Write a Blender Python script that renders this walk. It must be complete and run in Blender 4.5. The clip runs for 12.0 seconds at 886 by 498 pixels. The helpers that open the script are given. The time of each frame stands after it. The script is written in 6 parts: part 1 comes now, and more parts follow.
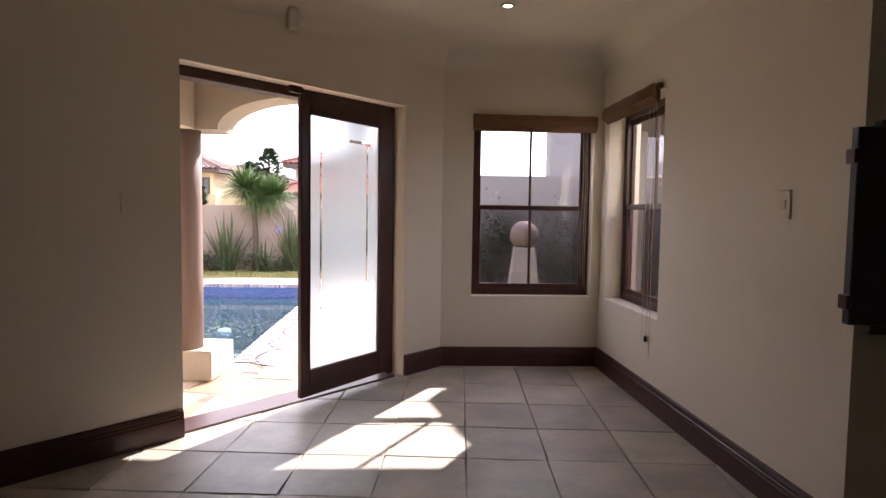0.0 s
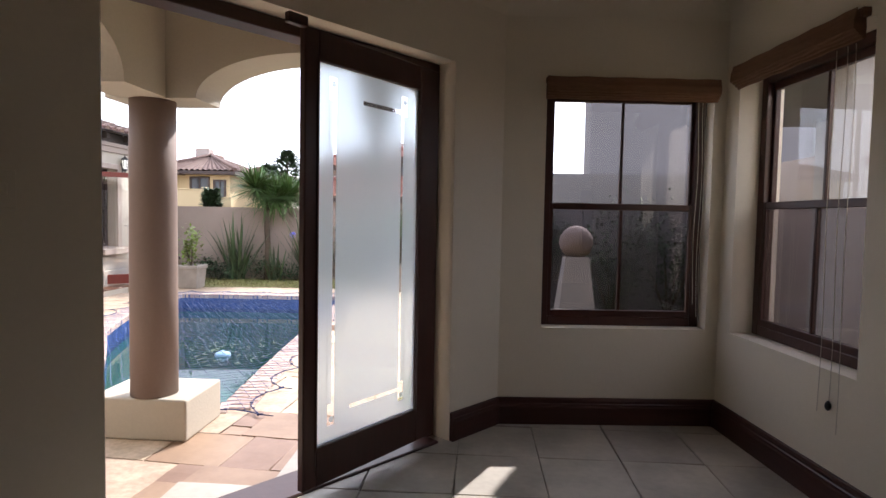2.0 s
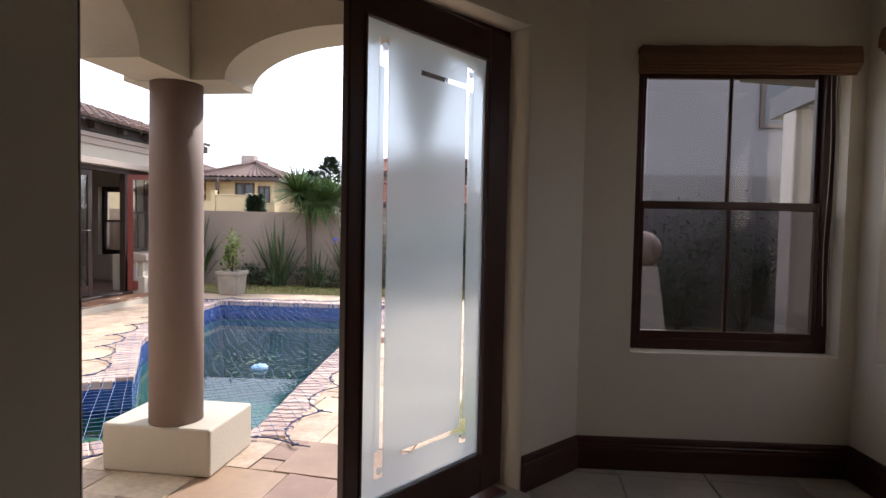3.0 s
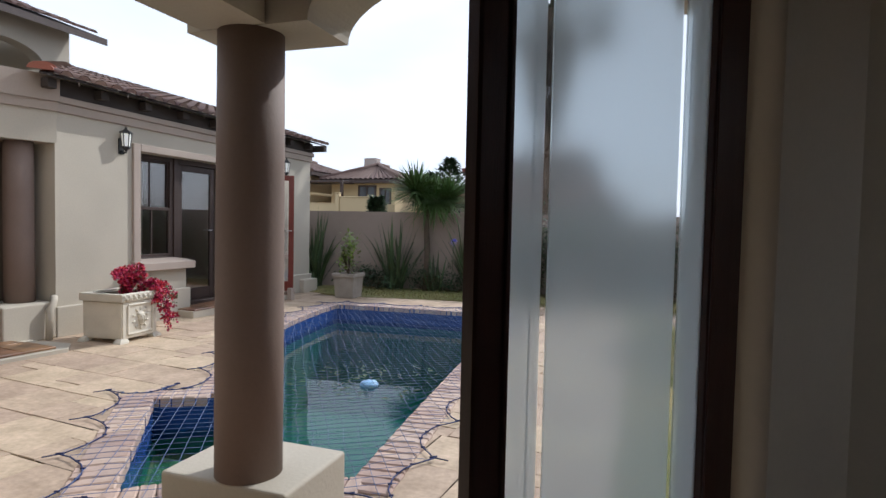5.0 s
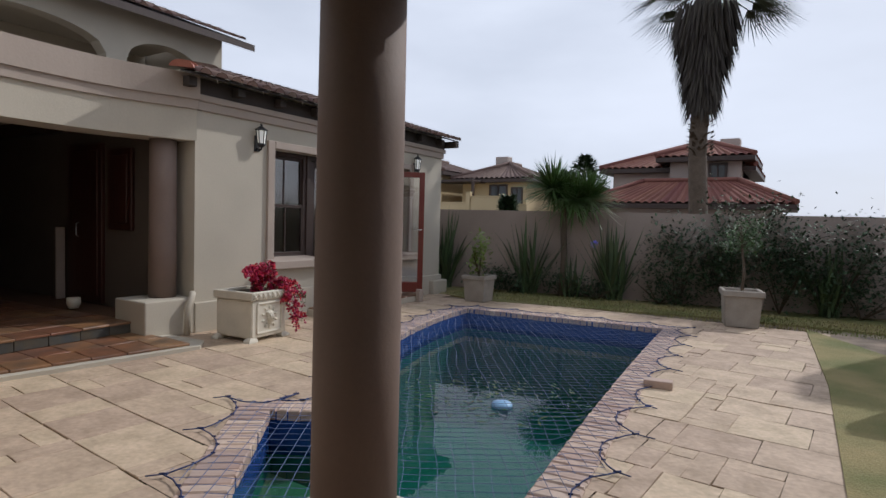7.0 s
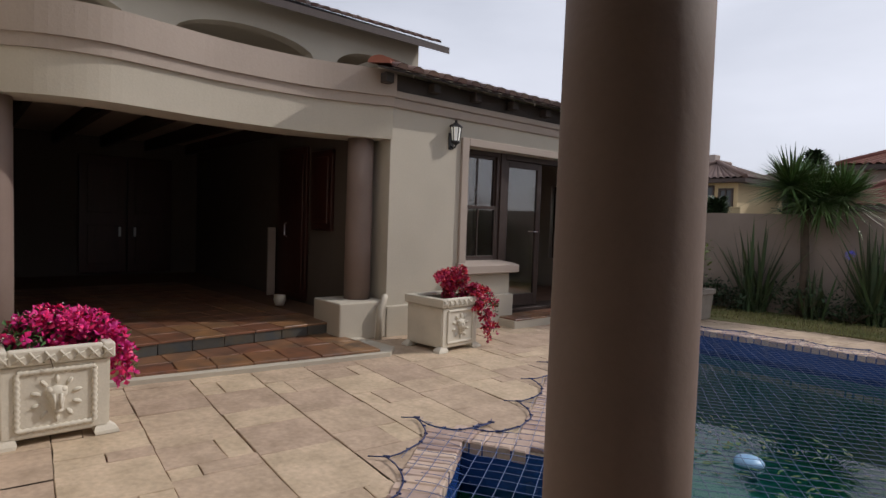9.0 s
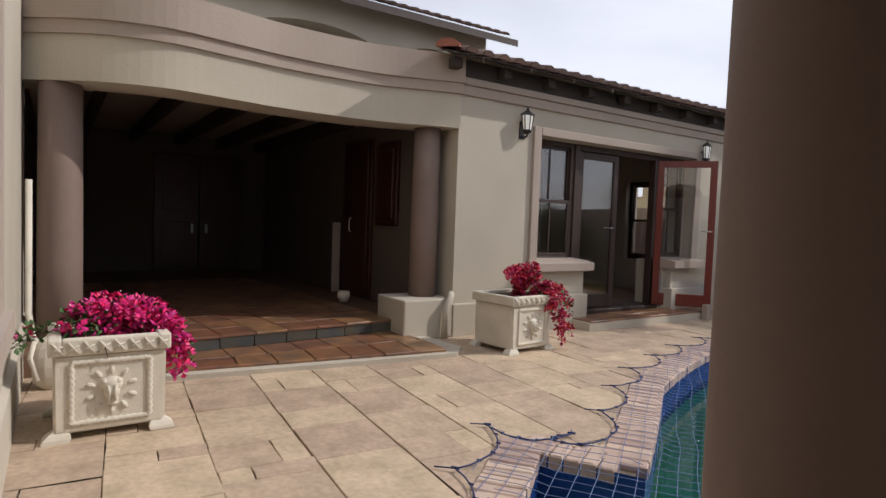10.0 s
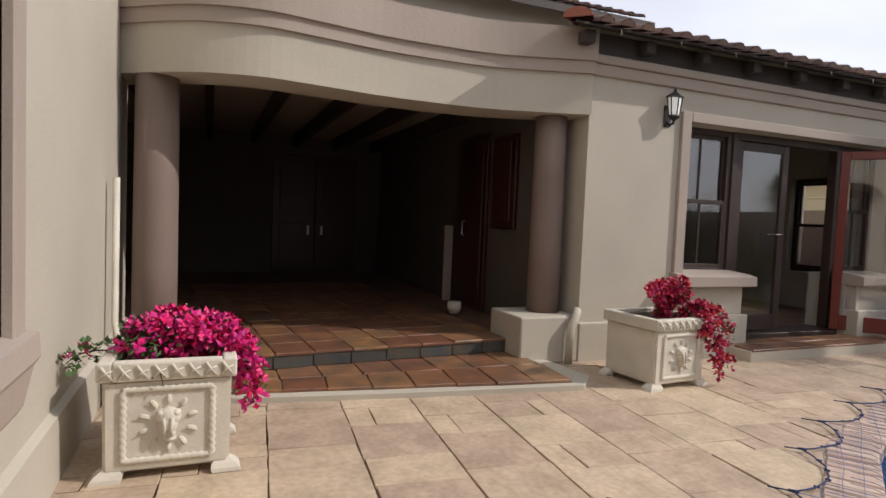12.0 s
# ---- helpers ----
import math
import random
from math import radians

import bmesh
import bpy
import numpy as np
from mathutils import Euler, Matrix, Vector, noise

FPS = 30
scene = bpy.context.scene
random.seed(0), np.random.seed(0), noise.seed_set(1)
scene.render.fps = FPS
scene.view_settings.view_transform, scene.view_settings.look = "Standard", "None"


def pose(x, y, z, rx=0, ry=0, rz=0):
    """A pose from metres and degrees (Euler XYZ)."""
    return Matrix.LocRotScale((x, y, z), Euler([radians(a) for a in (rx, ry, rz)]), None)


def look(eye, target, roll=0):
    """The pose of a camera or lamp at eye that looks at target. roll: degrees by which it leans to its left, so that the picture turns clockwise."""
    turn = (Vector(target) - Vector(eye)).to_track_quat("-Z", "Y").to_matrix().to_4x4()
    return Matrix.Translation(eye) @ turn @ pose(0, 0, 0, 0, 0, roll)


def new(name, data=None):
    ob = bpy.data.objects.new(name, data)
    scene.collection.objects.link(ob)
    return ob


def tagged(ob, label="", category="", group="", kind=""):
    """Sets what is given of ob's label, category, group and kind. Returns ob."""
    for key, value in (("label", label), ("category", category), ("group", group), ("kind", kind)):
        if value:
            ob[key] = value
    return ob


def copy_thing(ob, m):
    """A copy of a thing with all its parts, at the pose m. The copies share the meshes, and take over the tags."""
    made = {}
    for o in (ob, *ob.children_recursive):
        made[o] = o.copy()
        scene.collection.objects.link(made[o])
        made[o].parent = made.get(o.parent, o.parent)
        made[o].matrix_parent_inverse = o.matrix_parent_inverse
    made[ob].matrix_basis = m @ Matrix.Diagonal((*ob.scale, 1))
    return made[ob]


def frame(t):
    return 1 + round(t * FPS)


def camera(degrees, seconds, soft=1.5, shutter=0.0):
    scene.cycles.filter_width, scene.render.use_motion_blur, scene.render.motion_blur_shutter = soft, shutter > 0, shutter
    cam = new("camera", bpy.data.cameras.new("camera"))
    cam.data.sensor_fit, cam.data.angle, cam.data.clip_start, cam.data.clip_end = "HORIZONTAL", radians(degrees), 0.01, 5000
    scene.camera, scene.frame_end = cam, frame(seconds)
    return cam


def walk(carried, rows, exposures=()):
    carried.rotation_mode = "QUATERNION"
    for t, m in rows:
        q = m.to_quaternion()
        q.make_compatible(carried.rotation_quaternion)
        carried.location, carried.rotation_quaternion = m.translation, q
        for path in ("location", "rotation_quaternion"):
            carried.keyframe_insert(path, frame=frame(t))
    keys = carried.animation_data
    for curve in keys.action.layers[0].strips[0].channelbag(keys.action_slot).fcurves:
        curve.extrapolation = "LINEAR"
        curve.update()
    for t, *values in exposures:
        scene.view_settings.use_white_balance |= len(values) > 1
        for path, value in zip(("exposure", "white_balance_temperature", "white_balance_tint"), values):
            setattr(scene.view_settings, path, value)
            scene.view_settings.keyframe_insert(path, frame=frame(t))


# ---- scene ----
cam = camera(74.8, 12.0)
PATH = [
    (0, (0.105, 0.831, 1.266), (0.050, 2.827, 1.146), 0.9),
    (0.5, (0.058, 1.165, 1.263), (-0.012, 3.161, 1.145), 0.9),
    (1, (-0.019, 1.488, 1.256), (-0.111, 3.483, 1.142), 0.9),
    (1.5, (-0.125, 1.809, 1.249), (-0.234, 3.803, 1.144), 0.9),
    (2, (-0.182, 2.129, 1.236), (-0.300, 4.123, 1.132), 1.1),
    (2.5, (-0.236, 2.409, 1.215), (-0.413, 4.399, 1.125), 1.0),
    (3, (-0.352, 2.682, 1.203), (-0.609, 4.663, 1.120), 1.2),
    (3.2, (-0.371, 2.770, 1.202), (-0.667, 4.746, 1.119), 1.1),
    (4.8, (-0.681, 3.478, 1.146), (-1.280, 5.386, 1.076), 1.5),
    (5, (-0.646, 3.593, 1.166), (-1.298, 5.482, 1.082), 1.2),
    (5.5, (-0.712, 3.784, 1.159), (-1.450, 5.642, 1.078), 1.4),
    (6, (-0.771, 3.965, 1.152), (-1.626, 5.771, 1.068), 1.5),
    (6.5, (-0.883, 4.109, 1.149), (-1.841, 5.863, 1.061), 1.4),
    (6.7, (-0.925, 4.146, 1.150), (-1.922, 5.880, 1.061), 1.45),
    (8.3, (-1.370, 4.520, 1.156), (-2.742, 5.971, 1.051), 1.9),
    (8.5, (-1.420, 4.604, 1.116), (-2.858, 5.991, 1.021), 1.8),
    (9, (-1.561, 4.615, 1.122), (-3.087, 5.904, 1.023), 2.0),
    (9.5, (-1.710, 4.710, 1.094), (-3.307, 5.910, 0.993), 2.2),
    (10, (-1.854, 4.785, 1.024), (-3.512, 5.898, 0.927), 2.1),
    (10.5, (-2.004, 4.895, 1.010), (-3.713, 5.928, 0.908), 2.1),
    (11, (-2.164, 4.979, 1.015), (-3.937, 5.897, 0.911), 2.2),
    (11.5, (-2.321, 5.091, 1.025), (-4.146, 5.901, 0.921), 2.2),
    (12, (-2.504, 5.175, 1.028), (-4.355, 5.926, 0.924), 2.4),
]
EXPOSURES = [(0, 1.60, 6600, 24), (1.0, 1.05, 6400, 20), (2.0, 0.70, 6250, 16), (2.5, 0.5, 6150, 16), (3.2, 0.3, 6250, 15), (5.0, -0.65, 5950, 10), (6.0, -0.95, 5950, 8), (6.7, -1.17, 6050, 11), (8.3, -1.28, 6250, 12), (9.5, -1.14, 6450, 14), (10.5, -0.86, 6450, 12), (12, -0.86, 6500, 13)]
walk(cam, [(t, look(eye, target, roll)) for t, eye, target, roll in PATH], EXPOSURES)

# ---- light ----
SUN_DIR = Vector((0.44, 0.90, 0.80)).normalized()
world = bpy.data.worlds.new("sky")
scene.world = world
world.use_nodes = True
wn, wl = world.node_tree.nodes, world.node_tree.links
wn.clear()
w_out = wn.new("ShaderNodeOutputWorld")
w_bg = wn.new("ShaderNodeBackground")
w_sky = wn.new("ShaderNodeTexSky")
w_sky.sky_type = "NISHITA"
w_sky.sun_disc = False
w_sky.sun_elevation = math.asin(SUN_DIR.z)
w_sky.sun_rotation = math.atan2(SUN_DIR.x, SUN_DIR.y)
w_sky.air_density, w_sky.dust_density, w_sky.ozone_density = 1.0, 2.2, 1.0
w_co = wn.new("ShaderNodeTexCoord")
w_no = wn.new("ShaderNodeTexNoise")
w_no.inputs["Scale"].default_value = 1.7
w_no.inputs["Detail"].default_value = 6
w_map = wn.new("ShaderNodeMapping")
w_map.inputs["Scale"].default_value = (1, 1, 3.2)
w_ramp = wn.new("ShaderNodeValToRGB")
w_ramp.color_ramp.elements[0].position, w_ramp.color_ramp.elements[1].position = 0.28, 0.72
w_ramp.color_ramp.elements[0].color = (0.60, 0.60, 0.60, 1)
w_mix = wn.new("ShaderNodeMixRGB")
w_mix.inputs["Color2"].default_value = (15.6, 16.4, 18.0, 1)
wl.new(w_co.outputs["Generated"], w_map.inputs["Vector"])
wl.new(w_map.outputs["Vector"], w_no.inputs["Vector"])
wl.new(w_no.outputs["Fac"], w_ramp.inputs["Fac"])
wl.new(w_ramp.outputs["Color"], w_mix.inputs["Fac"])
wl.new(w_sky.outputs["Color"], w_mix.inputs["Color1"])
wl.new(w_mix.outputs["Color"], w_bg.inputs["Color"])
w_bg.inputs["Strength"].default_value = 0.12
wl.new(w_bg.outputs["Background"], w_out.inputs["Surface"])

sun_data = bpy.data.lights.new("sun", "SUN")
sun_data.energy, sun_data.angle, sun_data.color = 5.0, radians(0.6), (1.0, 0.95, 0.88)
sun_lamp = new("sun", sun_data)
sun_lamp.matrix_world = look(SUN_DIR * 30, (0, 0, 0))

# ---- materials ----
def make_mat(name, color, rough=0.7, metal=0.0, spec=0.5, mottle=0.12, mottle_scale=2.0, grain=0.08, grain_scale=60.0,
             bump=0.15, bump_scale=90.0, bump_dist=0.004, island=0.0, objrand=0.0, stretch=(1, 1, 1), color2=None, coat=0.0):
    """A surface with colour variation at two scales, fine relief and optional variation piece by piece."""
    m = bpy.data.materials.new(name)
    m.use_nodes = True
    nt = m.node_tree
    n, l = nt.nodes, nt.links
    b = n["Principled BSDF"]
    b.inputs["Roughness"].default_value = rough
    b.inputs["Metallic"].default_value = metal
    b.inputs["Specular IOR Level"].default_value = spec
    b.inputs["Coat Weight"].default_value = coat
    tc = n.new("ShaderNodeTexCoord")
    mp = n.new("ShaderNodeMapping")
    mp.inputs["Scale"].default_value = stretch
    geo = n.new("ShaderNodeNewGeometry")
    l.new(geo.outputs["Position"], mp.inputs["Vector"])
    n1 = n.new("ShaderNodeTexNoise")
    n1.inputs["Scale"].default_value = mottle_scale
    n1.inputs["Detail"].default_value = 5
    n2 = n.new("ShaderNodeTexNoise")
    n2.inputs["Scale"].default_value = grain_scale
    n2.inputs["Detail"].default_value = 3
    l.new(mp.outputs["Vector"], n1.inputs["Vector"])
    l.new(mp.outputs["Vector"], n2.inputs["Vector"])
    c2 = color2 if color2 else tuple(c * 0.72 for c in color)
    mixa = n.new("ShaderNodeMixRGB")
    mixa.inputs["Color1"].default_value = (*color, 1)
    mixa.inputs["Color2"].default_value = (*c2, 1)
    r1 = n.new("ShaderNodeMapRange")
    r1.inputs["From Min"].default_value, r1.inputs["From Max"].default_value = 0.35, 0.7
    r1.inputs["To Max"].default_value = min(1.0, mottle * 4)
    l.new(n1.outputs["Fac"], r1.inputs["Value"])
    l.new(r1.outputs["Result"], mixa.inputs["Fac"])
    hsv = n.new("ShaderNodeHueSaturation")
    l.new(mixa.outputs["Color"], hsv.inputs["Color"])
    add = n.new("ShaderNodeMath")
    add.operation = "MULTIPLY_ADD"
    add.inputs[1].default_value = grain * 2
    add.inputs[2].default_value = 1 - grain
    l.new(n2.outputs["Fac"], add.inputs[0])
    last = add.outputs[0]
    for amount, sock in ((island, geo.outputs["Random Per Island"]), (objrand, None)):
        if amount:
            if sock is None:
                oi = n.new("ShaderNodeObjectInfo")
                sock = oi.outputs["Random"]
            mm = n.new("ShaderNodeMath")
            mm.operation = "MULTIPLY_ADD"
            mm.inputs[1].default_value = amount * 2
            mm.inputs[2].default_value = 1 - amount
            l.new(sock, mm.inputs[0])
            mu = n.new("ShaderNodeMath")
            mu.operation = "MULTIPLY"
            l.new(last, mu.inputs[0])
            l.new(mm.outputs[0], mu.inputs[1])
            last = mu.outputs[0]
            hm = n.new("ShaderNodeMath")
            hm.operation = "MULTIPLY_ADD"
            hm.inputs[1].default_value = amount * 0.12
            hm.inputs[2].default_value = 0.5 - amount * 0.06
            l.new(sock, hm.inputs[0])
            l.new(hm.outputs[0], hsv.inputs["Hue"])
    l.new(last, hsv.inputs["Value"])
    l.new(hsv.outputs["Color"], b.inputs["Base Color"])
    if bump:
        n3 = n.new("ShaderNodeTexNoise")
        n3.inputs["Scale"].default_value = bump_scale
        n3.inputs["Detail"].default_value = 4
        l.new(mp.outputs["Vector"], n3.inputs["Vector"])
        bp = n.new("ShaderNodeBump")
        bp.inputs["Strength"].default_value = bump
        bp.inputs["Distance"].default_value = bump_dist
        l.new(n3.outputs["Fac"], bp.inputs["Height"])
        l.new(bp.outputs["Normal"], b.inputs["Normal"])
        rr = n.new("ShaderNodeMapRange")
        rr.inputs["To Min"].default_value, rr.inputs["To Max"].default_value = max(0.02, rough - 0.1), min(1, rough + 0.1)
        l.new(n1.outputs["Fac"], rr.inputs["Value"])
        l.new(rr.outputs["Result"], b.inputs["Roughness"])
    return m


def make_glass(name, rough=0.0, tint=(1, 1, 1), ior=1.5):
    """A thin pane: mostly clear, with a mirror's share by the angle."""
    m = bpy.data.materials.new(name)
    m.use_nodes = True
    n, l = m.node_tree.nodes, m.node_tree.links
    n.clear()
    out = n.new("ShaderNodeOutputMaterial")
    tr = n.new("ShaderNodeBsdfTransparent")
    tr.inputs["Color"].default_value = (*tint, 1)
    gl = n.new("ShaderNodeBsdfGlossy")
    gl.inputs["Roughness"].default_value = rough
    lw = n.new("ShaderNodeLayerWeight")
    lw.inputs["Blend"].default_value = 0.5
    pw = n.new("ShaderNodeMath")
    pw.operation = "POWER"
    pw.inputs[1].default_value = 5.0
    l.new(lw.outputs["Facing"], pw.inputs[0])
    fr = n.new("ShaderNodeMath")
    fr.operation = "MULTIPLY_ADD"
    fr.use_clamp = True
    fr.inputs[1].default_value = 0.85
    fr.inputs[2].default_value = ((ior - 1) / (ior + 1)) ** 2
    l.new(pw.outputs[0], fr.inputs[0])
    mx = n.new("ShaderNodeMixShader")
    l.new(fr.outputs[0], mx.inputs["Fac"])
    l.new(tr.outputs["BSDF"], mx.inputs[1])
    l.new(gl.outputs["BSDF"], mx.inputs[2])
    l.new(mx.outputs["Shader"], out.inputs["Surface"])
    return m


M_WALL_IN = make_mat("painted_plaster", (0.78, 0.71, 0.59), 0.75, mottle=0.05, mottle_scale=1.2, grain=0.03, bump=0.12, bump_scale=35, bump_dist=0.006)
M_CEIL = make_mat("ceiling_paint", (0.78, 0.71, 0.59), 0.8, mottle=0.04, grain=0.02, bump=0.05)
M_PLASTER = make_mat("outdoor_plaster", (0.51, 0.462, 0.38), 0.85, mottle=0.12, mottle_scale=0.9, grain=0.06, bump=0.3, bump_scale=55, bump_dist=0.005)
M_TRIM = make_mat("taupe_trim_paint", (0.40, 0.33, 0.28), 0.8, mottle=0.1, mottle_scale=1.1, grain=0.05, bump=0.3, bump_scale=40, bump_dist=0.005)
M_COLUMN = make_mat("column_paint", (0.215, 0.155, 0.128), 0.7, mottle=0.08, mottle_scale=2.5, grain=0.06, bump=0.22, bump_scale=50, bump_dist=0.004)
M_WOOD = make_mat("dark_mahogany", (0.055, 0.017, 0.012), 0.38, mottle=0.2, mottle_scale=4, grain=0.25, grain_scale=30, bump=0.2, bump_scale=60, bump_dist=0.002, stretch=(6, 6, 0.5))
M_WOOD_H = make_mat("dark_mahogany_rail", (0.055, 0.017, 0.012), 0.35, mottle=0.2, mottle_scale=4, grain=0.25, grain_scale=30, bump=0.2, bump_scale=50, bump_dist=0.002, stretch=(0.6, 0.6, 8))
M_REDWOOD = make_mat("red_varnished_wood", (0.16, 0.022, 0.012), 0.35, mottle=0.15, grain=0.2, grain_scale=30, bump=0.2, bump_dist=0.002, stretch=(6, 6, 0.5), coat=0.2)
M_GREYWOOD = make_mat("weathered_brown_wood", (0.050, 0.030, 0.024), 0.5, mottle=0.2, grain=0.2, grain_scale=30, bump=0.25, bump_dist=0.003, stretch=(6, 6, 0.5))
M_EAVES = make_mat("dark_eaves_timber", (0.05, 0.038, 0.032), 0.7, mottle=0.2, grain=0.2, grain_scale=30, bump=0.25, bump_dist=0.003)
M_GLASS = make_glass("window_glass")
M_GLASS_LOW = make_glass("lower_sash_glass", tint=(0.62, 0.60, 0.62))
M_GLASS_DARK = make_glass("garden_door_glass", ior=2.0)
M_BOARD = make_mat("pale_ceiling_board", (0.48, 0.40, 0.33), 0.7, mottle=0.1, grain=0.1, bump=0.15)
M_GROUT_DARK = make_mat("dark_grout", (0.16, 0.09, 0.055), 0.9, bump=0.4, bump_scale=60)
M_BALL = make_mat("weathered_concrete", (0.24, 0.19, 0.165), 0.85, mottle=0.25, mottle_scale=6, grain=0.15, bump=0.5, bump_scale=30)
M_POST = make_mat("grey_post_paint", (0.33, 0.31, 0.29), 0.8, mottle=0.1, mottle_scale=2, grain=0.05, bump=0.2, bump_scale=30)
M_GROUT = make_mat("grout", (0.16, 0.14, 0.115), 0.9, bump=0.4, bump_scale=60)
M_TILE = make_mat("honed_slate_tile", (0.46, 0.41, 0.345), 0.45, mottle=0.34, mottle_scale=2.6, grain=0.14, grain_scale=25, bump=0.35, bump_scale=9, bump_dist=0.006, objrand=0.14, color2=(0.30, 0.27, 0.23))
M_STONE = make_mat("sandstone_paver", (0.52, 0.395, 0.285), 0.72, mottle=0.3, mottle_scale=5.5, grain=0.3, grain_scale=30, bump=0.75, bump_scale=18, bump_dist=0.006, objrand=0.14, color2=(0.39, 0.295, 0.205))
M_PORCH = make_mat("brown_porch_tile", (0.31, 0.20, 0.135), 0.55, mottle=0.25, mottle_scale=3.0, grain=0.1, grain_scale=25, bump=0.4, bump_scale=12, bump_dist=0.005, objrand=0.15, color2=(0.23, 0.145, 0.10))
M_JOINT = make_mat("paver_joint_sand", (0.26, 0.20, 0.15), 0.95, mottle=0.5, mottle_scale=2.2, bump=0.5, bump_scale=50, color2=(0.05, 0.04, 0.03))
M_COPING = make_mat("coping_brick", (0.50, 0.36, 0.29), 0.8, mottle=0.2, mottle_scale=5, grain=0.12, grain_scale=40, bump=0.5, bump_scale=35, objrand=0.2, color2=(0.42, 0.33, 0.29))
M_TERRA = make_mat("slate_brown_tile", (0.25, 0.115, 0.055), 0.42, mottle=0.25, mottle_scale=4.5, grain=0.15, grain_scale=20, bump=0.5, bump_scale=11, bump_dist=0.006, objrand=0.2, color2=(0.11, 0.065, 0.045))
M_RISER = make_mat("dark_slate_riser", (0.055, 0.06, 0.062), 0.4, mottle=0.3, mottle_scale=6, grain=0.15, bump=0.5, bump_scale=12, objrand=0.25, color2=(0.09, 0.075, 0.05))
# lounge plaster, darkened so the colour carries the terrace's deep shade
M_DARKIN = make_mat("shade_toned_plaster", (0.11, 0.09, 0.075), 0.8, mottle=0.05, bump=0.1)
M_POOLTILE = make_mat("blue_mosaic", (0.02, 0.065, 0.26), 0.25, mottle=0.2, mottle_scale=8, grain=0.3, grain_scale=45, bump=0.2, bump_scale=45)
M_POOLFLOOR = make_mat("pool_marbelite", (0.045, 0.24, 0.22), 0.6, mottle=0.25, mottle_scale=0.45, grain=0.1, bump=0.1, color2=(0.035, 0.19, 0.06))
M_STEPGREEN = make_mat("algae_tinted_step", (0.21, 0.30, 0.15), 0.6, mottle=0.25, mottle_scale=1.5, grain=0.1, bump=0.1, color2=(0.14, 0.24, 0.14))
M_ROPE = make_mat("blue_rope", (0.025, 0.04, 0.13), 0.8, grain=0.3, grain_scale=200, bump=0)
M_NET = make_mat("blue_net_cord", (0.075, 0.12, 0.25), 0.7, grain=0.3, grain_scale=100, bump=0)
M_ROOF = make_mat("clay_roof_tile", (0.15, 0.085, 0.066), 0.85, mottle=0.25, mottle_scale=1.5, grain=0.15, bump=0.3, island=0.25, color2=(0.09, 0.062, 0.052))
M_RIDGE = make_mat("new_red_ridge_tile", (0.34, 0.12, 0.08), 0.75, mottle=0.15, grain=0.1, bump=0.3)
M_GRASS = make_mat("dry_lawn", (0.13, 0.14, 0.04), 0.9, mottle=0.4, mottle_scale=1.6, grain=0.3, grain_scale=80, bump=0.8, bump_scale=60, bump_dist=0.02, color2=(0.30, 0.24, 0.11))
M_SOIL = make_mat("bed_soil", (0.07, 0.05, 0.03), 0.95, bump=0.8, bump_scale=30, bump_dist=0.02)
M_BOUNDARY = make_mat("boundary_plaster", (0.36, 0.29, 0.25), 0.88, mottle=0.2, mottle_scale=0.8, grain=0.08, bump=0.35, bump_scale=20, bump_dist=0.006)


# ---- mesh helpers ----
def vert(bm, m, *co):
    v = Vector(co)
    return bm.verts.new(m @ v if m else v)


def box(bm, x0, y0, z0, x1, y1, z1, m=None):
    vs = [vert(bm, m, x, y, z) for z in (z0, z1) for y in (y0, y1) for x in (x0, x1)]
    for f in ((0, 2, 3, 1), (4, 5, 7, 6), (0, 1, 5, 4), (2, 6, 7, 3), (0, 4, 6, 2), (1, 3, 7, 5)):
        bm.faces.new([vs[i] for i in f])


def bbox(bm, x0, y0, z0, x1, y1, z1, m=None, w=0.006, seg=2):
    """A box with rounded edges."""
    t = bmesh.new()
    box(t, x0, y0, z0, x1, y1, z1)
    bmesh.ops.recalc_face_normals(t, faces=t.faces)
    bmesh.ops.bevel(t, geom=list(t.edges), offset=w, segments=seg, affect="EDGES", profile=0.5)
    merge(bm, t, m)


def merge(bm, t, m=None):
    vs = {v: vert(bm, m, *v.co) for v in t.verts}
    for f in t.faces:
        g = bm.faces.new([vs[v] for v in f.verts])
        g.smooth = f.smooth
    t.free()


def prism(bm, poly, z0, z1, m=None, cap=True):
    lo = [vert(bm, m, x, y, z0) for x, y in poly]
    hi = [vert(bm, m, x, y, z1) for x, y in poly]
    k = len(poly)
    for i in range(k):
        bm.faces.new((lo[i], lo[(i + 1) % k], hi[(i + 1) % k], hi[i]))
    if cap:
        bm.faces.new(hi)
        bm.faces.new(lo[::-1])


def lathe(bm, cx, cy, profile, seg=32, m=None, smooth=True, cap=True):
    """A turned solid from (radius, z) rows."""
    rings = []
    for r, z in profile:
        rings.append([vert(bm, m, cx + r * math.cos(2 * math.pi * i / seg), cy + r * math.sin(2 * math.pi * i / seg), z) for i in range(seg)])
    for a, b in zip(rings, rings[1:]):
        for i in range(seg):
            f = bm.faces.new((a[i], a[(i + 1) % seg], b[(i + 1) % seg], b[i]))
            f.smooth = smooth
    if cap:
        bm.faces.new(rings[0][::-1])
        bm.faces.new(rings[-1])


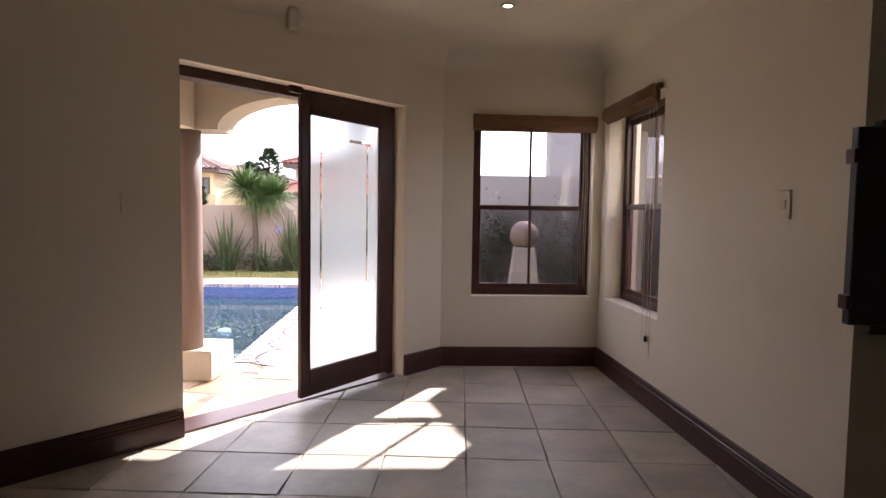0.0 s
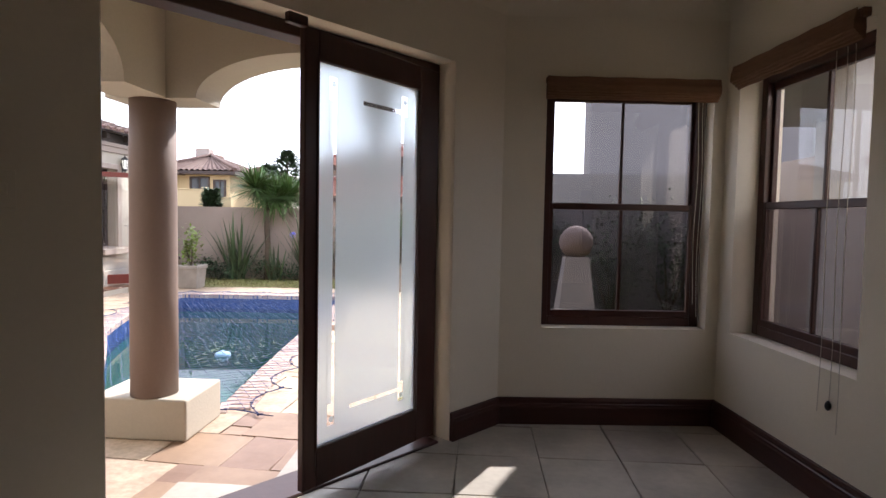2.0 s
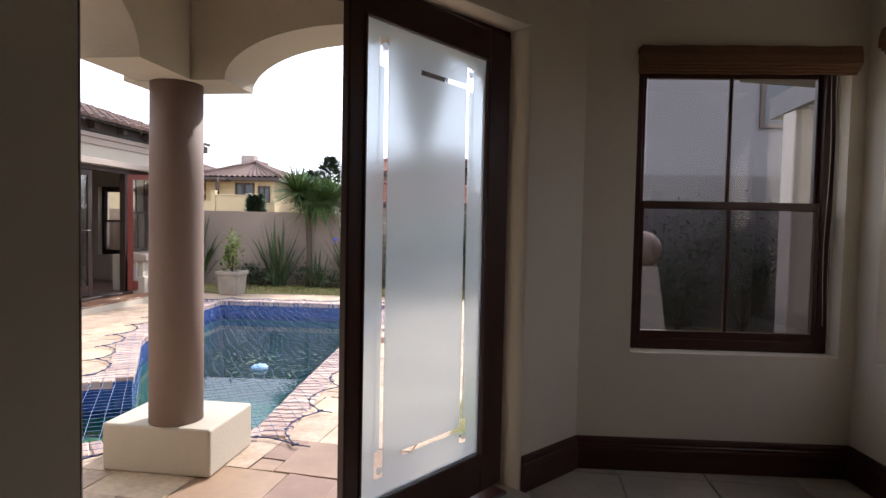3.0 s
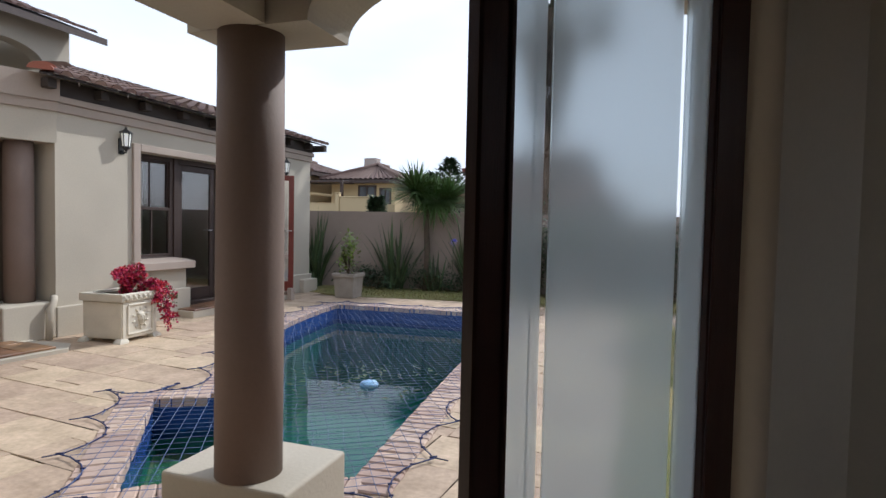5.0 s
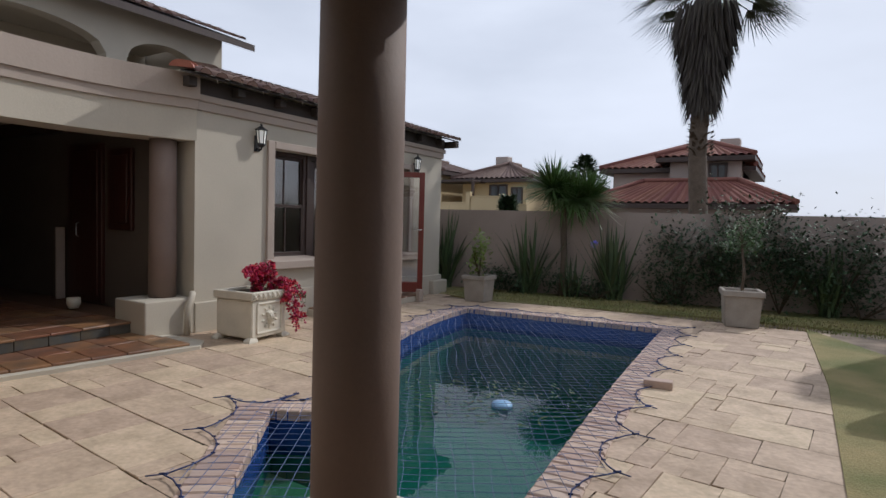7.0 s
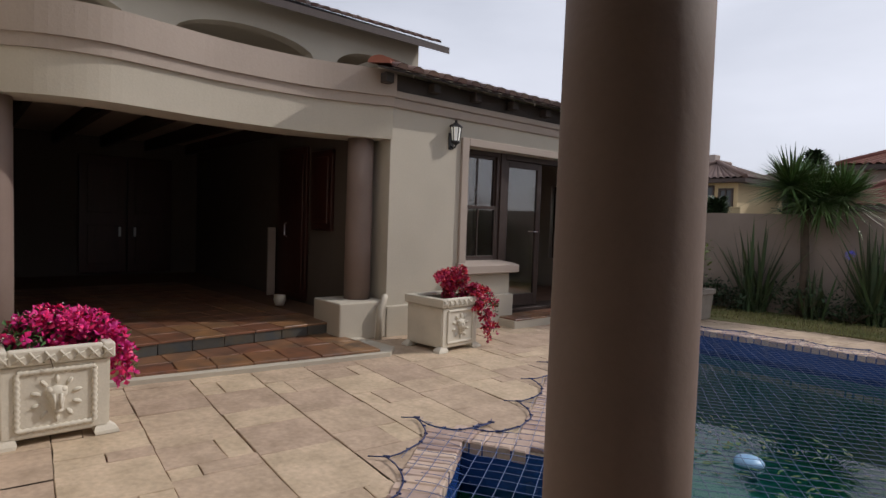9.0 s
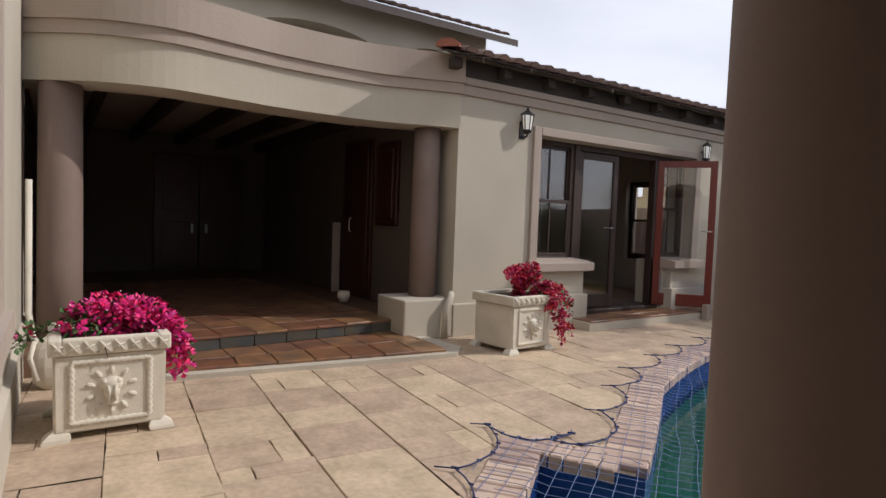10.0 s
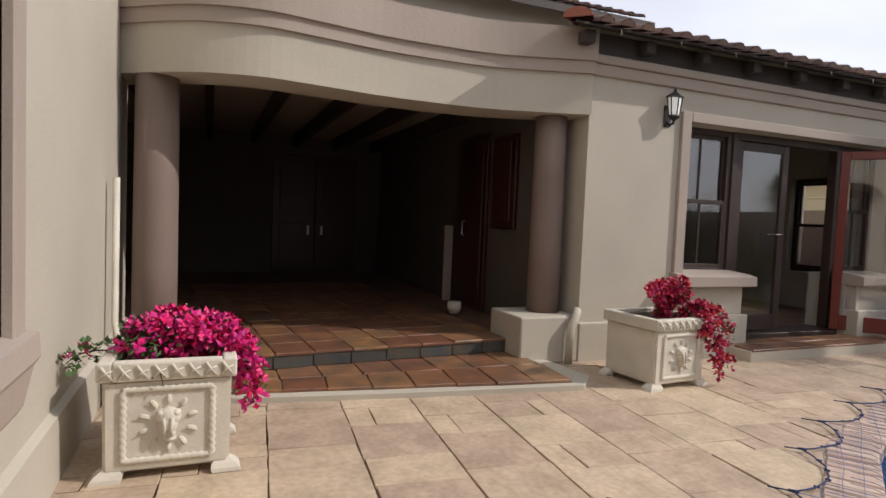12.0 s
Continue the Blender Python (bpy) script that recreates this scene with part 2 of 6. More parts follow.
def tube(bm, pts, r, seg=6, m=None, taper=None):
    """A round bar along a line of points."""
    rings = []
    for i, p in enumerate(pts):
        p = Vector(p)
        d = (Vector(pts[min(i + 1, len(pts) - 1)]) - Vector(pts[max(i - 1, 0)])).normalized()
        a = d.orthogonal().normalized() if abs(d.z) > 0.95 else d.cross(Vector((0, 0, 1))).normalized()
        b = d.cross(a)
        rr = r if taper is None else r + (taper - r) * i / (len(pts) - 1)
        rings.append([vert(bm, m, *(p + rr * (a * math.cos(2 * math.pi * k / seg) + b * math.sin(2 * math.pi * k / seg)))) for k in range(seg)])
    for a, b in zip(rings, rings[1:]):
        for k in range(seg):
            f = bm.faces.new((a[k], a[(k + 1) % seg], b[(k + 1) % seg], b[k]))
            f.smooth = seg > 4
    bm.faces.new(rings[0][::-1])
    bm.faces.new(rings[-1])


def mesh_of(name, bm, material, fix=True):
    if fix:
        bmesh.ops.recalc_face_normals(bm, faces=bm.faces)
    me = bpy.data.meshes.new(name)
    bm.to_mesh(me)
    bm.free()
    me.materials.append(material)
    return me


def part(name, bm, material, parent, label="", fix=True):
    ob = new(name, mesh_of(name, bm, material, fix))
    ob.parent = parent
    if label:
        ob["label"] = label
    return ob


def thing(name, bm, material, label, category, kind="", group="", fix=True):
    return tagged(new(name, mesh_of(name, bm, material, fix)), label, category, group, kind)


def empty(name, label, category, at=(0, 0, 0), kind="", group="", rz=0.0):
    ob = tagged(new(name), label, category, group, kind)
    ob.matrix_world = pose(*at, 0, 0, rz)
    return ob


def boxed(name, material, parent, x0, y0, z0, x1, y1, z1, label="", w=0.005, m=None):
    bm = bmesh.new()
    bbox(bm, x0, y0, z0, x1, y1, z1, m, w)
    return part(name, bm, material, parent, label)


def line_frame(p0, p1):
    """Local axes of a wall: u along p0 to p1, v to its left, w up."""
    d = (Vector((*p1, 0)) - Vector((*p0, 0)))
    a = math.atan2(d.y, d.x)
    return Matrix.Translation((*p0, 0)) @ Matrix.Rotation(a, 4, "Z"), d.length

# ---- the plan ----
ZP = -0.14                      # level of porch and pool terrace; the room's floor is at 0
CEIL = 2.60
C_FAR = (1.29, 5.73)            # corner of window wall and side wall
C_DOOR = (-0.04, 5.625)          # corner of window wall and door wall
C_LEFT = (-3.14, 1.95)
C_ALC = (1.552, 2.97)
XW = -6.635                     # garden face of the wing across the pool

# ---- the room ----
bm = bmesh.new()
prism(bm, [(-3.6, -2.2), (4.0, -2.2), (4.2, 3.3), (1.95, 3.3), (1.6, 6.05), (-0.15, 5.90), (-0.45, 5.50), (-1.60, 4.18), (-3.6, 1.9)], -0.30, -0.012)
floor_ob = thing("floor", bm, M_GROUT, "grey slate tiled floor with sunlit patch", "floor", "structure")


def room_wall(name, p0, p1, openings, label, thick=0.26, u0=0.0, u1=None):
    # room face from p0 to p1 with the room on the left; body to the right
    m, length = line_frame(p0, p1)
    m = m @ Matrix.Diagonal((1, -1, 1, 1))
    u1 = length if u1 is None else u1
    bm = bmesh.new()
    u = u0
    for a, b, c, d in sorted(openings):
        box(bm, u, 0, -0.29, a, thick, 2.95, m)
        if c > -0.28:
            box(bm, a, 0, -0.29, b, thick, c, m)
        box(bm, a, 0, d, b, thick, 2.95, m)
        u = b
    box(bm, u, 0, -0.29, u1, thick, 2.95, m)
    return thing(name, bm, M_WALL_IN, label, "wall", "structure"), m


W1 = (0.075, 1.08, 0.59, 2.07)     # window in the window wall, along from the far corner
W2 = (None, None, 0.64, 2.09)
north, MN = room_wall("wall_north", C_FAR, C_DOOR, [W1], "cream plastered wall with a sash window")
DOOR_U0, DOOR_U1, DOOR_Z = 0.429, 2.15, 2.085
doorwall, MD = room_wall("wall_diagonal", C_DOOR, C_LEFT, [(DOOR_U0, DOOR_U1, -0.3, DOOR_Z)], "cream plastered diagonal wall with the patio door opening", thick=0.25)
side_len = (Vector(C_FAR) - Vector(C_ALC)).length
side, MS = room_wall("wall_east", C_ALC, C_FAR, [(side_len - 1.14, side_len - 0.14, 0.60, 2.09)], "cream plastered side wall with a sash window")
room_wall("wall_alcove", (4.0, 2.97), (1.552 + 0.26, 2.97), [], "cream plastered alcove wall in shade")
room_wall("wall_alcove_end", (3.9, -2.1), (3.9, 2.97), [], "cream plastered end wall")
room_wall("wall_south", (-3.5, -2.0), (3.9, -2.0), [], "cream plastered wall behind")
room_wall("wall_west", (-3.3, 2.0), (-3.3, -2.0), [], "cream plastered wall")

bm = bmesh.new()
prism(bm, [(-3.7, -2.3), (4.2, -2.3), (4.2, 3.25), (1.9, 3.25), (1.56, 6.0), (0.0, 6.0), (-0.4, 5.55), (-3.7, 1.8)], CEIL, CEIL + 0.12)
ceiling_ob = thing("ceiling", bm, M_CEIL, "cream painted room ceiling with soft coved edge", "ceiling", "structure")


def cove(p0, p1, r=0.18):
    m, length = line_frame(p0, p1)
    bm = bmesh.new()
    prof = [(0, CEIL - r)] + [(r - r * math.cos(a), CEIL - r + r * math.sin(a)) for a in [math.pi / 2 * k / 8 for k in range(1, 9)]]
    a = [vert(bm, m, -0.1, v - 0.002, z) for v, z in prof]
    b = [vert(bm, m, length + 0.1, v - 0.002, z) for v, z in prof]
    for i in range(len(prof) - 1):
        f = bm.faces.new((a[i], a[i + 1], b[i + 1], b[i]))
        f.smooth = True
    return thing("trim_cove", bm, M_CEIL, "cream coved ceiling edge", "cornice", "structure")


cove(C_FAR, C_DOOR)
cove(C_DOOR, C_LEFT)
cove(C_ALC, C_FAR)


def baseboard(p0, p1, u0=0.0, u1=None, cut0=0.0, cut1=0.0):
    m, length = line_frame(p0, p1)
    u1 = length if u1 is None else u1
    bm = bmesh.new()
    prof = [(0, 0.0), (0.026, 0.0), (0.026, 0.105), (0.022, 0.115), (0.022, 0.125), (0.017, 0.13), (0.017, 0.142), (0.012, 0.155), (0, 0.16)]
    a = [vert(bm, m, u0 + cut0 * v, v, z) for v, z in prof]
    b = [vert(bm, m, u1 - cut1 * v, v, z) for v, z in prof]
    for i in range(len(prof)):
        j = (i + 1) % len(prof)
        bm.faces.new((a[i], a[j], b[j], b[i]))
    bm.faces.new(a)
    bm.faces.new(b[::-1])
    return thing("baseboard", bm, M_WOOD_H, "dark mahogany moulded baseboard along the wall", "baseboard", "structure")


baseboard(C_FAR, C_DOOR, cut0=1.0, cut1=0.45)
baseboard(C_DOOR, C_LEFT, 0.0, DOOR_U0 - 0.005, cut0=0.45)
baseboard(C_DOOR, C_LEFT, DOOR_U1 + 0.005)
baseboard(C_ALC, C_FAR, cut1=1.0)


def sash_window(name, m, a, b, z0, z1, depth, label, mat=M_WOOD, bars=1, horn=0.0, fw=0.055, transom=0.50, glass=None):
    """A sliding sash window in an opening a..b, z0..z1 of a wall with the local frame m; depth: its set-back."""
    e = tagged(new(name), label, "window", kind="structure")
    d0, d1 = depth, depth + 0.07
    bm = bmesh.new()
    for r in ((a, z0, a + fw, z1), (b - fw, z0, b, z1), (a + fw, z1 - fw, b - fw, z1), (a + fw, z0, b - fw, z0 + fw)):
        bbox(bm, r[0], d0, r[1], r[2], d1, r[3], m, 0.004, 1)
    part("window_frame", bm, mat, e)
    zm = z0 + (z1 - z0) * transom
    s = 0.022
    for lo, hi, off, nm in ((z0 + fw, zm + 0.02, 0.004, "lower_sash"), (zm - 0.02, z1 - fw, 0.036, "upper_sash")):
        bm = bmesh.new()
        y0, y1 = d0 + off, d0 + off + 0.03
        x0, x1 = a + fw, b - fw
        for r in ((x0, lo, x0 + s, hi), (x1 - s, lo, x1, hi), (x0 + s, hi - 0.04, x1 - s, hi), (x0 + s, lo, x1 - s, lo + 0.04)):
            bbox(bm, r[0], y0, r[1], r[2], y1, r[3], m, 0.003, 1)
        for k in range(bars):
            xc = x0 + (x1 - x0) * (k + 1) / (bars + 1)
            bbox(bm, xc - 0.01, y0 + 0.003, lo + 0.04, xc + 0.01, y1 - 0.003, hi - 0.04, m, 0.003, 1)
        sash = part(nm, bm, mat, e)
        for k in range(bars + 1):
            xa = x0 + s + (x1 - x0 - 2 * s) * k / (bars + 1)
            xb = x0 + s + (x1 - x0 - 2 * s) * (k + 1) / (bars + 1)
            bm = bmesh.new()
            box(bm, xa, y0 + 0.013, lo + 0.03, xb, y0 + 0.017, hi - 0.03, m)
            p = part("pane", bm, glass or (M_GLASS if nm == "upper_sash" else M_GLASS_LOW), sash)
            p.visible_shadow = False
    return e


window_1 = sash_window("window_1", MN, 0.075, 1.08, 0.59, 2.07, 0.10, "dark mahogany sash window with four panes")
window_2 = sash_window("window_2", MS, side_len - 1.14, side_len - 0.14, 0.60, 2.09, 0.13, "dark mahogany sash window with four panes beside the corner")

# ---- patio door ----
M_FROST = bpy.data.materials.new("frosted_glass")
M_FROST.use_nodes = True
fn, fl = M_FROST.node_tree.nodes, M_FROST.node_tree.links
fn.clear()
f_out = fn.new("ShaderNodeOutputMaterial")
f_tl = fn.new("ShaderNodeBsdfTranslucent")
f_tl.inputs["Color"].default_value = (0.70, 0.78, 0.82, 1)
f_df = fn.new("ShaderNodeBsdfDiffuse")
f_df.inputs["Color"].default_value = (0.80, 0.85, 0.87, 1)
f_rf = fn.new("ShaderNodeBsdfRefraction")
f_rf.inputs["Roughness"].default_value = 0.9
f_rf.inputs["IOR"].default_value = 1.02
f_rf.inputs["Color"].default_value = (0.93, 0.98, 1.0, 1)
f_m1 = fn.new("ShaderNodeMixShader")
f_m1.inputs["Fac"].default_value = 0.62
f_m2 = fn.new("ShaderNodeMixShader")
f_m2.inputs["Fac"].default_value = 0.08
fl.new(f_tl.outputs["BSDF"], f_m1.inputs[1])
fl.new(f_rf.outputs["BSDF"], f_m1.inputs[2])
fl.new(f_m1.outputs["Shader"], f_m2.inputs[1])
fl.new(f_df.outputs["BSDF"], f_m2.inputs[2])
fl.new(f_m2.outputs["Shader"], f_out.inputs["Surface"])

M_STEEL = make_mat("brushed_steel", (0.55, 0.55, 0.55), 0.3, metal=1.0, bump=0.1)

door_1 = tagged(new("door_1"), "dark mahogany patio door with an etched frosted pane, one half open", "door", kind="structure")
DF0, DF1 = 0.12, 0.20
bm = bmesh.new()
bbox(bm, DOOR_U1 - 0.012, 0.03, ZP, DOOR_U1 + 0.03, DF1 + 0.03, DOOR_Z, MD, 0.004, 1)
part("jamb", bm, M_WOOD, door_1)
bm = bmesh.new()
bbox(bm, DOOR_U0, DF0, 0, DOOR_U0 + 0.06, DF1 + 0.03, DOOR_Z, MD, 0.004, 1)
part("jamb", bm, M_WOOD, door_1)
bm = bmesh.new()
bbox(bm, DOOR_U0 + 0.06, DF0, DOOR_Z - 0.06, DOOR_U1 - 0.014, DF1 + 0.03, DOOR_Z, MD, 0.004, 1)
part("head_rail", bm, M_WOOD_H, door_1)
bm = bmesh.new()
bbox(bm, DOOR_U0 + 0.06, 0.02, -0.05, DOOR_U1 - 0.014, 0.24, 0.012, MD, 0.006, 1)
part("threshold", bm, M_WOOD_H, door_1)
HINGE = Vector((-0.373, 5.316, 0))
ML = Matrix.Translation(HINGE) @ Matrix.Rotation(-2.1531, 4, "Z") @ Matrix.Diagonal((1, -1, 1, 1))
L0, L1 = 0.055, 0.966
LZ0, LZ1 = 0.05, DOOR_Z - 0.065
leaf_bm = bmesh.new()
GX0, GX1, GZ0, GZ1 = 0.21, 0.891, 0.225, LZ1 - 0.125
for r in ((L0, LZ0, GX0, LZ1), (GX1, LZ0, L1, LZ1), (GX0, LZ0, GX1, GZ0), (GX0, GZ1, GX1, LZ1)):
    bbox(leaf_bm, r[0], 0.0, r[1], r[2], 0.038, r[3], ML, 0.005, 1)
leaf = part("door_leaf", leaf_bm, M_WOOD, door_1)
bm = bmesh.new()
bbox(bm, L1 - 0.005, -0.012, LZ1 - 0.012, L1 + 0.09, 0.02, LZ1 + 0.03, ML, 0.003, 1)
part("door_stop", bm, M_WOOD, door_1)
bm = bmesh.new()
for rr in ((GX0 - 0.012, GZ0 - 0.012, GX0, GZ1 + 0.012), (GX1, GZ0 - 0.012, GX1 + 0.012, GZ1 + 0.012)):
    bbox(bm, rr[0], -0.006, rr[1], rr[2], 0.0, rr[3], ML, 0.002, 1)
part("glazing_bead", bm, M_WOOD, leaf)

# etched pane: frosted field, clear strips that end in corner plates
CL = M_GLASS
in0, in1 = 0.3266, 0.7795
sw = 0.020


def pane_piece(u0, u1, z0, z1, mat, kind="pane"):
    bm = bmesh.new()
    box(bm, u0, 0.020, z0, u1, 0.024, z1, ML)
    p = part(kind, bm, mat, leaf)
    p.visible_shadow = mat is not CL
    return p


sz0, sz1 = GZ0 + 0.17, GZ1 - 0.15
us = [GX0, in0 - sw / 2, in0 + sw / 2, in1 - sw / 2, in1 + sw / 2, GX1]
pane_piece(us[0], us[1] - 0.025, GZ0, GZ1, M_FROST)
pane_piece(us[4] + 0.025, us[5], GZ0, GZ1, M_FROST)
for k, side_u in ((1, -1), (3, 1)):
    a, b = us[k], us[k + 1]
    o0, o1 = (a - 0.025, a) if side_u < 0 else (b, b + 0.025)
    pane_piece(a, b, sz0, sz1, CL)
    pane_piece(o0, o1, sz0, sz1, M_FROST)
    for z0, z1 in ((sz0 - 0.10, sz0), (sz1, sz1 + 0.10)):
        pane_piece(min(a, o0), max(b, o1), z0, z1, CL, "corner_plate")
        bm = bmesh.new()
        cz = z0 + 0.03 if z0 < 1 else z1 - 0.03
        lathe(bm, 0, 0, [(0.014, 0), (0.014, 0.002)], 20)
        bmesh.ops.transform(bm, matrix=ML @ Matrix.Translation(((min(a, o0) + max(b, o1)) / 2, 0.018, cz)) @ Matrix.Rotation(math.pi / 2, 4, "X"), verts=bm.verts)
        part("etched_dot", bm, M_FROST, leaf)
    pane_piece(min(a, o0), max(b, o1), GZ0, sz0 - 0.10, M_FROST)
    pane_piece(min(a, o0), max(b, o1), sz1 + 0.10, GZ1, M_FROST)
hz0, hz1 = sz0 - 0.05, sz1 + 0.03
pane_piece(us[2], us[3], hz0 + sw, hz1 - sw, M_FROST)
pane_piece(us[2], us[3], GZ0, hz0, M_FROST)
pane_piece(us[2], us[3], hz1, GZ1, M_FROST)
pane_piece(us[2], us[2] + 0.27, hz1 - sw, hz1, CL)
pane_piece(us[2] + 0.27, us[3], hz1 - sw, hz1, M_FROST)
pane_piece(us[2], us[2] + 0.34, hz0, hz0 + sw, CL)
pane_piece(us[2] + 0.34, us[3], hz0, hz0 + sw, M_FROST)

# ---- porch ----
COL = (-2.178, 5.593)


def column(at, z0, z1, r, label, plinth=None, plabel=""):
    bm = bmesh.new()
    lathe(bm, 0, 0, [(r, 0), (r, 0.35 * (z1 - z0)), (r * 0.98, 0.7 * (z1 - z0)), (r * 0.96, z1 - z0)], 48)
    c = thing("column", bm, M_COLUMN, label, "column")
    c.location = (*at, z0)
    return c


bm = bmesh.new()
bbox(bm, -2.52, 5.46, ZP, -1.91, 5.94, 0.115, None, 0.015, 3)
thing("column_plinth", bm, M_PLASTER, "square cream plaster block under the porch column", "plinth")
column(COL, 0.115, 1.925, 0.1373, "round taupe painted porch column on a square plinth")


def arch_beam(name, p0, p1, thick, spring, rise, top, flat, label, mat, flat1):
    """A beam with an arched underside between p0 and p1; body to the left of the line."""
    m, length = line_frame(p0, p1)
    bm = bmesh.new()
    n = 36
    span = length - flat - flat1
    us = [0.0, flat - 1e-3] + [flat + span * (0.5 - 0.5 * math.cos(math.pi * k / n)) for k in range(n + 1)] + [length - flat1 + 1e-3, length]

    def zb(u):
        t = (u - flat) / span
        if t <= 0 or t >= 1:
            return spring
        return spring + 0.005 + rise * math.sqrt(max(0, 1 - (2 * t - 1) ** 2))
    rows = [[vert(bm, m, u, y, z) for y, z in ((0, zb(u)), (thick, zb(u)), (thick, top), (0, top))] for u in us]
    for a, b in zip(rows, rows[1:]):
        for k in range(4):
            f = bm.faces.new((a[k], a[(k + 1) % 4], b[(k + 1) % 4], b[k]))
    bm.faces.new(rows[0])
    bm.faces.new(rows[-1][::-1])
    return thing(name, bm, mat, label, "beam", "structure")


arch_beam("trim_arch_front", (-0.30, 5.50), (-2.42, 5.50), -0.32, 1.92, 0.26, 2.95, 0.26, "cream plastered arch over the porch front", M_PLASTER, 0.56)
arch_beam("trim_arch_side", (-2.34, 5.49), (-2.34, 4.10), 0.30, 1.92, 0.30, 2.95, 0.40, "cream plastered arch over the porch side", M_PLASTER, 0.05)
bm = bmesh.new()
prism(bm, [(-2.34, 3.6), (-2.34, 5.8), (0.4, 5.8), (0.0, 5.95), (-2.2, 3.4)], 2.62, 2.94)
thing("ceiling_porch", bm, M_WALL_IN, "cream plastered porch ceiling", "ceiling", "structure")

# wall of the house along the terrace, seen on going out
bm = bmesh.new()
m4, _ = line_frame((-7.6, 4.58), (-2.35, 4.58))
WX0, WX1 = 2.92, 4.05
for r in ((0, -0.3, WX0, 6.2), (WX1, -0.3, 5.25, 6.2), (WX0, -0.3, WX1, 0.60), (WX0, 2.0, WX1, 6.2)):
    box(bm, r[0], -0.28, r[1], r[2], 0, r[3], m4)
thing("wall_terrace", bm, M_PLASTER, "beige plastered house wall beside the terrace", "wall", "structure")
bm = bmesh.new()
box(bm, -2.60, 2.9, -0.3, -2.35, 4.30, 2.95)
thing("wall_porch_end", bm, M_PLASTER, "beige plastered porch end wall", "wall", "structure")
MT = m4 @ Matrix.Diagonal((1, -1, 1, 1))
sash_window("window_3", MT, WX0, WX1, 0.60, 2.0, 0.10, "brown sash window in the terrace wall", M_GREYWOOD)
bm = bmesh.new()
for r in ((WX0 - 0.12, 0.58, WX0, 2.12), (WX1, 0.58, WX1 + 0.12, 2.12), (WX0, 2.0, WX1, 2.12)):
    bbox(bm, r[0], -0.035, r[1], r[2], 0.03, r[3], MT, 0.006, 1)
thing("trim_window_surround", bm, M_TRIM, "taupe plaster window surround", "trim", "structure")
bm = bmesh.new()
prof = [(0, 0.60), (0.065, 0.585), (0.07, 0.50), (0.05, 0.47), (0.02, 0.33), (0, 0.30)]
for q, u in enumerate((WX0 - 0.16, WX1 + 0.16)):
    row = [vert(bm, MT, u, -v, z) for v, z in prof]
    if q:
        for i in range(len(prof)):
            j = (i + 1) % len(prof)
            bm.faces.new((prev[i], prev[j], row[j], row[i]))
        bm.faces.new(prev)
        bm.faces.new(row[::-1])
    prev = row
thing("trim_window_sill", bm, M_TRIM, "taupe moulded plaster window sill", "sill", "structure")
bm = bmesh.new()
prof = [(0, 0.16), (0.03, 0.14), (0.035, -0.3), (0, -0.3)]
a = [vert(bm, MT, 0, -v, z) for v, z in prof]
b = [vert(bm, MT, 5.25, -v, z) for v, z in prof]
for i in range(4):
    bm.faces.new((a[i], a[(i + 1) % 4], b[(i + 1) % 4], b[i]))
thing("trim_wall_base", bm, M_PLASTER, "thickened plaster base of the terrace wall", "trim", "structure")

# ---- pool ----
def arc_mid(a, b, bulge, n):
    """Points of a bowed line from a to b, without b."""
    a, b = Vector(a), Vector(b)
    nrm = Vector((-(b - a).y, (b - a).x))
    return [a + (b - a) * (k / n) + nrm * bulge * 4 * (k / n) * (1 - k / n) for k in range(n)]


POOL = []
POOL += arc_mid((-2.00, 6.20), (-2.45, 11.90), 0.006, 14)      # straight side by the house
POOL += arc_mid((-2.45, 11.90), (-5.20, 11.70), 0.0, 8)        # far end
POOL += arc_mid((-5.20, 11.70), (-4.42, 8.50), -0.045, 12)     # curved garden side
POOL += arc_mid((-4.42, 8.50), (-3.50, 7.07), 0.005, 8)
POOL += arc_mid((-3.50, 7.07), (-3.95, 6.83), 0.0, 3)          # step bay
POOL += arc_mid((-3.95, 6.83), (-3.00, 5.66), 0.0, 8)
POOL += arc_mid((-3.00, 5.66), (-2.62, 6.05), -0.05, 5)
POOL += arc_mid((-2.62, 6.05), (-2.00, 6.20), 0.0, 4)


def offset_loop(loop, d):
    k = len(loop)
    area = sum(loop[i].x * loop[(i + 1) % k].y - loop[(i + 1) % k].x * loop[i].y for i in range(k))
    s = 1 if area > 0 else -1
    out = []
    for i in range(k):
        a, b, c = loop[i - 1], loop[i], loop[(i + 1) % k]
        n1 = Vector(((b - a).y, -(b - a).x)).normalized() * s
        n2 = Vector(((c - b).y, -(c - b).x)).normalized() * s
        nn = n1 + n2
        nn = nn.normalized() / max(0.55, math.sqrt(max(0.05, (1 + n1.dot(n2)) / 2)))
        out.append(b + nn * d)
    return out


def inside(p, loop):
    c = False
    k = len(loop)
    for i in range(k):
        a, b = loop[i], loop[(i + 1) % k]
        if (a.y > p[1]) != (b.y > p[1]) and p[0] < (b.x - a.x) * (p[1] - a.y) / (b.y - a.y) + a.x:
            c = not c
    return c


def sheet_with_hole(bm, outer, hole, z):
    loops = []
    for pts in (outer, hole):
        vs = [bm.verts.new((p[0], p[1], z)) for p in pts]
        loops += [bm.edges.new((vs[i], vs[(i + 1) % len(vs)])) for i in range(len(vs))]
    bmesh.ops.triangle_fill(bm, edges=loops, use_beauty=True)


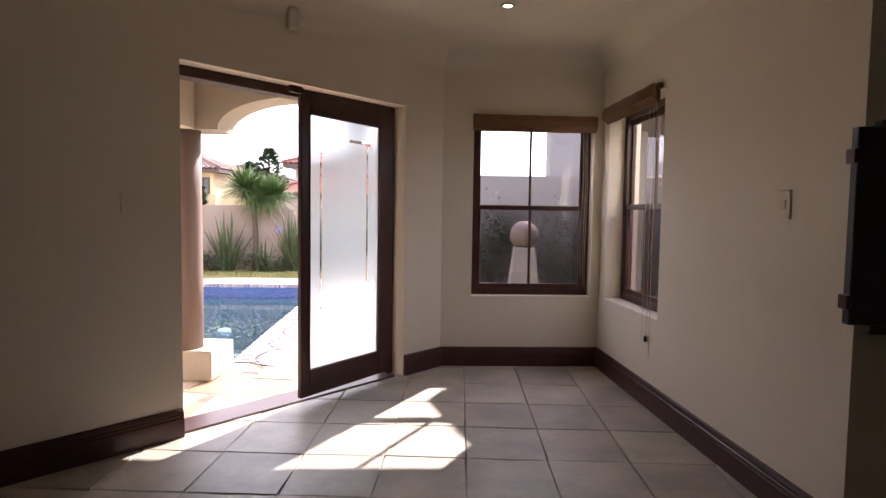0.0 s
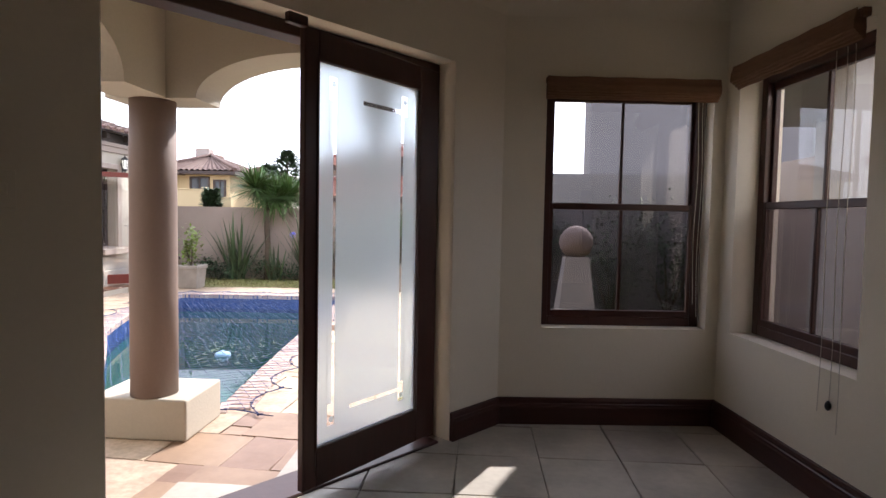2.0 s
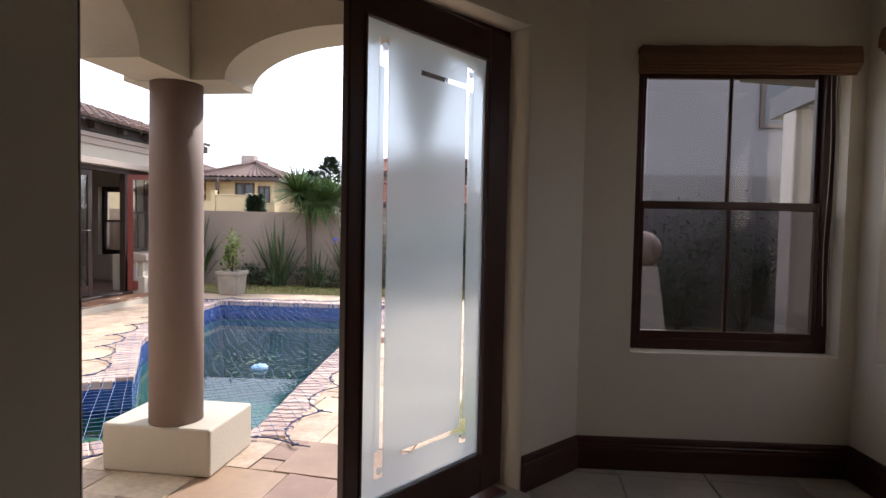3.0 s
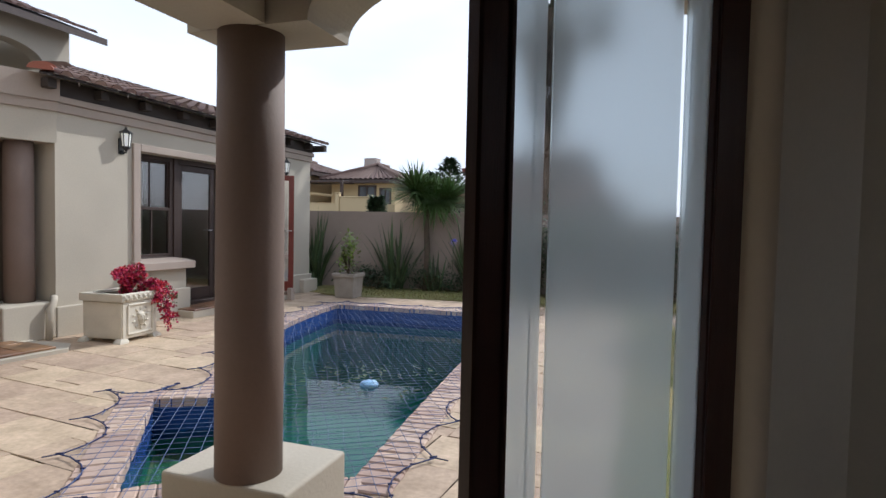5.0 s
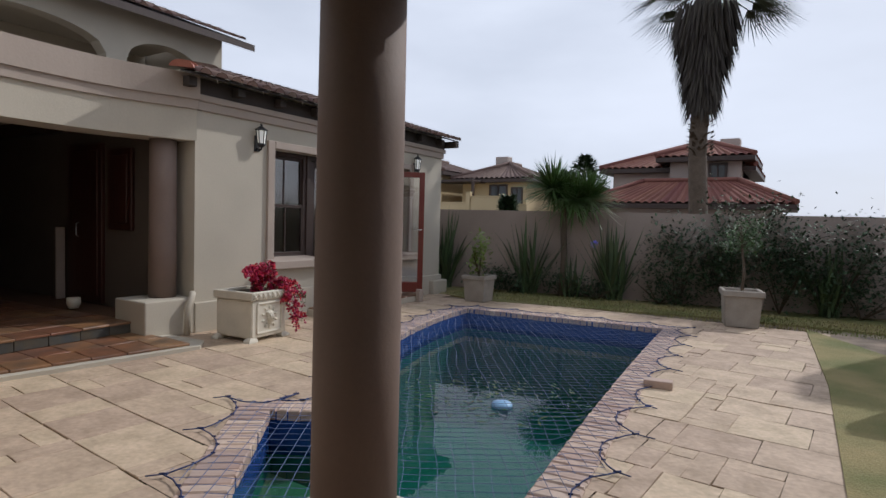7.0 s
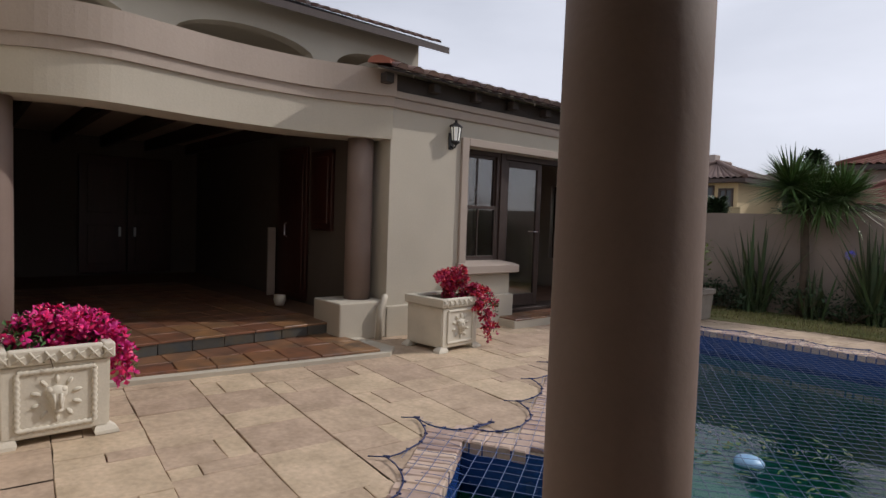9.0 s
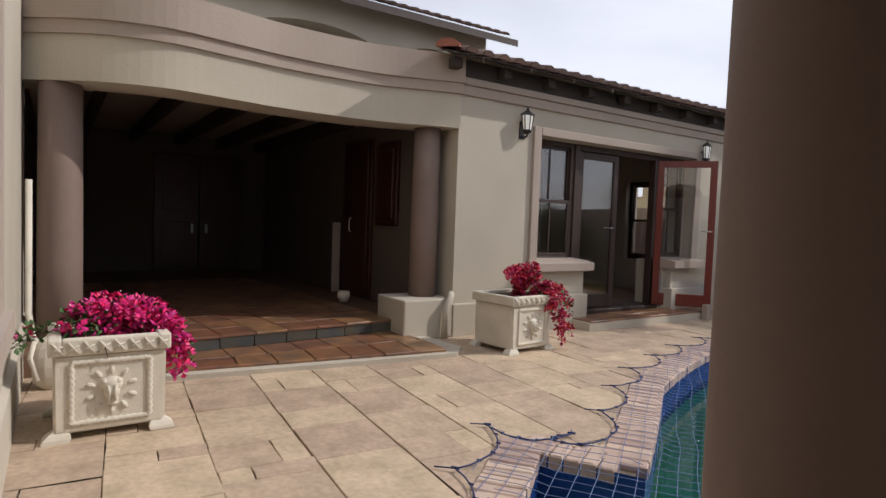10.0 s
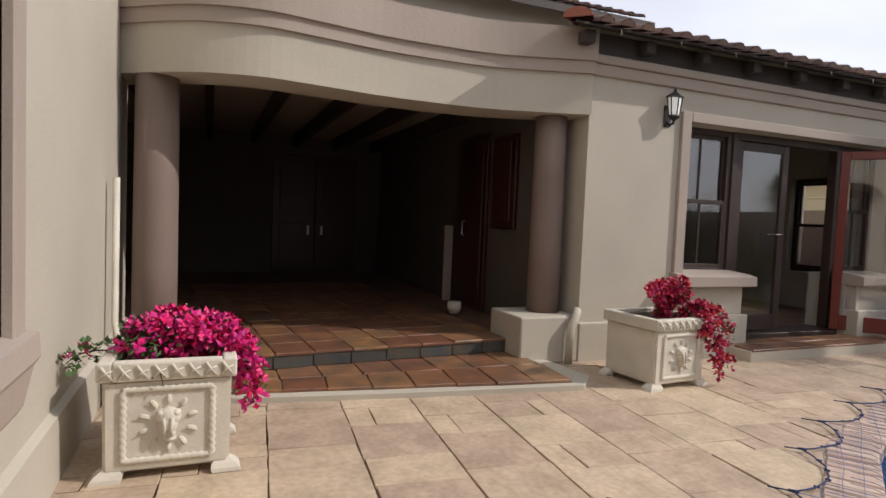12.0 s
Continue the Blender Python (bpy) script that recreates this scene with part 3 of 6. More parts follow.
bm = bmesh.new()
far = 900.0
sheet_with_hole(bm, [(-far, -far), (far, -far), (far, far), (-far, far)], offset_loop(POOL, 0.05), ZP - 0.022)
ground_ob = thing("ground", bm, M_JOINT, "sandy bedding of the terrace reaching out to the horizon", "ground", "structure")

bm = bmesh.new()
ring = [bm.verts.new((p.x, p.y, ZP)) for p in POOL]
mid = [bm.verts.new((p.x, p.y, ZP - 0.29)) for p in POOL]
k = len(POOL)
for i in range(k):
    bm.faces.new((ring[i], ring[(i + 1) % k], mid[(i + 1) % k], mid[i]))
pool = thing("pool", bm, M_POOLTILE, "swimming pool with blue mosaic rim under a safety net", "pool", "structure")
bm = bmesh.new()
a = [bm.verts.new((p.x, p.y, ZP - 0.29)) for p in POOL]
b = [bm.verts.new((p.x, p.y, ZP - 1.25)) for p in offset_loop(POOL, -0.08)]
for i in range(k):
    bm.faces.new((a[i], a[(i + 1) % k], b[(i + 1) % k], b[i]))
bm.faces.new(b)
part("basin", bm, M_POOLFLOOR, pool, "green tinted plaster basin")
bm = bmesh.new()
box(bm, -4.3, 5.4, ZP - 1.24, -1.9, 6.75, ZP - 0.37)
part("step", bm, M_STEPGREEN, pool, "submerged entry step")

M_WATER = bpy.data.materials.new("pool_water")
M_WATER.use_nodes = True
qn, ql = M_WATER.node_tree.nodes, M_WATER.node_tree.links
qn.clear()
q_out = qn.new("ShaderNodeOutputMaterial")
q_tr = qn.new("ShaderNodeBsdfTransparent")
q_tr.inputs["Color"].default_value = (0.34, 0.62, 0.60, 1)
q_gl = qn.new("ShaderNodeBsdfGlossy")
q_gl.inputs["Roughness"].default_value = 0.0
q_lw = qn.new("ShaderNodeLayerWeight")
q_lw.inputs["Blend"].default_value = 0.5
q_pw = qn.new("ShaderNodeMath")
q_pw.operation = "POWER"
q_pw.inputs[1].default_value = 4.2
q_fr = qn.new("ShaderNodeMath")
q_fr.operation = "MULTIPLY_ADD"
q_fr.use_clamp = True
q_fr.inputs[1].default_value = 0.80
q_fr.inputs[2].default_value = 0.02
ql.new(q_lw.outputs["Facing"], q_pw.inputs[0])
ql.new(q_pw.outputs[0], q_fr.inputs[0])
q_mx = qn.new("ShaderNodeMixShader")
q_no = qn.new("ShaderNodeTexNoise")
q_no.inputs["Scale"].default_value = 5.0
q_bp = qn.new("ShaderNodeBump")
q_bp.inputs["Strength"].default_value = 0.0025
q_bp.inputs["Distance"].default_value = 0.02
q_ge = qn.new("ShaderNodeNewGeometry")
ql.new(q_ge.outputs["Position"], q_no.inputs["Vector"])
ql.new(q_no.outputs["Fac"], q_bp.inputs["Height"])
ql.new(q_bp.outputs["Normal"], q_gl.inputs["Normal"])
ql.new(q_bp.outputs["Normal"], q_lw.inputs["Normal"])
ql.new(q_fr.outputs[0], q_mx.inputs["Fac"])
ql.new(q_tr.outputs["BSDF"], q_mx.inputs[1])
ql.new(q_gl.outputs["BSDF"], q_mx.inputs[2])
ql.new(q_mx.outputs["Shader"], q_out.inputs["Surface"])
bm = bmesh.new()
bm.faces.new([bm.verts.new((p.x, p.y, ZP - 0.23)) for p in offset_loop(POOL, -0.002)])
water = thing("water", bm, M_WATER, "still greenish pool water", "water", "structure")

# ---- wing across the pool ----
WY0, WY1 = 8.13, 13.16
OY0, OY1 = 9.23, 12.14
bm = bmesh.new()
TH = 0.42
for y0, z0, y1, z1 in ((WY0, -0.3, OY0, 2.75), (OY1, -0.3, WY1, 2.75), (OY0, 2.0, OY1, 2.75), (OY0, -0.3, 9.96, 0.60), (11.54, -0.3, OY1, 0.60)):
    box(bm, XW - TH, y0, z0, XW, y1, z1)
for x0, z0, x1, z1 in ((-11.2, -0.3, -8.35, 2.75), (-7.35, -0.3, XW - TH, 2.75), (-8.35, -0.3, -7.35, 0.5), (-8.35, 1.8, -7.35, 2.75)):
    box(bm, x0, WY1 - 0.3, z0, x1, WY1, z1)
wing = thing("wall_wing", bm, M_PLASTER, "beige plastered wall of the wing beyond the pool", "wall", "structure")
bm = bmesh.new()
for y0, z0, y1, z1 in ((9.12, 0.62, OY0, 2.09), (OY1, 0.62, OY1 + 0.11, 2.09), (OY0, 2.0, OY1, 2.09)):
    bbox(bm, XW - 0.02, y0, z0, XW + 0.035, y1, z1, None, 0.006, 1)
thing("trim_door_surround", bm, M_TRIM, "taupe plaster surround of the garden doors", "trim", "structure")
for y0, y1 in ((9.10, 9.98), (11.52, 12.28)):
    bm = bmesh.new()
    rows = []
    for y in (y0, y1):
        rows.append([vert(bm, None, XW + v, y, z) for v, z in ((-0.15, 0.64), (0.10, 0.62), (0.20, 0.60), (0.20, 0.515), (0.14, 0.50), (-0.15, 0.50))])
    for i in range(6):
        bm.faces.new((rows[0][i], rows[0][(i + 1) % 6], rows[1][(i + 1) % 6], rows[1][i]))
    bm.faces.new(rows[0])
    bm.faces.new(rows[1][::-1])
    thing("trim_garden_sill", bm, M_TRIM, "taupe plaster window sill with sloped top", "sill", "structure")
    bm = bmesh.new()
    bbox(bm, XW - 0.02, y0 + 0.06, ZP - 0.02, XW + 0.10, y1 - 0.06, 0.50, None, 0.008, 1)
    bbox(bm, XW - 0.02, y0 + 0.03, ZP - 0.02, XW + 0.15, y1 - 0.03, 0.24, None, 0.008, 1)
    thing("trim_sill_base", bm, M_PLASTER, "stepped plaster base under a window sill", "trim", "structure")
bm = bmesh.new()
for y0, y1 in ((WY0 - 0.02, 9.12), (12.25, WY1 + 0.02)):
    bbox(bm, XW - 0.02, y0, -0.3, XW + 0.045, y1, 0.19, None, 0.012, 2)
thing("trim_wing_base", bm, M_PLASTER, "thickened plaster base of the wing", "trim", "structure")
# cornice under the eaves
bm = bmesh.new()
for z0, z1, v in ((2.285, 2.385, 0.03), (2.385, 2.455, 0.055)):
    bbox(bm, XW - 0.02, WY0 - 0.02, z0, XW + v, WY1 + v, z1, None, 0.008, 1)
thing("trim_wing_cornice", bm, M_TRIM, "taupe stepped cornice band under the eaves", "cornice", "structure")

bm = bmesh.new()
bbox(bm, XW - 0.02, WY0 - 0.02, 2.455, XW + 0.035, WY1 + 0.03, 2.63, None, 0.004, 1)
thing("trim_eaves_board", bm, M_EAVES, "dark timber board between cornice and roof tiles", "eaves", "structure")

# doors and windows of the wing: u along +y from the near end, v into the wing
MG = Matrix(((0, -1, 0, XW), (1, 0, 0, 0), (0, 0, 1, 0), (0, 0, 0, 1)))
sash_window("window_4", MG, OY0, 9.95, 0.60, 2.0, 0.16, "brown sash window beside the garden doors", M_GREYWOOD, glass=M_GLASS_DARK)
sash_window("window_5", MG, 11.55, OY1, 0.60, 2.0, 0.16, "brown sash window beside the garden doors", M_GREYWOOD, glass=M_GLASS_DARK)


def glazed_leaf(name, width, z0, z1, mat, label, handle=True):
    """A glazed garden door: hinge at the origin, leaf along x."""
    e = tagged(new(name), label, "door", kind="structure")
    st = 0.085
    bm = bmesh.new()
    for r in ((0, z0, st, z1), (width - st, z0, width, z1), (st, z1 - st, width - st, z1), (st, z0, width - st, z0 + 0.16)):
        bbox(bm, r[0], -0.02, r[1], r[2], 0.02, r[3], None, 0.004, 1)
    part("leaf_frame", bm, mat, e)
    bm = bmesh.new()
    box(bm, st - 0.01, -0.003, z0 + 0.15, width - st + 0.01, 0.003, z1 - st + 0.01)
    p = part("pane", bm, M_GLASS_DARK, e)
    p.visible_shadow = False
    if handle:
        bm = bmesh.new()
        tube(bm, [(width - 0.04, -0.05, z0 + 1.0), (width - 0.16, -0.05, z0 + 1.0)], 0.008)
        tube(bm, [(width - 0.04, -0.05, z0 + 1.0), (width - 0.04, 0.05, z0 + 1.0)], 0.008)
        tube(bm, [(width - 0.04, 0.05, z0 + 1.0), (width - 0.16, 0.05, z0 + 1.0)], 0.008)
        part("handle", bm, M_STEEL, e, "steel lever handle")
    return e


bm = bmesh.new()
for r in ((9.95, 0.0, 10.03, 2.0), (11.47, 0.0, 11.55, 2.0), (10.03, 1.93, 11.47, 2.0)):
    bbox(bm, r[0], 0.14, r[1], r[2], 0.24, r[3], MG, 0.004, 1)
bbox(bm, 9.965, 0.05, -0.3, 11.535, 0.40, -0.0, MG, 0.004, 1)
thing("door_frame_garden", bm, M_GREYWOOD, "brown door frame of the garden doors", "door frame", "structure")
d_a = glazed_leaf("door_2", 0.73, 0.01, 1.925, M_GREYWOOD, "closed brown glazed garden door leaf")
d_a.matrix_world = pose(XW - 0.19, 10.04, 0, 0, 0, 90)
d_b = glazed_leaf("door_3", 0.73, 0.01, 1.925, M_REDWOOD, "open red varnished glazed garden door leaf")
d_b.matrix_world = pose(XW - 0.10, 11.47, 0, 0, 0, 38)

# garden step
bm = bmesh.new()
bbox(bm, XW + 0.0, 9.70, -0.3, XW + 0.42, 12.05, -0.045, None, 0.008, 1)
step_g = thing("garden_step", bm, M_PLASTER, "low plaster step with brown tiles before the garden doors", "step")

# room behind the garden doors
bm = bmesh.new()
for b6 in ((-11.2, 8.13, -0.3, XW - TH, WY1 - 0.3, -0.005),):
    box(bm, *b6)
thing("floor_garden_room", bm, M_TERRA, "brown tiled floor of the garden room", "floor", "structure")
bm = bmesh.new()
for y0, z0, y1, z1 in ((8.13, 0, 9.9, 2.6), (11.6, 0, 12.86, 2.6), (9.9, 0, 11.6, 0.55), (9.9, 1.75, 11.6, 2.6)):
    box(bm, -10.6, y0, z0, -10.4, y1, z1)
thing("wall_garden_room", bm, M_WALL_IN, "cream plastered back wall with a window", "wall", "structure")
bm = bmesh.new()
box(bm, -11.2, 8.0, 2.45, XW - TH + 0.1, WY1, 2.6)
thing("ceiling_garden_room", bm, M_GREYWOOD, "dark timber ceiling of the garden room", "ceiling", "structure")
ME = Matrix(((-1, 0, 0, 0), (0, 1, 0, WY1 - 0.3), (0, 0, 1, 0), (0, 0, 0, 1)))
sash_window("window_7", ME, 7.35, 8.35, 0.5, 1.8, 0.10, "brown end window of the garden room", M_GREYWOOD)
bm = bmesh.new()
bbox(bm, XW - 0.05, 12.78, -0.3, XW + 0.14, 13.24, 0.10, None, 0.02, 2)
thing("trim_corner_block", bm, M_PLASTER, "low plaster block at the wing's corner", "trim", "structure")
MB = Matrix(((0, -1, 0, -10.4), (1, 0, 0, 0), (0, 0, 1, 0), (0, 0, 0, 1)))
sash_window("window_6", MB, 9.9, 11.6, 0.55, 1.75, 0.06, "brown back window of the garden room", M_GREYWOOD)
bm = bmesh.new()
box(bm, -13.5, 6.0, -0.3, -13.2, 16.0, 2.4)
thing("wall_side_boundary", bm, M_PLASTER, "sunlit cream boundary wall behind the house", "wall", "structure")
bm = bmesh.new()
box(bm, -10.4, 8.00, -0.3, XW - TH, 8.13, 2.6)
thing("wall_wing_partition", bm, M_DARKIN, "plastered partition between lounge and garden room, shade in its colour", "wall", "structure")

# covered terrace
BEAM_PLAN = [(4.40, -7.30), (4.60, -7.156), (4.87, -6.954), (5.12, -6.81), (5.50, -6.725), (5.92, -6.781), (6.40, -6.862), (7.01, -6.876), (7.35, -6.842), (7.68, -6.75), (8.14, -6.60), (8.40, -6.50)]


def beam_x(y):
    """Plan line of the terrace beam: bows out by the house, draws back in the middle, meets the wing's corner."""
    for i in range(1, len(BEAM_PLAN) - 2):
        (y0, x0), (y1, x1) = BEAM_PLAN[i], BEAM_PLAN[i + 1]
        if y <= y1 or i == len(BEAM_PLAN) - 3:
            t = (y - y0) / (y1 - y0)
            m0 = (x1 - BEAM_PLAN[i - 1][1]) / (y1 - BEAM_PLAN[i - 1][0]) * (y1 - y0)
            m1 = (BEAM_PLAN[i + 2][1] - x0) / (BEAM_PLAN[i + 2][0] - y0) * (y1 - y0)
            return x0 * (2 * t ** 3 - 3 * t * t + 1) + m0 * (t ** 3 - 2 * t * t + t) + x1 * (3 * t * t - 2 * t ** 3) + m1 * (t ** 3 - t * t)


def swept_band(name, z0, z1, v0, v1, mat, label, category="beam", y0=4.582, y1=8.128, n=44):
    bm = bmesh.new()
    rows = []
    for i in range(n + 1):
        y = y1 + (y0 - y1) * i / n
        x = beam_x(y)
        rows.append([vert(bm, None, x + v, y, z) for v, z in ((v0, z0), (v1, z0), (v1, z1), (v0, z1))])
    for a, b in zip(rows, rows[1:]):
        for q in range(4):
            f = bm.faces.new((a[q], a[(q + 1) % 4], b[(q + 1) % 4], b[q]))
    bm.faces.new(rows[0])
    bm.faces.new(rows[-1][::-1])
    return thing(name, bm, mat, label, category, "structure")


swept_band("trim_terrace_beam", 1.95, 2.285, -0.42, 0.0, M_PLASTER, "curved plaster beam over the covered terrace")
swept_band("trim_terrace_cornice", 2.285, 2.385, -0.42, 0.03, M_TRIM, "taupe cornice band on the curved beam")
swept_band("trim_terrace_parapet", 2.385, 2.65, -0.30, 0.055, M_TRIM, "taupe curved balcony parapet over the terrace")
column((-7.17, 4.82), ZP, 1.96, 0.15, "round taupe column of the covered terrace by the house wall")
column((-6.90, 7.93), 0.24, 1.96, 0.14, "round taupe column of the covered terrace on a block")
bm = bmesh.new()
bbox(bm, -7.15, 7.55, ZP, -6.60, 8.12, 0.25, None, 0.015, 2)
thing("column_plinth", bm, M_PLASTER, "square cream plaster block under the terrace column", "plinth")
bm = bmesh.new()
prism(bm, [(-12.6, 3.6), (-6.52, 3.6), (-6.88, 7.60), (-6.95, 8.1), (-12.6, 8.1)], -0.3, 0.012)
lounge_floor = thing("floor_lounge", bm, M_GROUT_DARK, "brown slate tiled floor of the covered terrace", "floor", "structure")
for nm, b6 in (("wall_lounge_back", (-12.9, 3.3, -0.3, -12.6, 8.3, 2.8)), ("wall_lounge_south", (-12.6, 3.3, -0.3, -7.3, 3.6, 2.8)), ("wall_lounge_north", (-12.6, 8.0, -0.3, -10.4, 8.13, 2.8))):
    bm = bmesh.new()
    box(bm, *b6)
    thing(nm, bm, M_DARKIN, "plaster wall of the covered terrace with shade in its colour", "wall", "structure")
bm = bmesh.new()
prism(bm, [(-12.6, 3.6), (-7.4, 3.6), (-7.4, 6.0), (-7.0, 8.1), (-12.6, 8.1)], 2.30, 2.46)
thing("ceiling_lounge", bm, M_BOARD, "pale boarded ceiling of the covered terrace", "ceiling", "structure")
for i in range(6):
    bm = bmesh.new()
    y = 4.5 + i * 0.66
    bbox(bm, -12.5, y - 0.04, 2.12, beam_x(y) - 0.43, y + 0.04, 2.30, None, 0.005, 1)
    thing("ceiling_joist", bm, M_GREYWOOD, "dark timber joist under the terrace ceiling", "joist", "structure", "terrace joists")

# upper storey
bm = bmesh.new()
UX = -11.9
AR = [(4.0, 6.75), (7.34, 9.99), (10.37, 11.95)]


def arch_wall(bm, x0, x1, ya, yb, zb, zt, arches, zs, rise):
    y = ya
    for a, b in arches:
        box(bm, x0, y, zb, x1, a, zt)
        n = 20
        for i in range(n):
            t0, t1 = i / n, (i + 1) / n
            h = [zs + rise * math.sqrt(max(0, 1 - (2 * t - 1) ** 2)) for t in (t0, t1)]
            ys = [a + (b - a) * t for t in (t0, t1)]
            vs = [[vert(bm, None, x, yy, z) for yy, z in ((ys[0], h[0]), (ys[1], h[1]), (ys[1], zt), (ys[0], zt))] for x in (x0, x1)]
            bm.faces.new(vs[0])
            bm.faces.new(vs[1])
            bm.faces.new((vs[0][0], vs[0][1], vs[1][1], vs[1][0]))
        y = b
    box(bm, x0, y, zb, x1, yb, zt)


arch_wall(bm, UX - 0.3, UX, 1.0, 12.45, 2.4, 5.0, AR, 4.05, 0.42)
box(bm, UX - 6, 12.15, 2.4, UX - 0.3, 12.45, 5.0)
thing("wall_upper_storey", bm, M_PLASTER, "beige plastered upper storey with arched loggia", "wall", "structure")
bm = bmesh.new()
box(bm, UX - 2.6, 0.8, 2.4, UX - 2.3, 12.1, 5.0)
thing("wall_loggia_back", bm, M_PLASTER, "shaded back wall of the loggia", "wall", "structure")
bm = bmesh.new()
box(bm, UX - 2.6, 1.0, 4.75, UX - 0.1, 12.0, 4.95)
thing("ceiling_loggia", bm, M_PLASTER, "plaster ceiling of the loggia", "ceiling", "structure")
bm = bmesh.new()
box(bm, -12.2, 3.3, 2.46, -7.3, 8.1, 2.62)
thing("floor_balcony", bm, M_PLASTER, "balcony slab over the covered terrace", "floor", "structure")


def roof_slope(name, eave0, eave1, up, rise, run, label, pitch=0.24, rows=8, hip0=0.0, hip1=0.0, mat=M_ROOF):
    """Barrel-tiled roof slope. eave0..eave1: eave line in plan with height; up: plan direction of the rise."""
    e0, e1 = Vector(eave0), Vector(eave1)
    d = e1 - e0
    length = d.length
    d.normalize()
    u = (Vector((*up, 0)).normalized() * run + Vector((0, 0, rise)))
    step_len = u.length / rows
    un = u.normalized()
    nrm = d.cross(un)
    if nrm.z < 0:
        nrm = -nrm
    bm = bmesh.new()
    k = max(2, int(length / pitch))
    seg = 6
    for r in range(rows):
        for c in range(k):
            s0 = (c + 0.0) / k * length
            base = e0 + d * s0 + un * (r * step_len)
            frac = (r + 0.5) / rows
            mid_s = s0 + 0.5 * length / k
            if mid_s < hip0 * frac or mid_s > length - hip1 * frac:
                continue
            w = length / k
            lo, hi = [], []
            for q in range(seg + 1):
                a = math.pi * q / seg
                x = w * (0.5 - 0.36 * math.cos(a))
                h = 0.055 * math.sin(a)
                lo.append(bm.verts.new(base + d * x + nrm * (h + 0.022)))
                hi.append(bm.verts.new(base + d * x + un * (step_len * 1.08) + nrm * (h * 0.92 + 0.002)))
            for q in range(seg):
                f = bm.faces.new((lo[q], lo[q + 1], hi[q + 1], hi[q]))
                f.smooth = True
            # valley pan beside each barrel
            a0, a1 = base + d * (-0.14 * w), base + d * (0.14 * w)
            vs = [bm.verts.new(p) for p in (a0 + nrm * 0.012, a1 + nrm * 0.012, a1 + un * step_len * 1.05, a0 + un * step_len * 1.05)]
            bm.faces.new(vs)
            bm.faces.new([bm.verts.new(v.co) for v in (lo[0], lo[2], lo[4], lo[6])])
    e = thing(name, bm, mat, label, "roof", "structure")
    return e


EX, EZ = XW + 0.29, 2.60
RY0, RY1 = 7.74, 13.36
HIP = Vector((-2.6, 2.3, 0.80))
roof_slope("roof_wing", (EX, RY0, EZ), (EX, RY1, EZ), (-1, 0), 0.86, 2.8, "weathered brown barrel-tiled roof of the wing", pitch=0.2, hip0=2.4, hip1=0.0)
bm = bmesh.new()
vs = [bm.verts.new(p) for p in ((EX - 0.035, RY0 + 0.04, EZ + 0.012), (EX - 0.035, RY1 - 0.04, EZ + 0.012), (EX - 2.8, RY1 - 0.04, EZ + 0.84), (EX - 2.8, RY0 + 2.3, EZ + 0.84))]
bm.faces.new(vs)
vs2 = [bm.verts.new(v.co - Vector((0, 0, 0.018))) for v in vs]
bm.faces.new(vs2)
for i in range(4):
    bm.faces.new((vs[i], vs[(i + 1) % 4], vs2[(i + 1) % 4], vs2[i]))
thing("roof_wing_deck", bm, M_EAVES, "dark boarded underside of the wing's eaves", "eaves", "structure")
for i in range(9):
    bm = bmesh.new()
    y = 8.0 + i * 0.62
    bbox(bm, XW + 0.04, y - 0.05, 2.50, EX - 0.14, y + 0.05, 2.60, None, 0.006, 1)
    thing("rafter_end", bm, M_EAVES, "dark timber rafter end under the eaves", "rafter", "structure", "wing rafter ends")
    bm = bmesh.new()
    tube(bm, [(EX - 0.02, y + 0.2, 2.60), (EX - 0.015, y + 0.2, 2.55)], 0.004, 5)
    thing("tile_clip", bm, M_TRIM, "small dull metal tile clip hanging from the eaves", "tile clip", "structure", "eaves tile clips")
bm = bmesh.new()
bbox(bm, XW - 0.3, RY1 - 0.16, 2.49, EX - 0.02, RY1 - 0.06, 2.60, None, 0.006, 1)
thing("eaves_end_board", bm, M_EAVES, "dark timber verge board at the roof's end", "eaves", "structure")
for i in range(9):
    bm = bmesh.new()
    p0 = Vector((EX - 0.02, RY0 + 0.04, EZ + 0.03)) + HIP * (i / 9)
    p1 = Vector((EX - 0.02, RY0 + 0.04, EZ + 0.03)) + HIP * ((i + 1.12) / 9)
    d = (p1 - p0).normalized()
    sd = d.cross(Vector((0, 0, 1))).normalized()
    up_v = sd.cross(d)
    for q, (p, r) in enumerate(((p0, 0.115), (p1, 0.09))):
        row = [bm.verts.new(p + sd * r * math.cos(w) + up_v * (0.075 if q == 0 else 0.05) * math.sin(w)) for w in [math.pi * k / 8 for k in range(9)]]
        if q:
            for k in range(8):
                f = bm.faces.new((prev[k], prev[k + 1], row[k + 1], row[k]))
                f.smooth = True
        else:
            bm.faces.new([bm.verts.new(v.co) for v in row])
        prev = row
    thing("roof_ridge", bm, M_RIDGE if i < 2 else M_ROOF, "red clay ridge tile on the hip" if i < 2 else "weathered ridge tile on the hip", "ridge tile", "structure", "hip ridge tiles")
roof_slope("roof_upper", (UX + 0.5, 0.5, 4.92), (UX + 0.5, 12.95, 4.92), (-1, 0), 1.6, 4.0, "brown barrel-tiled roof of the upper storey", rows=9, hip1=3.5)
bm = bmesh.new()
vs = [bm.verts.new(p) for p in ((UX + 0.48, 0.5, 4.90), (UX + 0.48, 12.93, 4.90), (UX - 3.5, 9.5, 6.50), (UX - 3.5, 0.5, 6.50))]
bm.faces.new(vs)
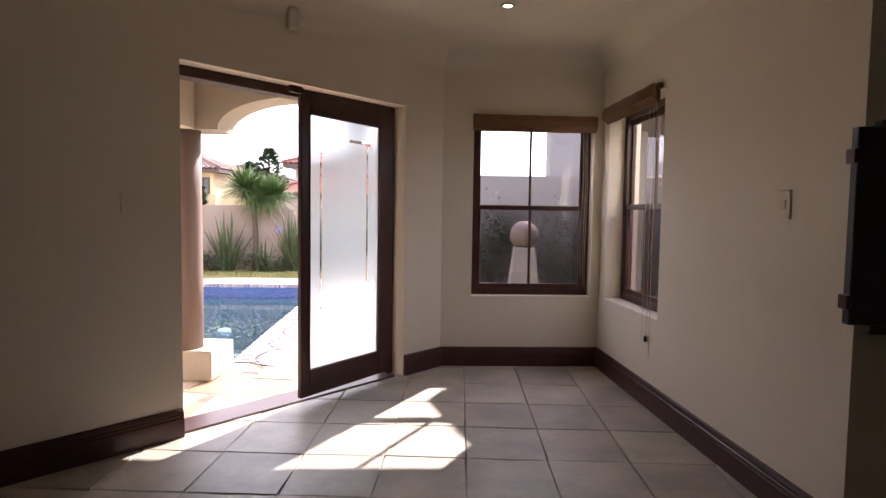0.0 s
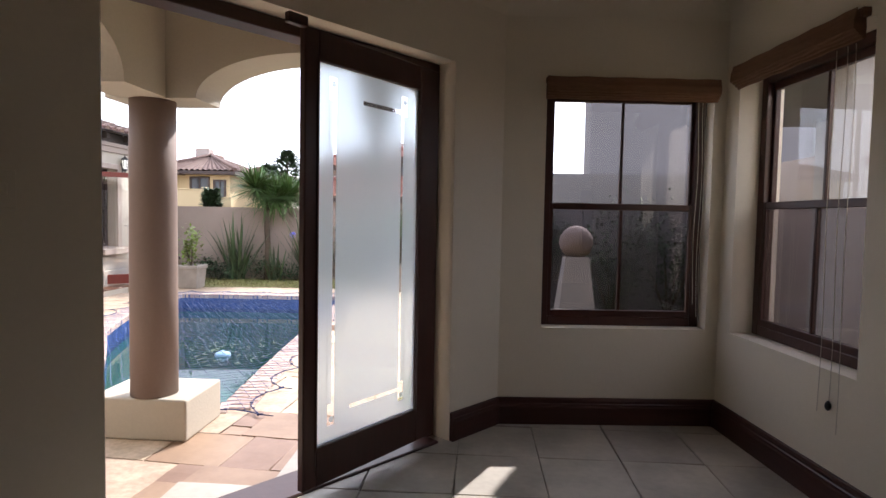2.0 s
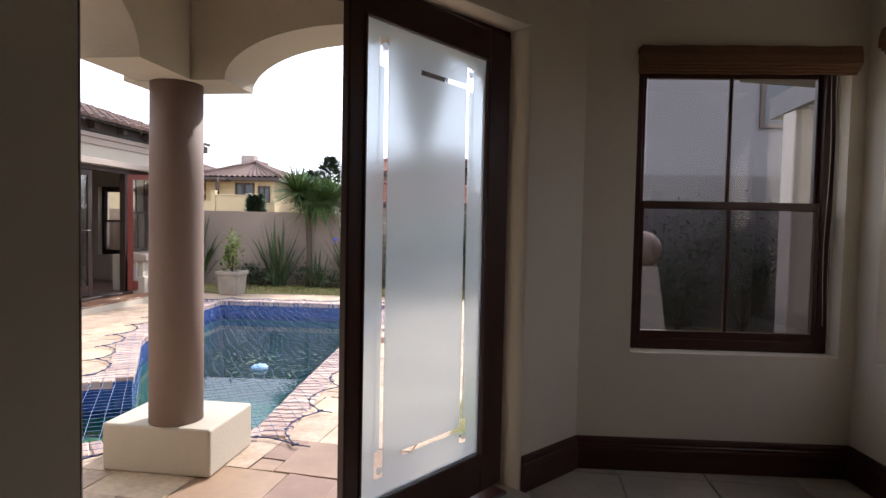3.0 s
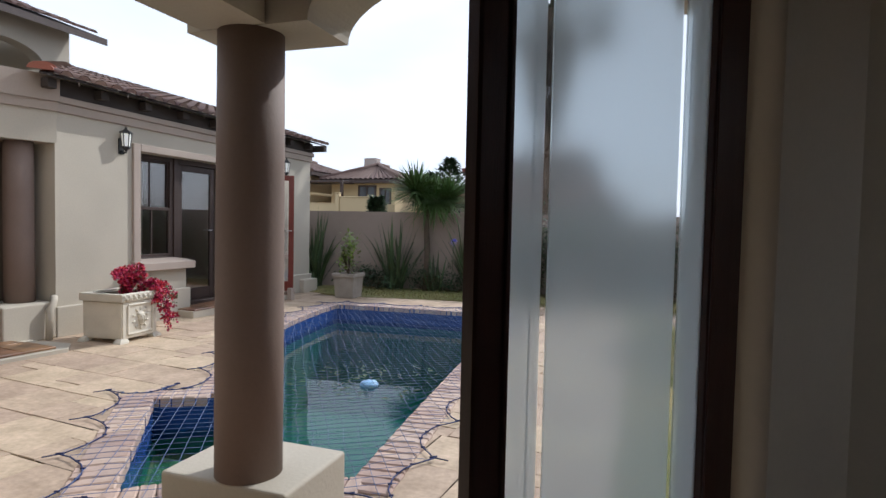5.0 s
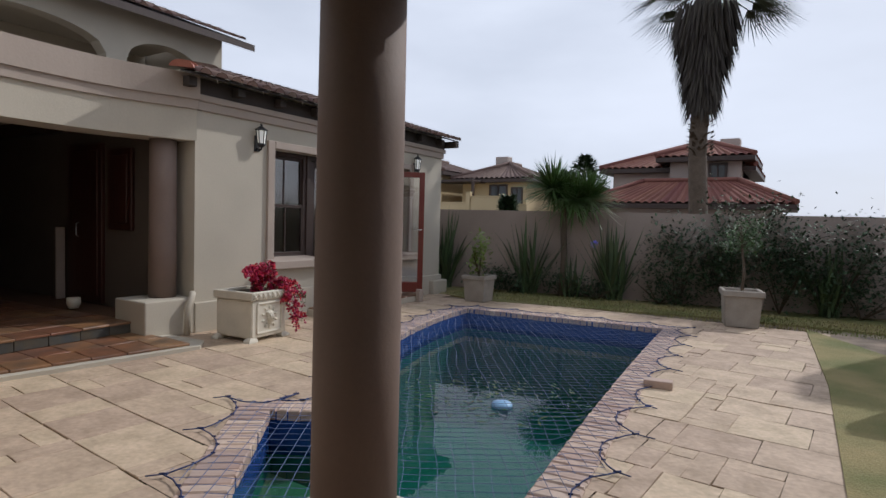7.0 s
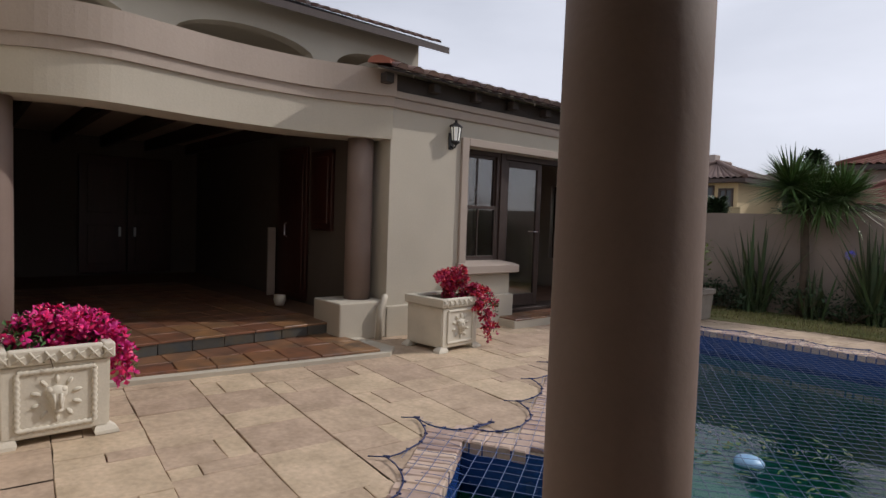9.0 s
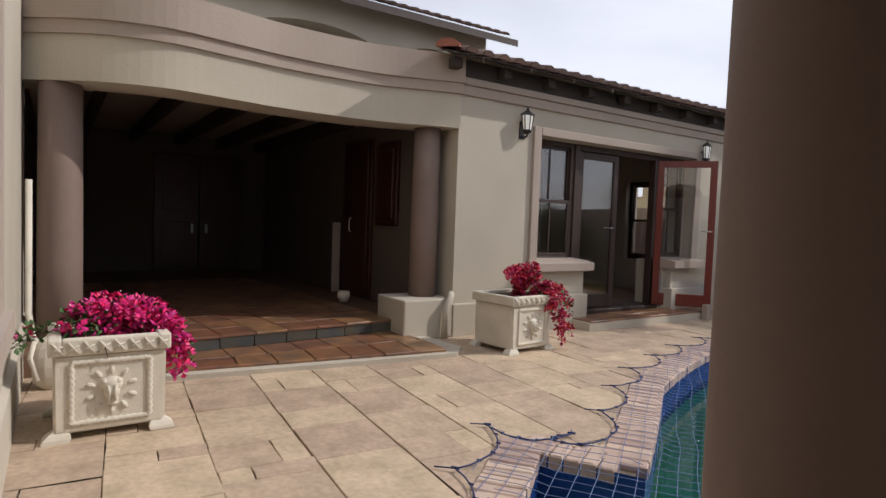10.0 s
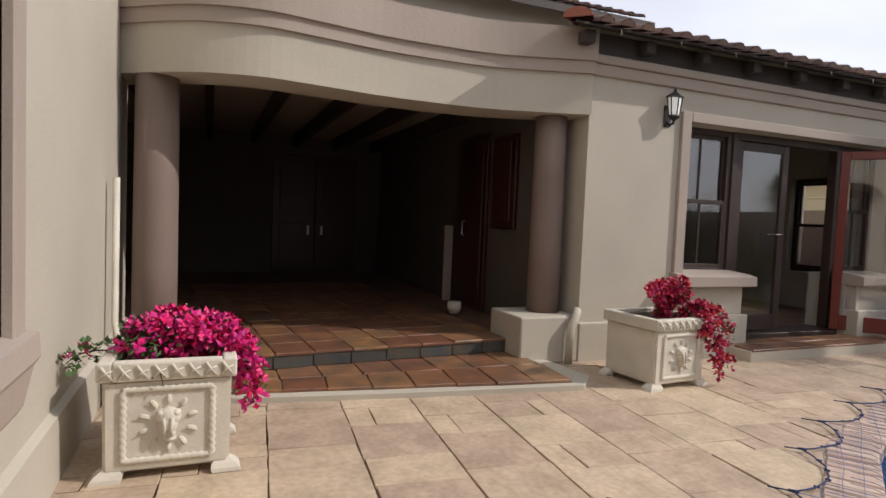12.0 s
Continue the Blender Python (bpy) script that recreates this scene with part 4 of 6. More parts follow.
vs2 = [bm.verts.new(v.co - Vector((0, 0, 0.14))) for v in vs]
bm.faces.new(vs2)
for i in range(4):
    bm.faces.new((vs[i], vs[(i + 1) % 4], vs2[(i + 1) % 4], vs2[i]))
thing("roof_upper_deck", bm, M_GREYWOOD, "dark eaves of the upper roof", "eaves", "structure")

# ---- garden bounds ----
def garden_wall(name, p0, p1, z1, label, mat=M_BOUNDARY, cap=True):
    m, length = line_frame(p0, p1)
    bm = bmesh.new()
    box(bm, 0, 0, -0.4, length, 0.22, z1, m)
    w = thing(name, bm, mat, label, "wall", "structure")
    return w, m, length


back, MBK, BL = garden_wall("wall_boundary", (3.4, 15.75), (-9.5, 14.0), 1.40, "taupe plastered boundary wall behind the flower bed")
garden_wall("wall_boundary_side", (4.2, 2.0), (4.2, 15.9), 2.1, "taupe plastered side boundary wall")
bm = bmesh.new()
prism(bm, [(-8.6, 13.2), (-6.6, 12.98), (-5.3, 12.75), (-2.0, 13.45), (4.2, 13.6), (4.2, 15.9), (-9.5, 14.05)], ZP - 0.03, ZP + 0.006)
lawn = thing("lawn", bm, M_GRASS, "dry patchy lawn strip before the flower bed", "lawn", "structure")

# ---- things in the room ----
M_BLIND = make_mat("woven_cane_blind", (0.20, 0.10, 0.055), 0.8, mottle=0.2, mottle_scale=6, grain=0.35, grain_scale=45, bump=0.6, bump_scale=120, bump_dist=0.003, stretch=(0.6, 0.6, 6))
M_CORD = make_mat("blind_cord", (0.55, 0.48, 0.40), 0.8, bump=0)
M_BLACK = make_mat("black_enamel", (0.012, 0.012, 0.013), 0.4, bump=0.1)
M_WHITE_PLASTIC = make_mat("ivory_plastic", (0.62, 0.57, 0.48), 0.45, mottle=0.02, grain=0.02, bump=0)
M_NAVY = make_mat("dark_slate_panel", (0.02, 0.022, 0.028), 0.4, mottle=0.1, bump=0.05)


def folded_blind(m, a, b, ztop, label, cords):
    """A raised roman blind: headboard and a stack of soft folds, u along the wall, v into the room."""
    e = tagged(new("roman_blind"), label, "blind")
    bm = bmesh.new()
    bbox(bm, a, -0.005, ztop - 0.035, b, 0.035, ztop, m, 0.004, 1)
    part("headrail", bm, M_BLIND, e)
    for i in range(4):
        bm = bmesh.new()
        n = 14
        zt, zb = ztop - 0.004 - 0.012 * i, ztop - 0.095 - 0.012 * i
        v0 = 0.030 + 0.013 * (3 - i)
        prof = [(v0 - 0.008, zt), (v0 + 0.004, (zt + zb) / 2), (v0 + 0.006, zb + 0.006), (v0, zb), (v0 - 0.008, zb + 0.004), (v0 - 0.012, (zt + zb) / 2)]
        rows = []
        for k in range(n + 1):
            u = a + (b - a) * k / n
            w = 0.0025 * math.sin(k * 1.9 + i)
            rows.append([vert(bm, m, u, v + w, z + w * 0.6) for v, z in prof])
        for r0, r1 in zip(rows, rows[1:]):
            for q in range(6):
                f = bm.faces.new((r0[q], r0[(q + 1) % 6], r1[(q + 1) % 6], r1[q]))
        bm.faces.new(rows[0])
        bm.faces.new(rows[-1][::-1])
        part("fold", bm, M_BLIND, e)
    for u, z, drop in cords:
        bm = bmesh.new()
        pts = [(u + 0.006 * math.sin(k * 0.9 + u * 9), 0.012, z - drop * k / 10) for k in range(11)]
        tube(bm, pts, 0.0016, 4, m)
        part("cord", bm, M_CORD, e)
    return e


MNR = MN @ Matrix.Diagonal((1, -1, 1, 1))       # v into the room
MSR = MS @ Matrix.Diagonal((1, -1, 1, 1))
folded_blind(MNR, 0.07, 1.09, 2.085, "rolled brown woven blind at the top of the window", [(0.17, 2.0, 1.25), (0.145, 2.0, 1.33), (0.13, 2.0, 1.36)])
s2a, s2b = side_len - 1.10, side_len - 0.17
folded_blind(MSR, s2a - 0.01, s2b, 2.13, "rolled brown woven blind at the top of the corner window", [(s2a + 0.05, 2.0, 1.66), (s2a + 0.17, 2.0, 1.60), (s2a + 0.10, 2.0, 1.55)])
bm = bmesh.new()
lathe(bm, 0, 0, [(0.004, 0.03), (0.011, 0.02), (0.014, 0.005), (0.010, -0.008), (0.002, -0.014)], 12)
bmesh.ops.transform(bm, matrix=MSR @ Matrix.Translation((s2a + 0.10, 0.014, 0.44)), verts=bm.verts)
thing("cord_weight", bm, M_BLACK, "small dark cord weight hanging below the blind", "cord weight")


def wall_switch(m, u, z, w, h, label):
    e = tagged(new("light_switch"), label, "switch")
    bm = bmesh.new()
    bbox(bm, u - w / 2, 0.0, z - h / 2, u + w / 2, 0.010, z + h / 2, m, 0.003, 2)
    part("cover_plate", bm, M_WALL_IN, e)
    bm = bmesh.new()
    bbox(bm, u - w * 0.2, 0.010, z - h * 0.16, u + w * 0.2, 0.016, z + h * 0.16, m, 0.002, 1)
    part("rocker", bm, M_WALL_IN, e)


wall_switch(MSR, side_len - 2.36, 1.33, 0.075, 0.125, "ivory light switch on the side wall")
MDR = MD @ Matrix.Diagonal((1, -1, 1, 1))
wall_switch(MDR, 2.42, 1.30, 0.075, 0.115, "ivory light switch on the door wall")
bm = bmesh.new()
bbox(bm, 1.42, 0.0, 2.40, 1.49, 0.05, 2.54, MDR, 0.012, 2)
thing("alarm_sensor", bm, M_WHITE_PLASTIC, "ivory alarm sensor box above the door", "sensor")
M_LAMP = bpy.data.materials.new("downlight_glow")
M_LAMP.use_nodes = True
M_LAMP.node_tree.nodes["Principled BSDF"].inputs["Emission Color"].default_value = (1, 0.86, 0.66, 1)
M_LAMP.node_tree.nodes["Principled BSDF"].inputs["Emission Strength"].default_value = 2.5
for x, y in ((0.39, 4.62), (0.2, 1.6), (-1.4, 1.6)):
    dl = empty("downlight", "small recessed ceiling downlight with white ring", "downlight", (x, y, CEIL), group="ceiling downlights")
    bm = bmesh.new()
    lathe(bm, 0, 0, [(0.030, 0.0), (0.032, -0.006), (0.045, -0.008), (0.048, 0.0)], 28)
    part("ring", bm, M_WHITE_PLASTIC, dl)
    bm = bmesh.new()
    lathe(bm, 0, 0, [(0.029, -0.001), (0.028, -0.004)], 20)
    part("lamp", bm, M_LAMP, dl)
# dark hinged panel at the alcove
panel = tagged(new("wall_cabinet"), "dark slate-coloured hinged panel at the alcove corner", "cabinet")
mp_, _ = line_frame((1.473, 2.93), (2.3, 2.90))
bm = bmesh.new()
bbox(bm, 0, -0.05, 0.90, 0.75, -0.01, 1.59, mp_, 0.005, 2)
part("door", bm, M_NAVY, panel)
for z in (0.98, 1.49):
    bm = bmesh.new()
    bbox(bm, -0.014, -0.055, z - 0.025, 0.004, -0.005, z + 0.025, mp_, 0.003, 1)
    part("hinge", bm, M_WOOD, panel)
bm = bmesh.new()
bbox(bm, 0.03, -0.053, 1.48, 0.09, -0.05, 1.52, mp_, 0.001, 1)
part("label_plate", bm, M_GREYWOOD, panel)
bm = bmesh.new()
bbox(bm, 0.10, -0.01, 0.86, 0.78, 0.03, 1.62, mp_, 0.004, 1)
part("body", bm, M_NAVY, panel)

# ---- planters ----
M_CAST = make_mat("cast_stone", (0.66, 0.61, 0.51), 0.8, mottle=0.12, mottle_scale=6, grain=0.08, grain_scale=90, bump=0.35, bump_scale=70, bump_dist=0.003)
M_POTSOIL = M_SOIL
M_LEAF = make_mat("green_leaf", (0.065, 0.13, 0.035), 0.55, mottle=0.2, mottle_scale=12, bump=0, island=0.4)
M_BRACT = make_mat("magenta_bract", (0.72, 0.02, 0.22), 0.5, mottle=0.2, mottle_scale=14, bump=0, island=0.3, color2=(0.52, 0.012, 0.12))
M_BRACT2 = make_mat("crimson_bract", (0.50, 0.015, 0.08), 0.5, mottle=0.2, mottle_scale=14, bump=0, island=0.35, color2=(0.34, 0.012, 0.045))
M_TWIG = make_mat("twig_bark", (0.10, 0.07, 0.045), 0.8, bump=0.2)
M_WHITEDOT = make_mat("tiny_white_flower", (0.8, 0.78, 0.7), 0.6, bump=0)


def rope_bar(bm, p0, p1, r, turns):
    """A twisted rope moulding."""
    p0, p1 = Vector(p0), Vector(p1)
    n = turns * 6
    d = (p1 - p0)
    ax = Vector((1, 0, 0))
    side_v = d.normalized().cross(ax)
    rings = []
    for i in range(n + 1):
        c = p0 + d * i / n
        ph = 2 * math.pi * i / 6
        ring_v = []
        for k in range(8):
            a = 2 * math.pi * k / 8
            rr = r * (1 + 0.22 * math.cos(2 * a + ph))
            ring_v.append(bm.verts.new(c + rr * (ax * math.cos(a) * 0.8 + side_v * math.sin(a))))
        rings.append(ring_v)
    for a, b in zip(rings, rings[1:]):
        for k in range(8):
            f = bm.faces.new((a[k], a[(k + 1) % 8], b[(k + 1) % 8], b[k]))
            f.smooth = True
    bm.faces.new(rings[0])
    bm.faces.new(rings[-1][::-1])


def planter(label):
    """Square cast planter, 0.50 wide, centre of its base at the origin; the ornament faces +x."""
    e = tagged(new("stone_planter"), label, "planter", "bougainvillea planters")
    h0, h1, h2 = 0.038, 0.435, 0.515
    b0, b1 = 0.250, 0.254
    bm = bmesh.new()
    t = bmesh.new()
    lo = [t.verts.new((x * b0, y * b0, h0)) for x, y in ((-1, -1), (1, -1), (1, 1), (-1, 1))]
    hi = [t.verts.new((x * b1, y * b1, h1)) for x, y in ((-1, -1), (1, -1), (1, 1), (-1, 1))]
    for i in range(4):
        t.faces.new((lo[i], lo[(i + 1) % 4], hi[(i + 1) % 4], hi[i]))
    t.faces.new(lo[::-1])
    t.faces.new(hi)
    bmesh.ops.bevel(t, geom=list(t.edges), offset=0.012, segments=2, affect="EDGES")
    merge(bm, t)
    part("body", bm, M_CAST, e)
    bm = bmesh.new()
    ro, ri = 0.275, 0.215
    for x0, y0, x1, y1 in ((-ro, -ro, ro, -ri), (-ro, ri, ro, ro), (-ro, -ri, -ri, ri), (ri, -ri, ro, ri)):
        bbox(bm, x0, y0, h1 - 0.004, x1, y1, h2, None, 0.010, 2)
    part("rim", bm, M_CAST, e)
    bm = bmesh.new()
    box(bm, -ri, -ri, h1, ri, ri, h2 - 0.03)
    part("soil", bm, M_POTSOIL, e, "dark potting soil")
    # leaf pattern carved along the rim's front
    for i in range(8):
        y = -0.235 + i * 0.067
        bm = bmesh.new()
        for s in (-1, 1):
            pts = [(ro + 0.001, y - 0.022, h1 + 0.055 * (0.5 - 0.5 * s) + 0.012), (ro + 0.010, y, h1 + 0.040), (ro + 0.001, y + 0.024, h1 + 0.028 + 0.02 * s)]
            tube(bm, pts, 0.007, 6, taper=0.003)
        part("rim_leaf", bm, M_CAST, e)
    fx = 0.252
    bm = bmesh.new()
    q0, q1, w = 0.085, 0.392, 0.175
    rope_bar(bm, (fx, -w, q0), (fx, w, q0), 0.014, 12)
    rope_bar(bm, (fx + 0.004, -w, q1), (fx + 0.004, w, q1), 0.014, 12)
    rope_bar(bm, (fx, -w, q0), (fx + 0.004, -w, q1), 0.014, 10)
    rope_bar(bm, (fx, w, q0), (fx + 0.004, w, q1), 0.014, 10)
    part("rope_frame", bm, M_CAST, e)
    # horse-head like boss: broad brow that narrows to a muzzle
    bm = bmesh.new()
    cz = 0.240
    for (y, z, ry_, rz_, rx_) in ((0, cz + 0.028, 0.050, 0.042, 0.030), (0, cz - 0.005, 0.038, 0.050, 0.034), (0.004, cz - 0.045, 0.027, 0.034, 0.030), (0.005, cz - 0.066, 0.026, 0.016, 0.030), (-0.030, cz + 0.045, 0.020, 0.018, 0.026), (0.030, cz + 0.045, 0.020, 0.018, 0.026)):
        t = bmesh.new()
        bmesh.ops.create_uvsphere(t, u_segments=18, v_segments=12, radius=1)
        for f in t.faces:
            f.smooth = True
        bmesh.ops.transform(t, matrix=Matrix.Translation((fx + 0.004, y, z)) @ Matrix.Diagonal((rx_, ry_, rz_, 1)), verts=t.verts)
        merge(bm, t)
    for y in (-0.018, 0.018):
        tube(bm, [(fx + 0.034, y, cz + 0.030), (fx + 0.042, y * 0.7, cz - 0.01), (fx + 0.036, y * 0.8, cz - 0.05)], 0.008, 8, taper=0.005)
    part("relief_boss", bm, M_CAST, e, "weathered animal-head relief")
    for i in range(10):
        a = 2 * math.pi * i / 10 + math.pi / 2
        bm = bmesh.new()
        cy, czz = 0.098 * math.cos(a), cz + 0.104 * math.sin(a)
        dy, dz = math.cos(a), math.sin(a)
        L = 0.024
        t = bmesh.new()
        bmesh.ops.create_uvsphere(t, u_segments=10, v_segments=8, radius=1)
        for f in t.faces:
            f.smooth = True
        rot = Matrix(((1, 0, 0, 0), (0, dy, -dz, 0), (0, dz, dy, 0), (0, 0, 0, 1)))
        bmesh.ops.transform(t, matrix=Matrix.Translation((fx, cy, czz)) @ rot @ Matrix.Diagonal((0.010, L, 0.013, 1)), verts=t.verts)
        merge(bm, t)
        tube(bm, [(fx + 0.009, cy - dy * L, czz - dz * L), (fx + 0.012, cy + dy * L, czz + dz * L)], 0.0025, 5)
        part("relief_leaf", bm, M_CAST, e)
    for x, y in ((-1, -1), (1, -1), (1, 1), (-1, 1)):
        bm = bmesh.new()
        rows = []
        for k, (z, w_) in enumerate(((0.0, 0.060), (0.018, 0.060), (0.035, 0.050), (0.052, 0.032), (0.060, 0.024))):
            cx, cy = x * (0.215 + 0.012 * (1 - k / 4)), y * (0.215 + 0.025 * (1 - k / 4))
            rows.append([bm.verts.new((cx + a * w_ * 0.75, cy + b * w_, z)) for a, b in ((-1, -1), (1, -1), (1, 1), (-1, 1))])
        for a, b in zip(rows, rows[1:]):
            for q in range(4):
                bm.faces.new((a[q], a[(q + 1) % 4], b[(q + 1) % 4], b[q]))
        bm.faces.new(rows[0][::-1])
        bm.faces.new(rows[-1])
        part("foot", bm, M_CAST, e, "white painted foot")
    return e


def leaf_quad(bm, p, d, up, L, W, fold=0.25):
    """A pointed leaf of two folded halves."""
    d = d.normalized()
    s = d.cross(up)
    if s.length < 1e-4:
        s = d.orthogonal()
    s.normalize()
    n = s.cross(d)
    a, tip = p, p + d * L
    m1 = p + d * L * 0.5
    l, r = m1 + s * W - n * W * fold, m1 - s * W - n * W * fold
    va, vt, vl, vr, vm = (bm.verts.new(v) for v in (a, tip, l, r, m1 + n * W * 0.15))
    bm.faces.new((va, vl, vm))
    bm.faces.new((vl, vt, vm))
    bm.faces.new((va, vm, vr))
    bm.faces.new((vm, vt, vr))


def bougainvillea(seed, sprays, label, bract, green, density, rim=False):
    """Sprays: (start, mid, end, spread, kind share of bracts)."""
    rnd = random.Random(seed)
    e = tagged(new("bougainvillea"), label, "shrub")
    stems, blooms, leaves, dots = bmesh.new(), bmesh.new(), bmesh.new(), bmesh.new()
    for p0, p1, p2, spread, share in sprays:
        p0, p1, p2 = Vector(p0), Vector(p1), Vector(p2)
        pts = [(p0 * (1 - t) ** 2 + p1 * 2 * t * (1 - t) + p2 * t * t) for t in [k / 8 for k in range(9)]]
        tube(stems, pts, 0.006, 5, taper=0.002)
        for _ in range(int(density)):
            t = rnd.random() ** 0.7
            c = p0 * (1 - t) ** 2 + p1 * 2 * t * (1 - t) + p2 * t * t
            off = Vector((rnd.gauss(0, 1), rnd.gauss(0, 1), rnd.gauss(0, 1)))
            off = off.normalized() * spread * rnd.random() ** 0.45
            c = c + off
            if rim and c.x > 0.17 and abs(c.y) < 0.24 and c.z < 0.50 and rnd.random() > 0.06:
                continue
            d = (off + Vector((0, 0, 0.3 * spread))).normalized()
            if rnd.random() < share:
                s = rnd.uniform(0.024, 0.038)
                ph = rnd.random() * 6.28
                a = d.orthogonal().normalized()
                b = d.cross(a)
                for k in range(3):
                    w = ph + k * 2.094
                    out = (a * math.cos(w) + b * math.sin(w)) * 0.85 + d * 0.6
                    leaf_quad(blooms, c, out, d, s * 1.25, s * 0.55, 0.35)
                if rnd.random() < 0.10:
                    bmesh.ops.create_icosphere(dots, subdivisions=1, radius=0.0045, matrix=Matrix.Translation(c + d * s * 0.8))
            else:
                out = d + Vector((rnd.uniform(-0.7, 0.7), rnd.uniform(-0.7, 0.7), rnd.uniform(-0.5, 0.4)))
                leaf_quad(leaves, c, out, Vector((0, 0, 1)), rnd.uniform(0.028, 0.045), rnd.uniform(0.010, 0.016), 0.2)
    part("stem_tangle", stems, M_TWIG, e)
    part("blossom", blooms, bract, e, "bright papery bracts", fix=False)
    part("leaves", leaves, green, e, "small green leaves", fix=False)
    if dots.verts:
        part("flower_eye", dots, M_WHITEDOT, e, "tiny white flowers")["kind"] = "stuff"
    else:
        dots.free()
    return e


p1 = planter("cast stone planter with animal relief beside the house wall")
p1.matrix_world = pose(-5.47, 5.03, ZP, 0, 0, 0)
p2 = copy_thing(p1, pose(-5.98, 8.37, ZP, 0, 0, 5))
p2["label"] = "cast stone planter with animal relief before the garden wing"
sp1 = []
rnd = random.Random(5)
for i in range(15):
    a = -1.5 + 3.0 * i / 14
    top = 0.15 + 0.08 * rnd.random()
    ye = 0.25 * math.sin(a) + 0.06
    xe = 0.10 * rnd.uniform(-1, 1.2)
    sp1.append(((0.02, 0.0, 0.36), (xe * 0.5, ye * 0.6, 0.36 + top + 0.10), (xe + 0.02, ye, 0.36 + top * (1 - 0.45 * abs(math.sin(a)))), 0.070, 0.66 if ye > -0.12 else 0.30))
sp1.append(((0.1, 0.15, 0.40), (0.12, 0.36, 0.56), (0.10, 0.36, 0.20), 0.070, 0.93))
sp1.append(((0.1, 0.15, 0.40), (0.05, 0.36, 0.60), (0.04, 0.33, 0.28), 0.070, 0.93))
sp1.append(((0.1, -0.1, 0.42), (0.28, -0.05, 0.52), (0.29, -0.02, 0.36), 0.035, 0.15))
sp1.append(((0.0, -0.15, 0.42), (0.05, -0.33, 0.52), (0.05, -0.42, 0.42), 0.045, 0.05))
b1 = bougainvillea(11, sp1, "magenta bougainvillea spilling over the stone planter", M_BRACT, M_LEAF, 88, True)
b1.matrix_world = pose(-5.47, 5.03, ZP + 0.05)
sp2 = []
rnd = random.Random(8)
for i in range(7):
    ye = 0.10 + 0.26 * rnd.random()
    sp2.append(((0.0, 0.05, 0.38), (0.05, ye * 0.5, 0.80), (0.12 * rnd.uniform(-1, 1), ye, 0.56 + 0.14 * rnd.random()), 0.055, 0.72))
sp2.append(((0.0, 0.0, 0.40), (0.1, -0.02, 0.82), (0.16, -0.27, 0.64), 0.036, 0.95))
sp2.append(((0.1, 0.15, 0.45), (0.25, 0.22, 0.66), (0.30, 0.20, 0.34), 0.050, 0.85))
sp2.append(((0.1, 0.2, 0.45), (0.28, 0.34, 0.70), (0.33, 0.38, 0.10), 0.07, 0.66))
sp2.append(((0.1, 0.2, 0.45), (0.25, 0.45, 0.60), (0.28, 0.50, 0.28), 0.050, 0.25))
sp2.append(((0.1, 0.2, 0.45), (0.30, 0.30, 0.50), (0.33, 0.33, 0.04), 0.055, 0.85))
b2 = bougainvillea(12, sp2, "crimson bougainvillea hanging over the stone planter", M_BRACT2, M_LEAF, 120)
b2.matrix_world = pose(-5.98, 8.37, ZP + 0.05, 0, 0, 5)

# ---- wall lanterns ----
M_LGLASS = bpy.data.materials.new("lantern_glass")
M_LGLASS.use_nodes = True
lg = M_LGLASS.node_tree.nodes["Principled BSDF"]
lg.inputs["Base Color"].default_value = (0.85, 0.86, 0.82, 1)
lg.inputs["Roughness"].default_value = 0.2
lg.inputs["Emission Color"].default_value = (1.0, 0.95, 0.82, 1)
lg.inputs["Emission Strength"].default_value = 0.35


def lantern():
    e = tagged(new("wall_lantern"), "black six-sided wall lantern with pale glass", "lantern", "wing wall lanterns")
    bm = bmesh.new()
    lathe(bm, 0, 0, [(0.010, 0.150), (0.016, 0.138), (0.012, 0.128), (0.030, 0.115), (0.075, 0.085), (0.078, 0.075), (0.060, 0.072)], 6, smooth=False)
    part("roof", bm, M_BLACK, e)
    bm = bmesh.new()
    for k in range(6):
        a = 2 * math.pi * k / 6
        tube(bm, [(0.045 * math.cos(a), 0.045 * math.sin(a), -0.075), (0.062 * math.cos(a), 0.062 * math.sin(a), 0.075)], 0.006, 4)
    part("frame_bars", bm, M_BLACK, e)
    bm = bmesh.new()
    lathe(bm, 0, 0, [(0.041, -0.074), (0.057, 0.072)], 6, smooth=False)
    part("glass", bm, M_LGLASS, e, "pale lit glass")
    bm = bmesh.new()
    lathe(bm, 0, 0, [(0.050, -0.072), (0.052, -0.085), (0.030, -0.105), (0.012, -0.120), (0.006, -0.150)], 6, smooth=False)
    part("base", bm, M_BLACK, e)
    bm = bmesh.new()
    tube(bm, [(0.0, 0, -0.13), (-0.05, 0, -0.15), (-0.10, 0, -0.12)], 0.010, 6)
    bbox(bm, -0.11, -0.035, -0.16, -0.098, 0.035, 0.02, None, 0.004, 1)
    part("wall_bracket", bm, M_BLACK, e)
    return e


la = lantern()
la.matrix_world = pose(XW + 0.086, 8.96, 2.10) @ Matrix.Diagonal((0.75, 1.15, 1.05, 1))
lb = copy_thing(la, pose(XW + 0.086, 12.27, 2.10) @ Matrix.Diagonal((0.75, 1.15, 1.05, 1)))

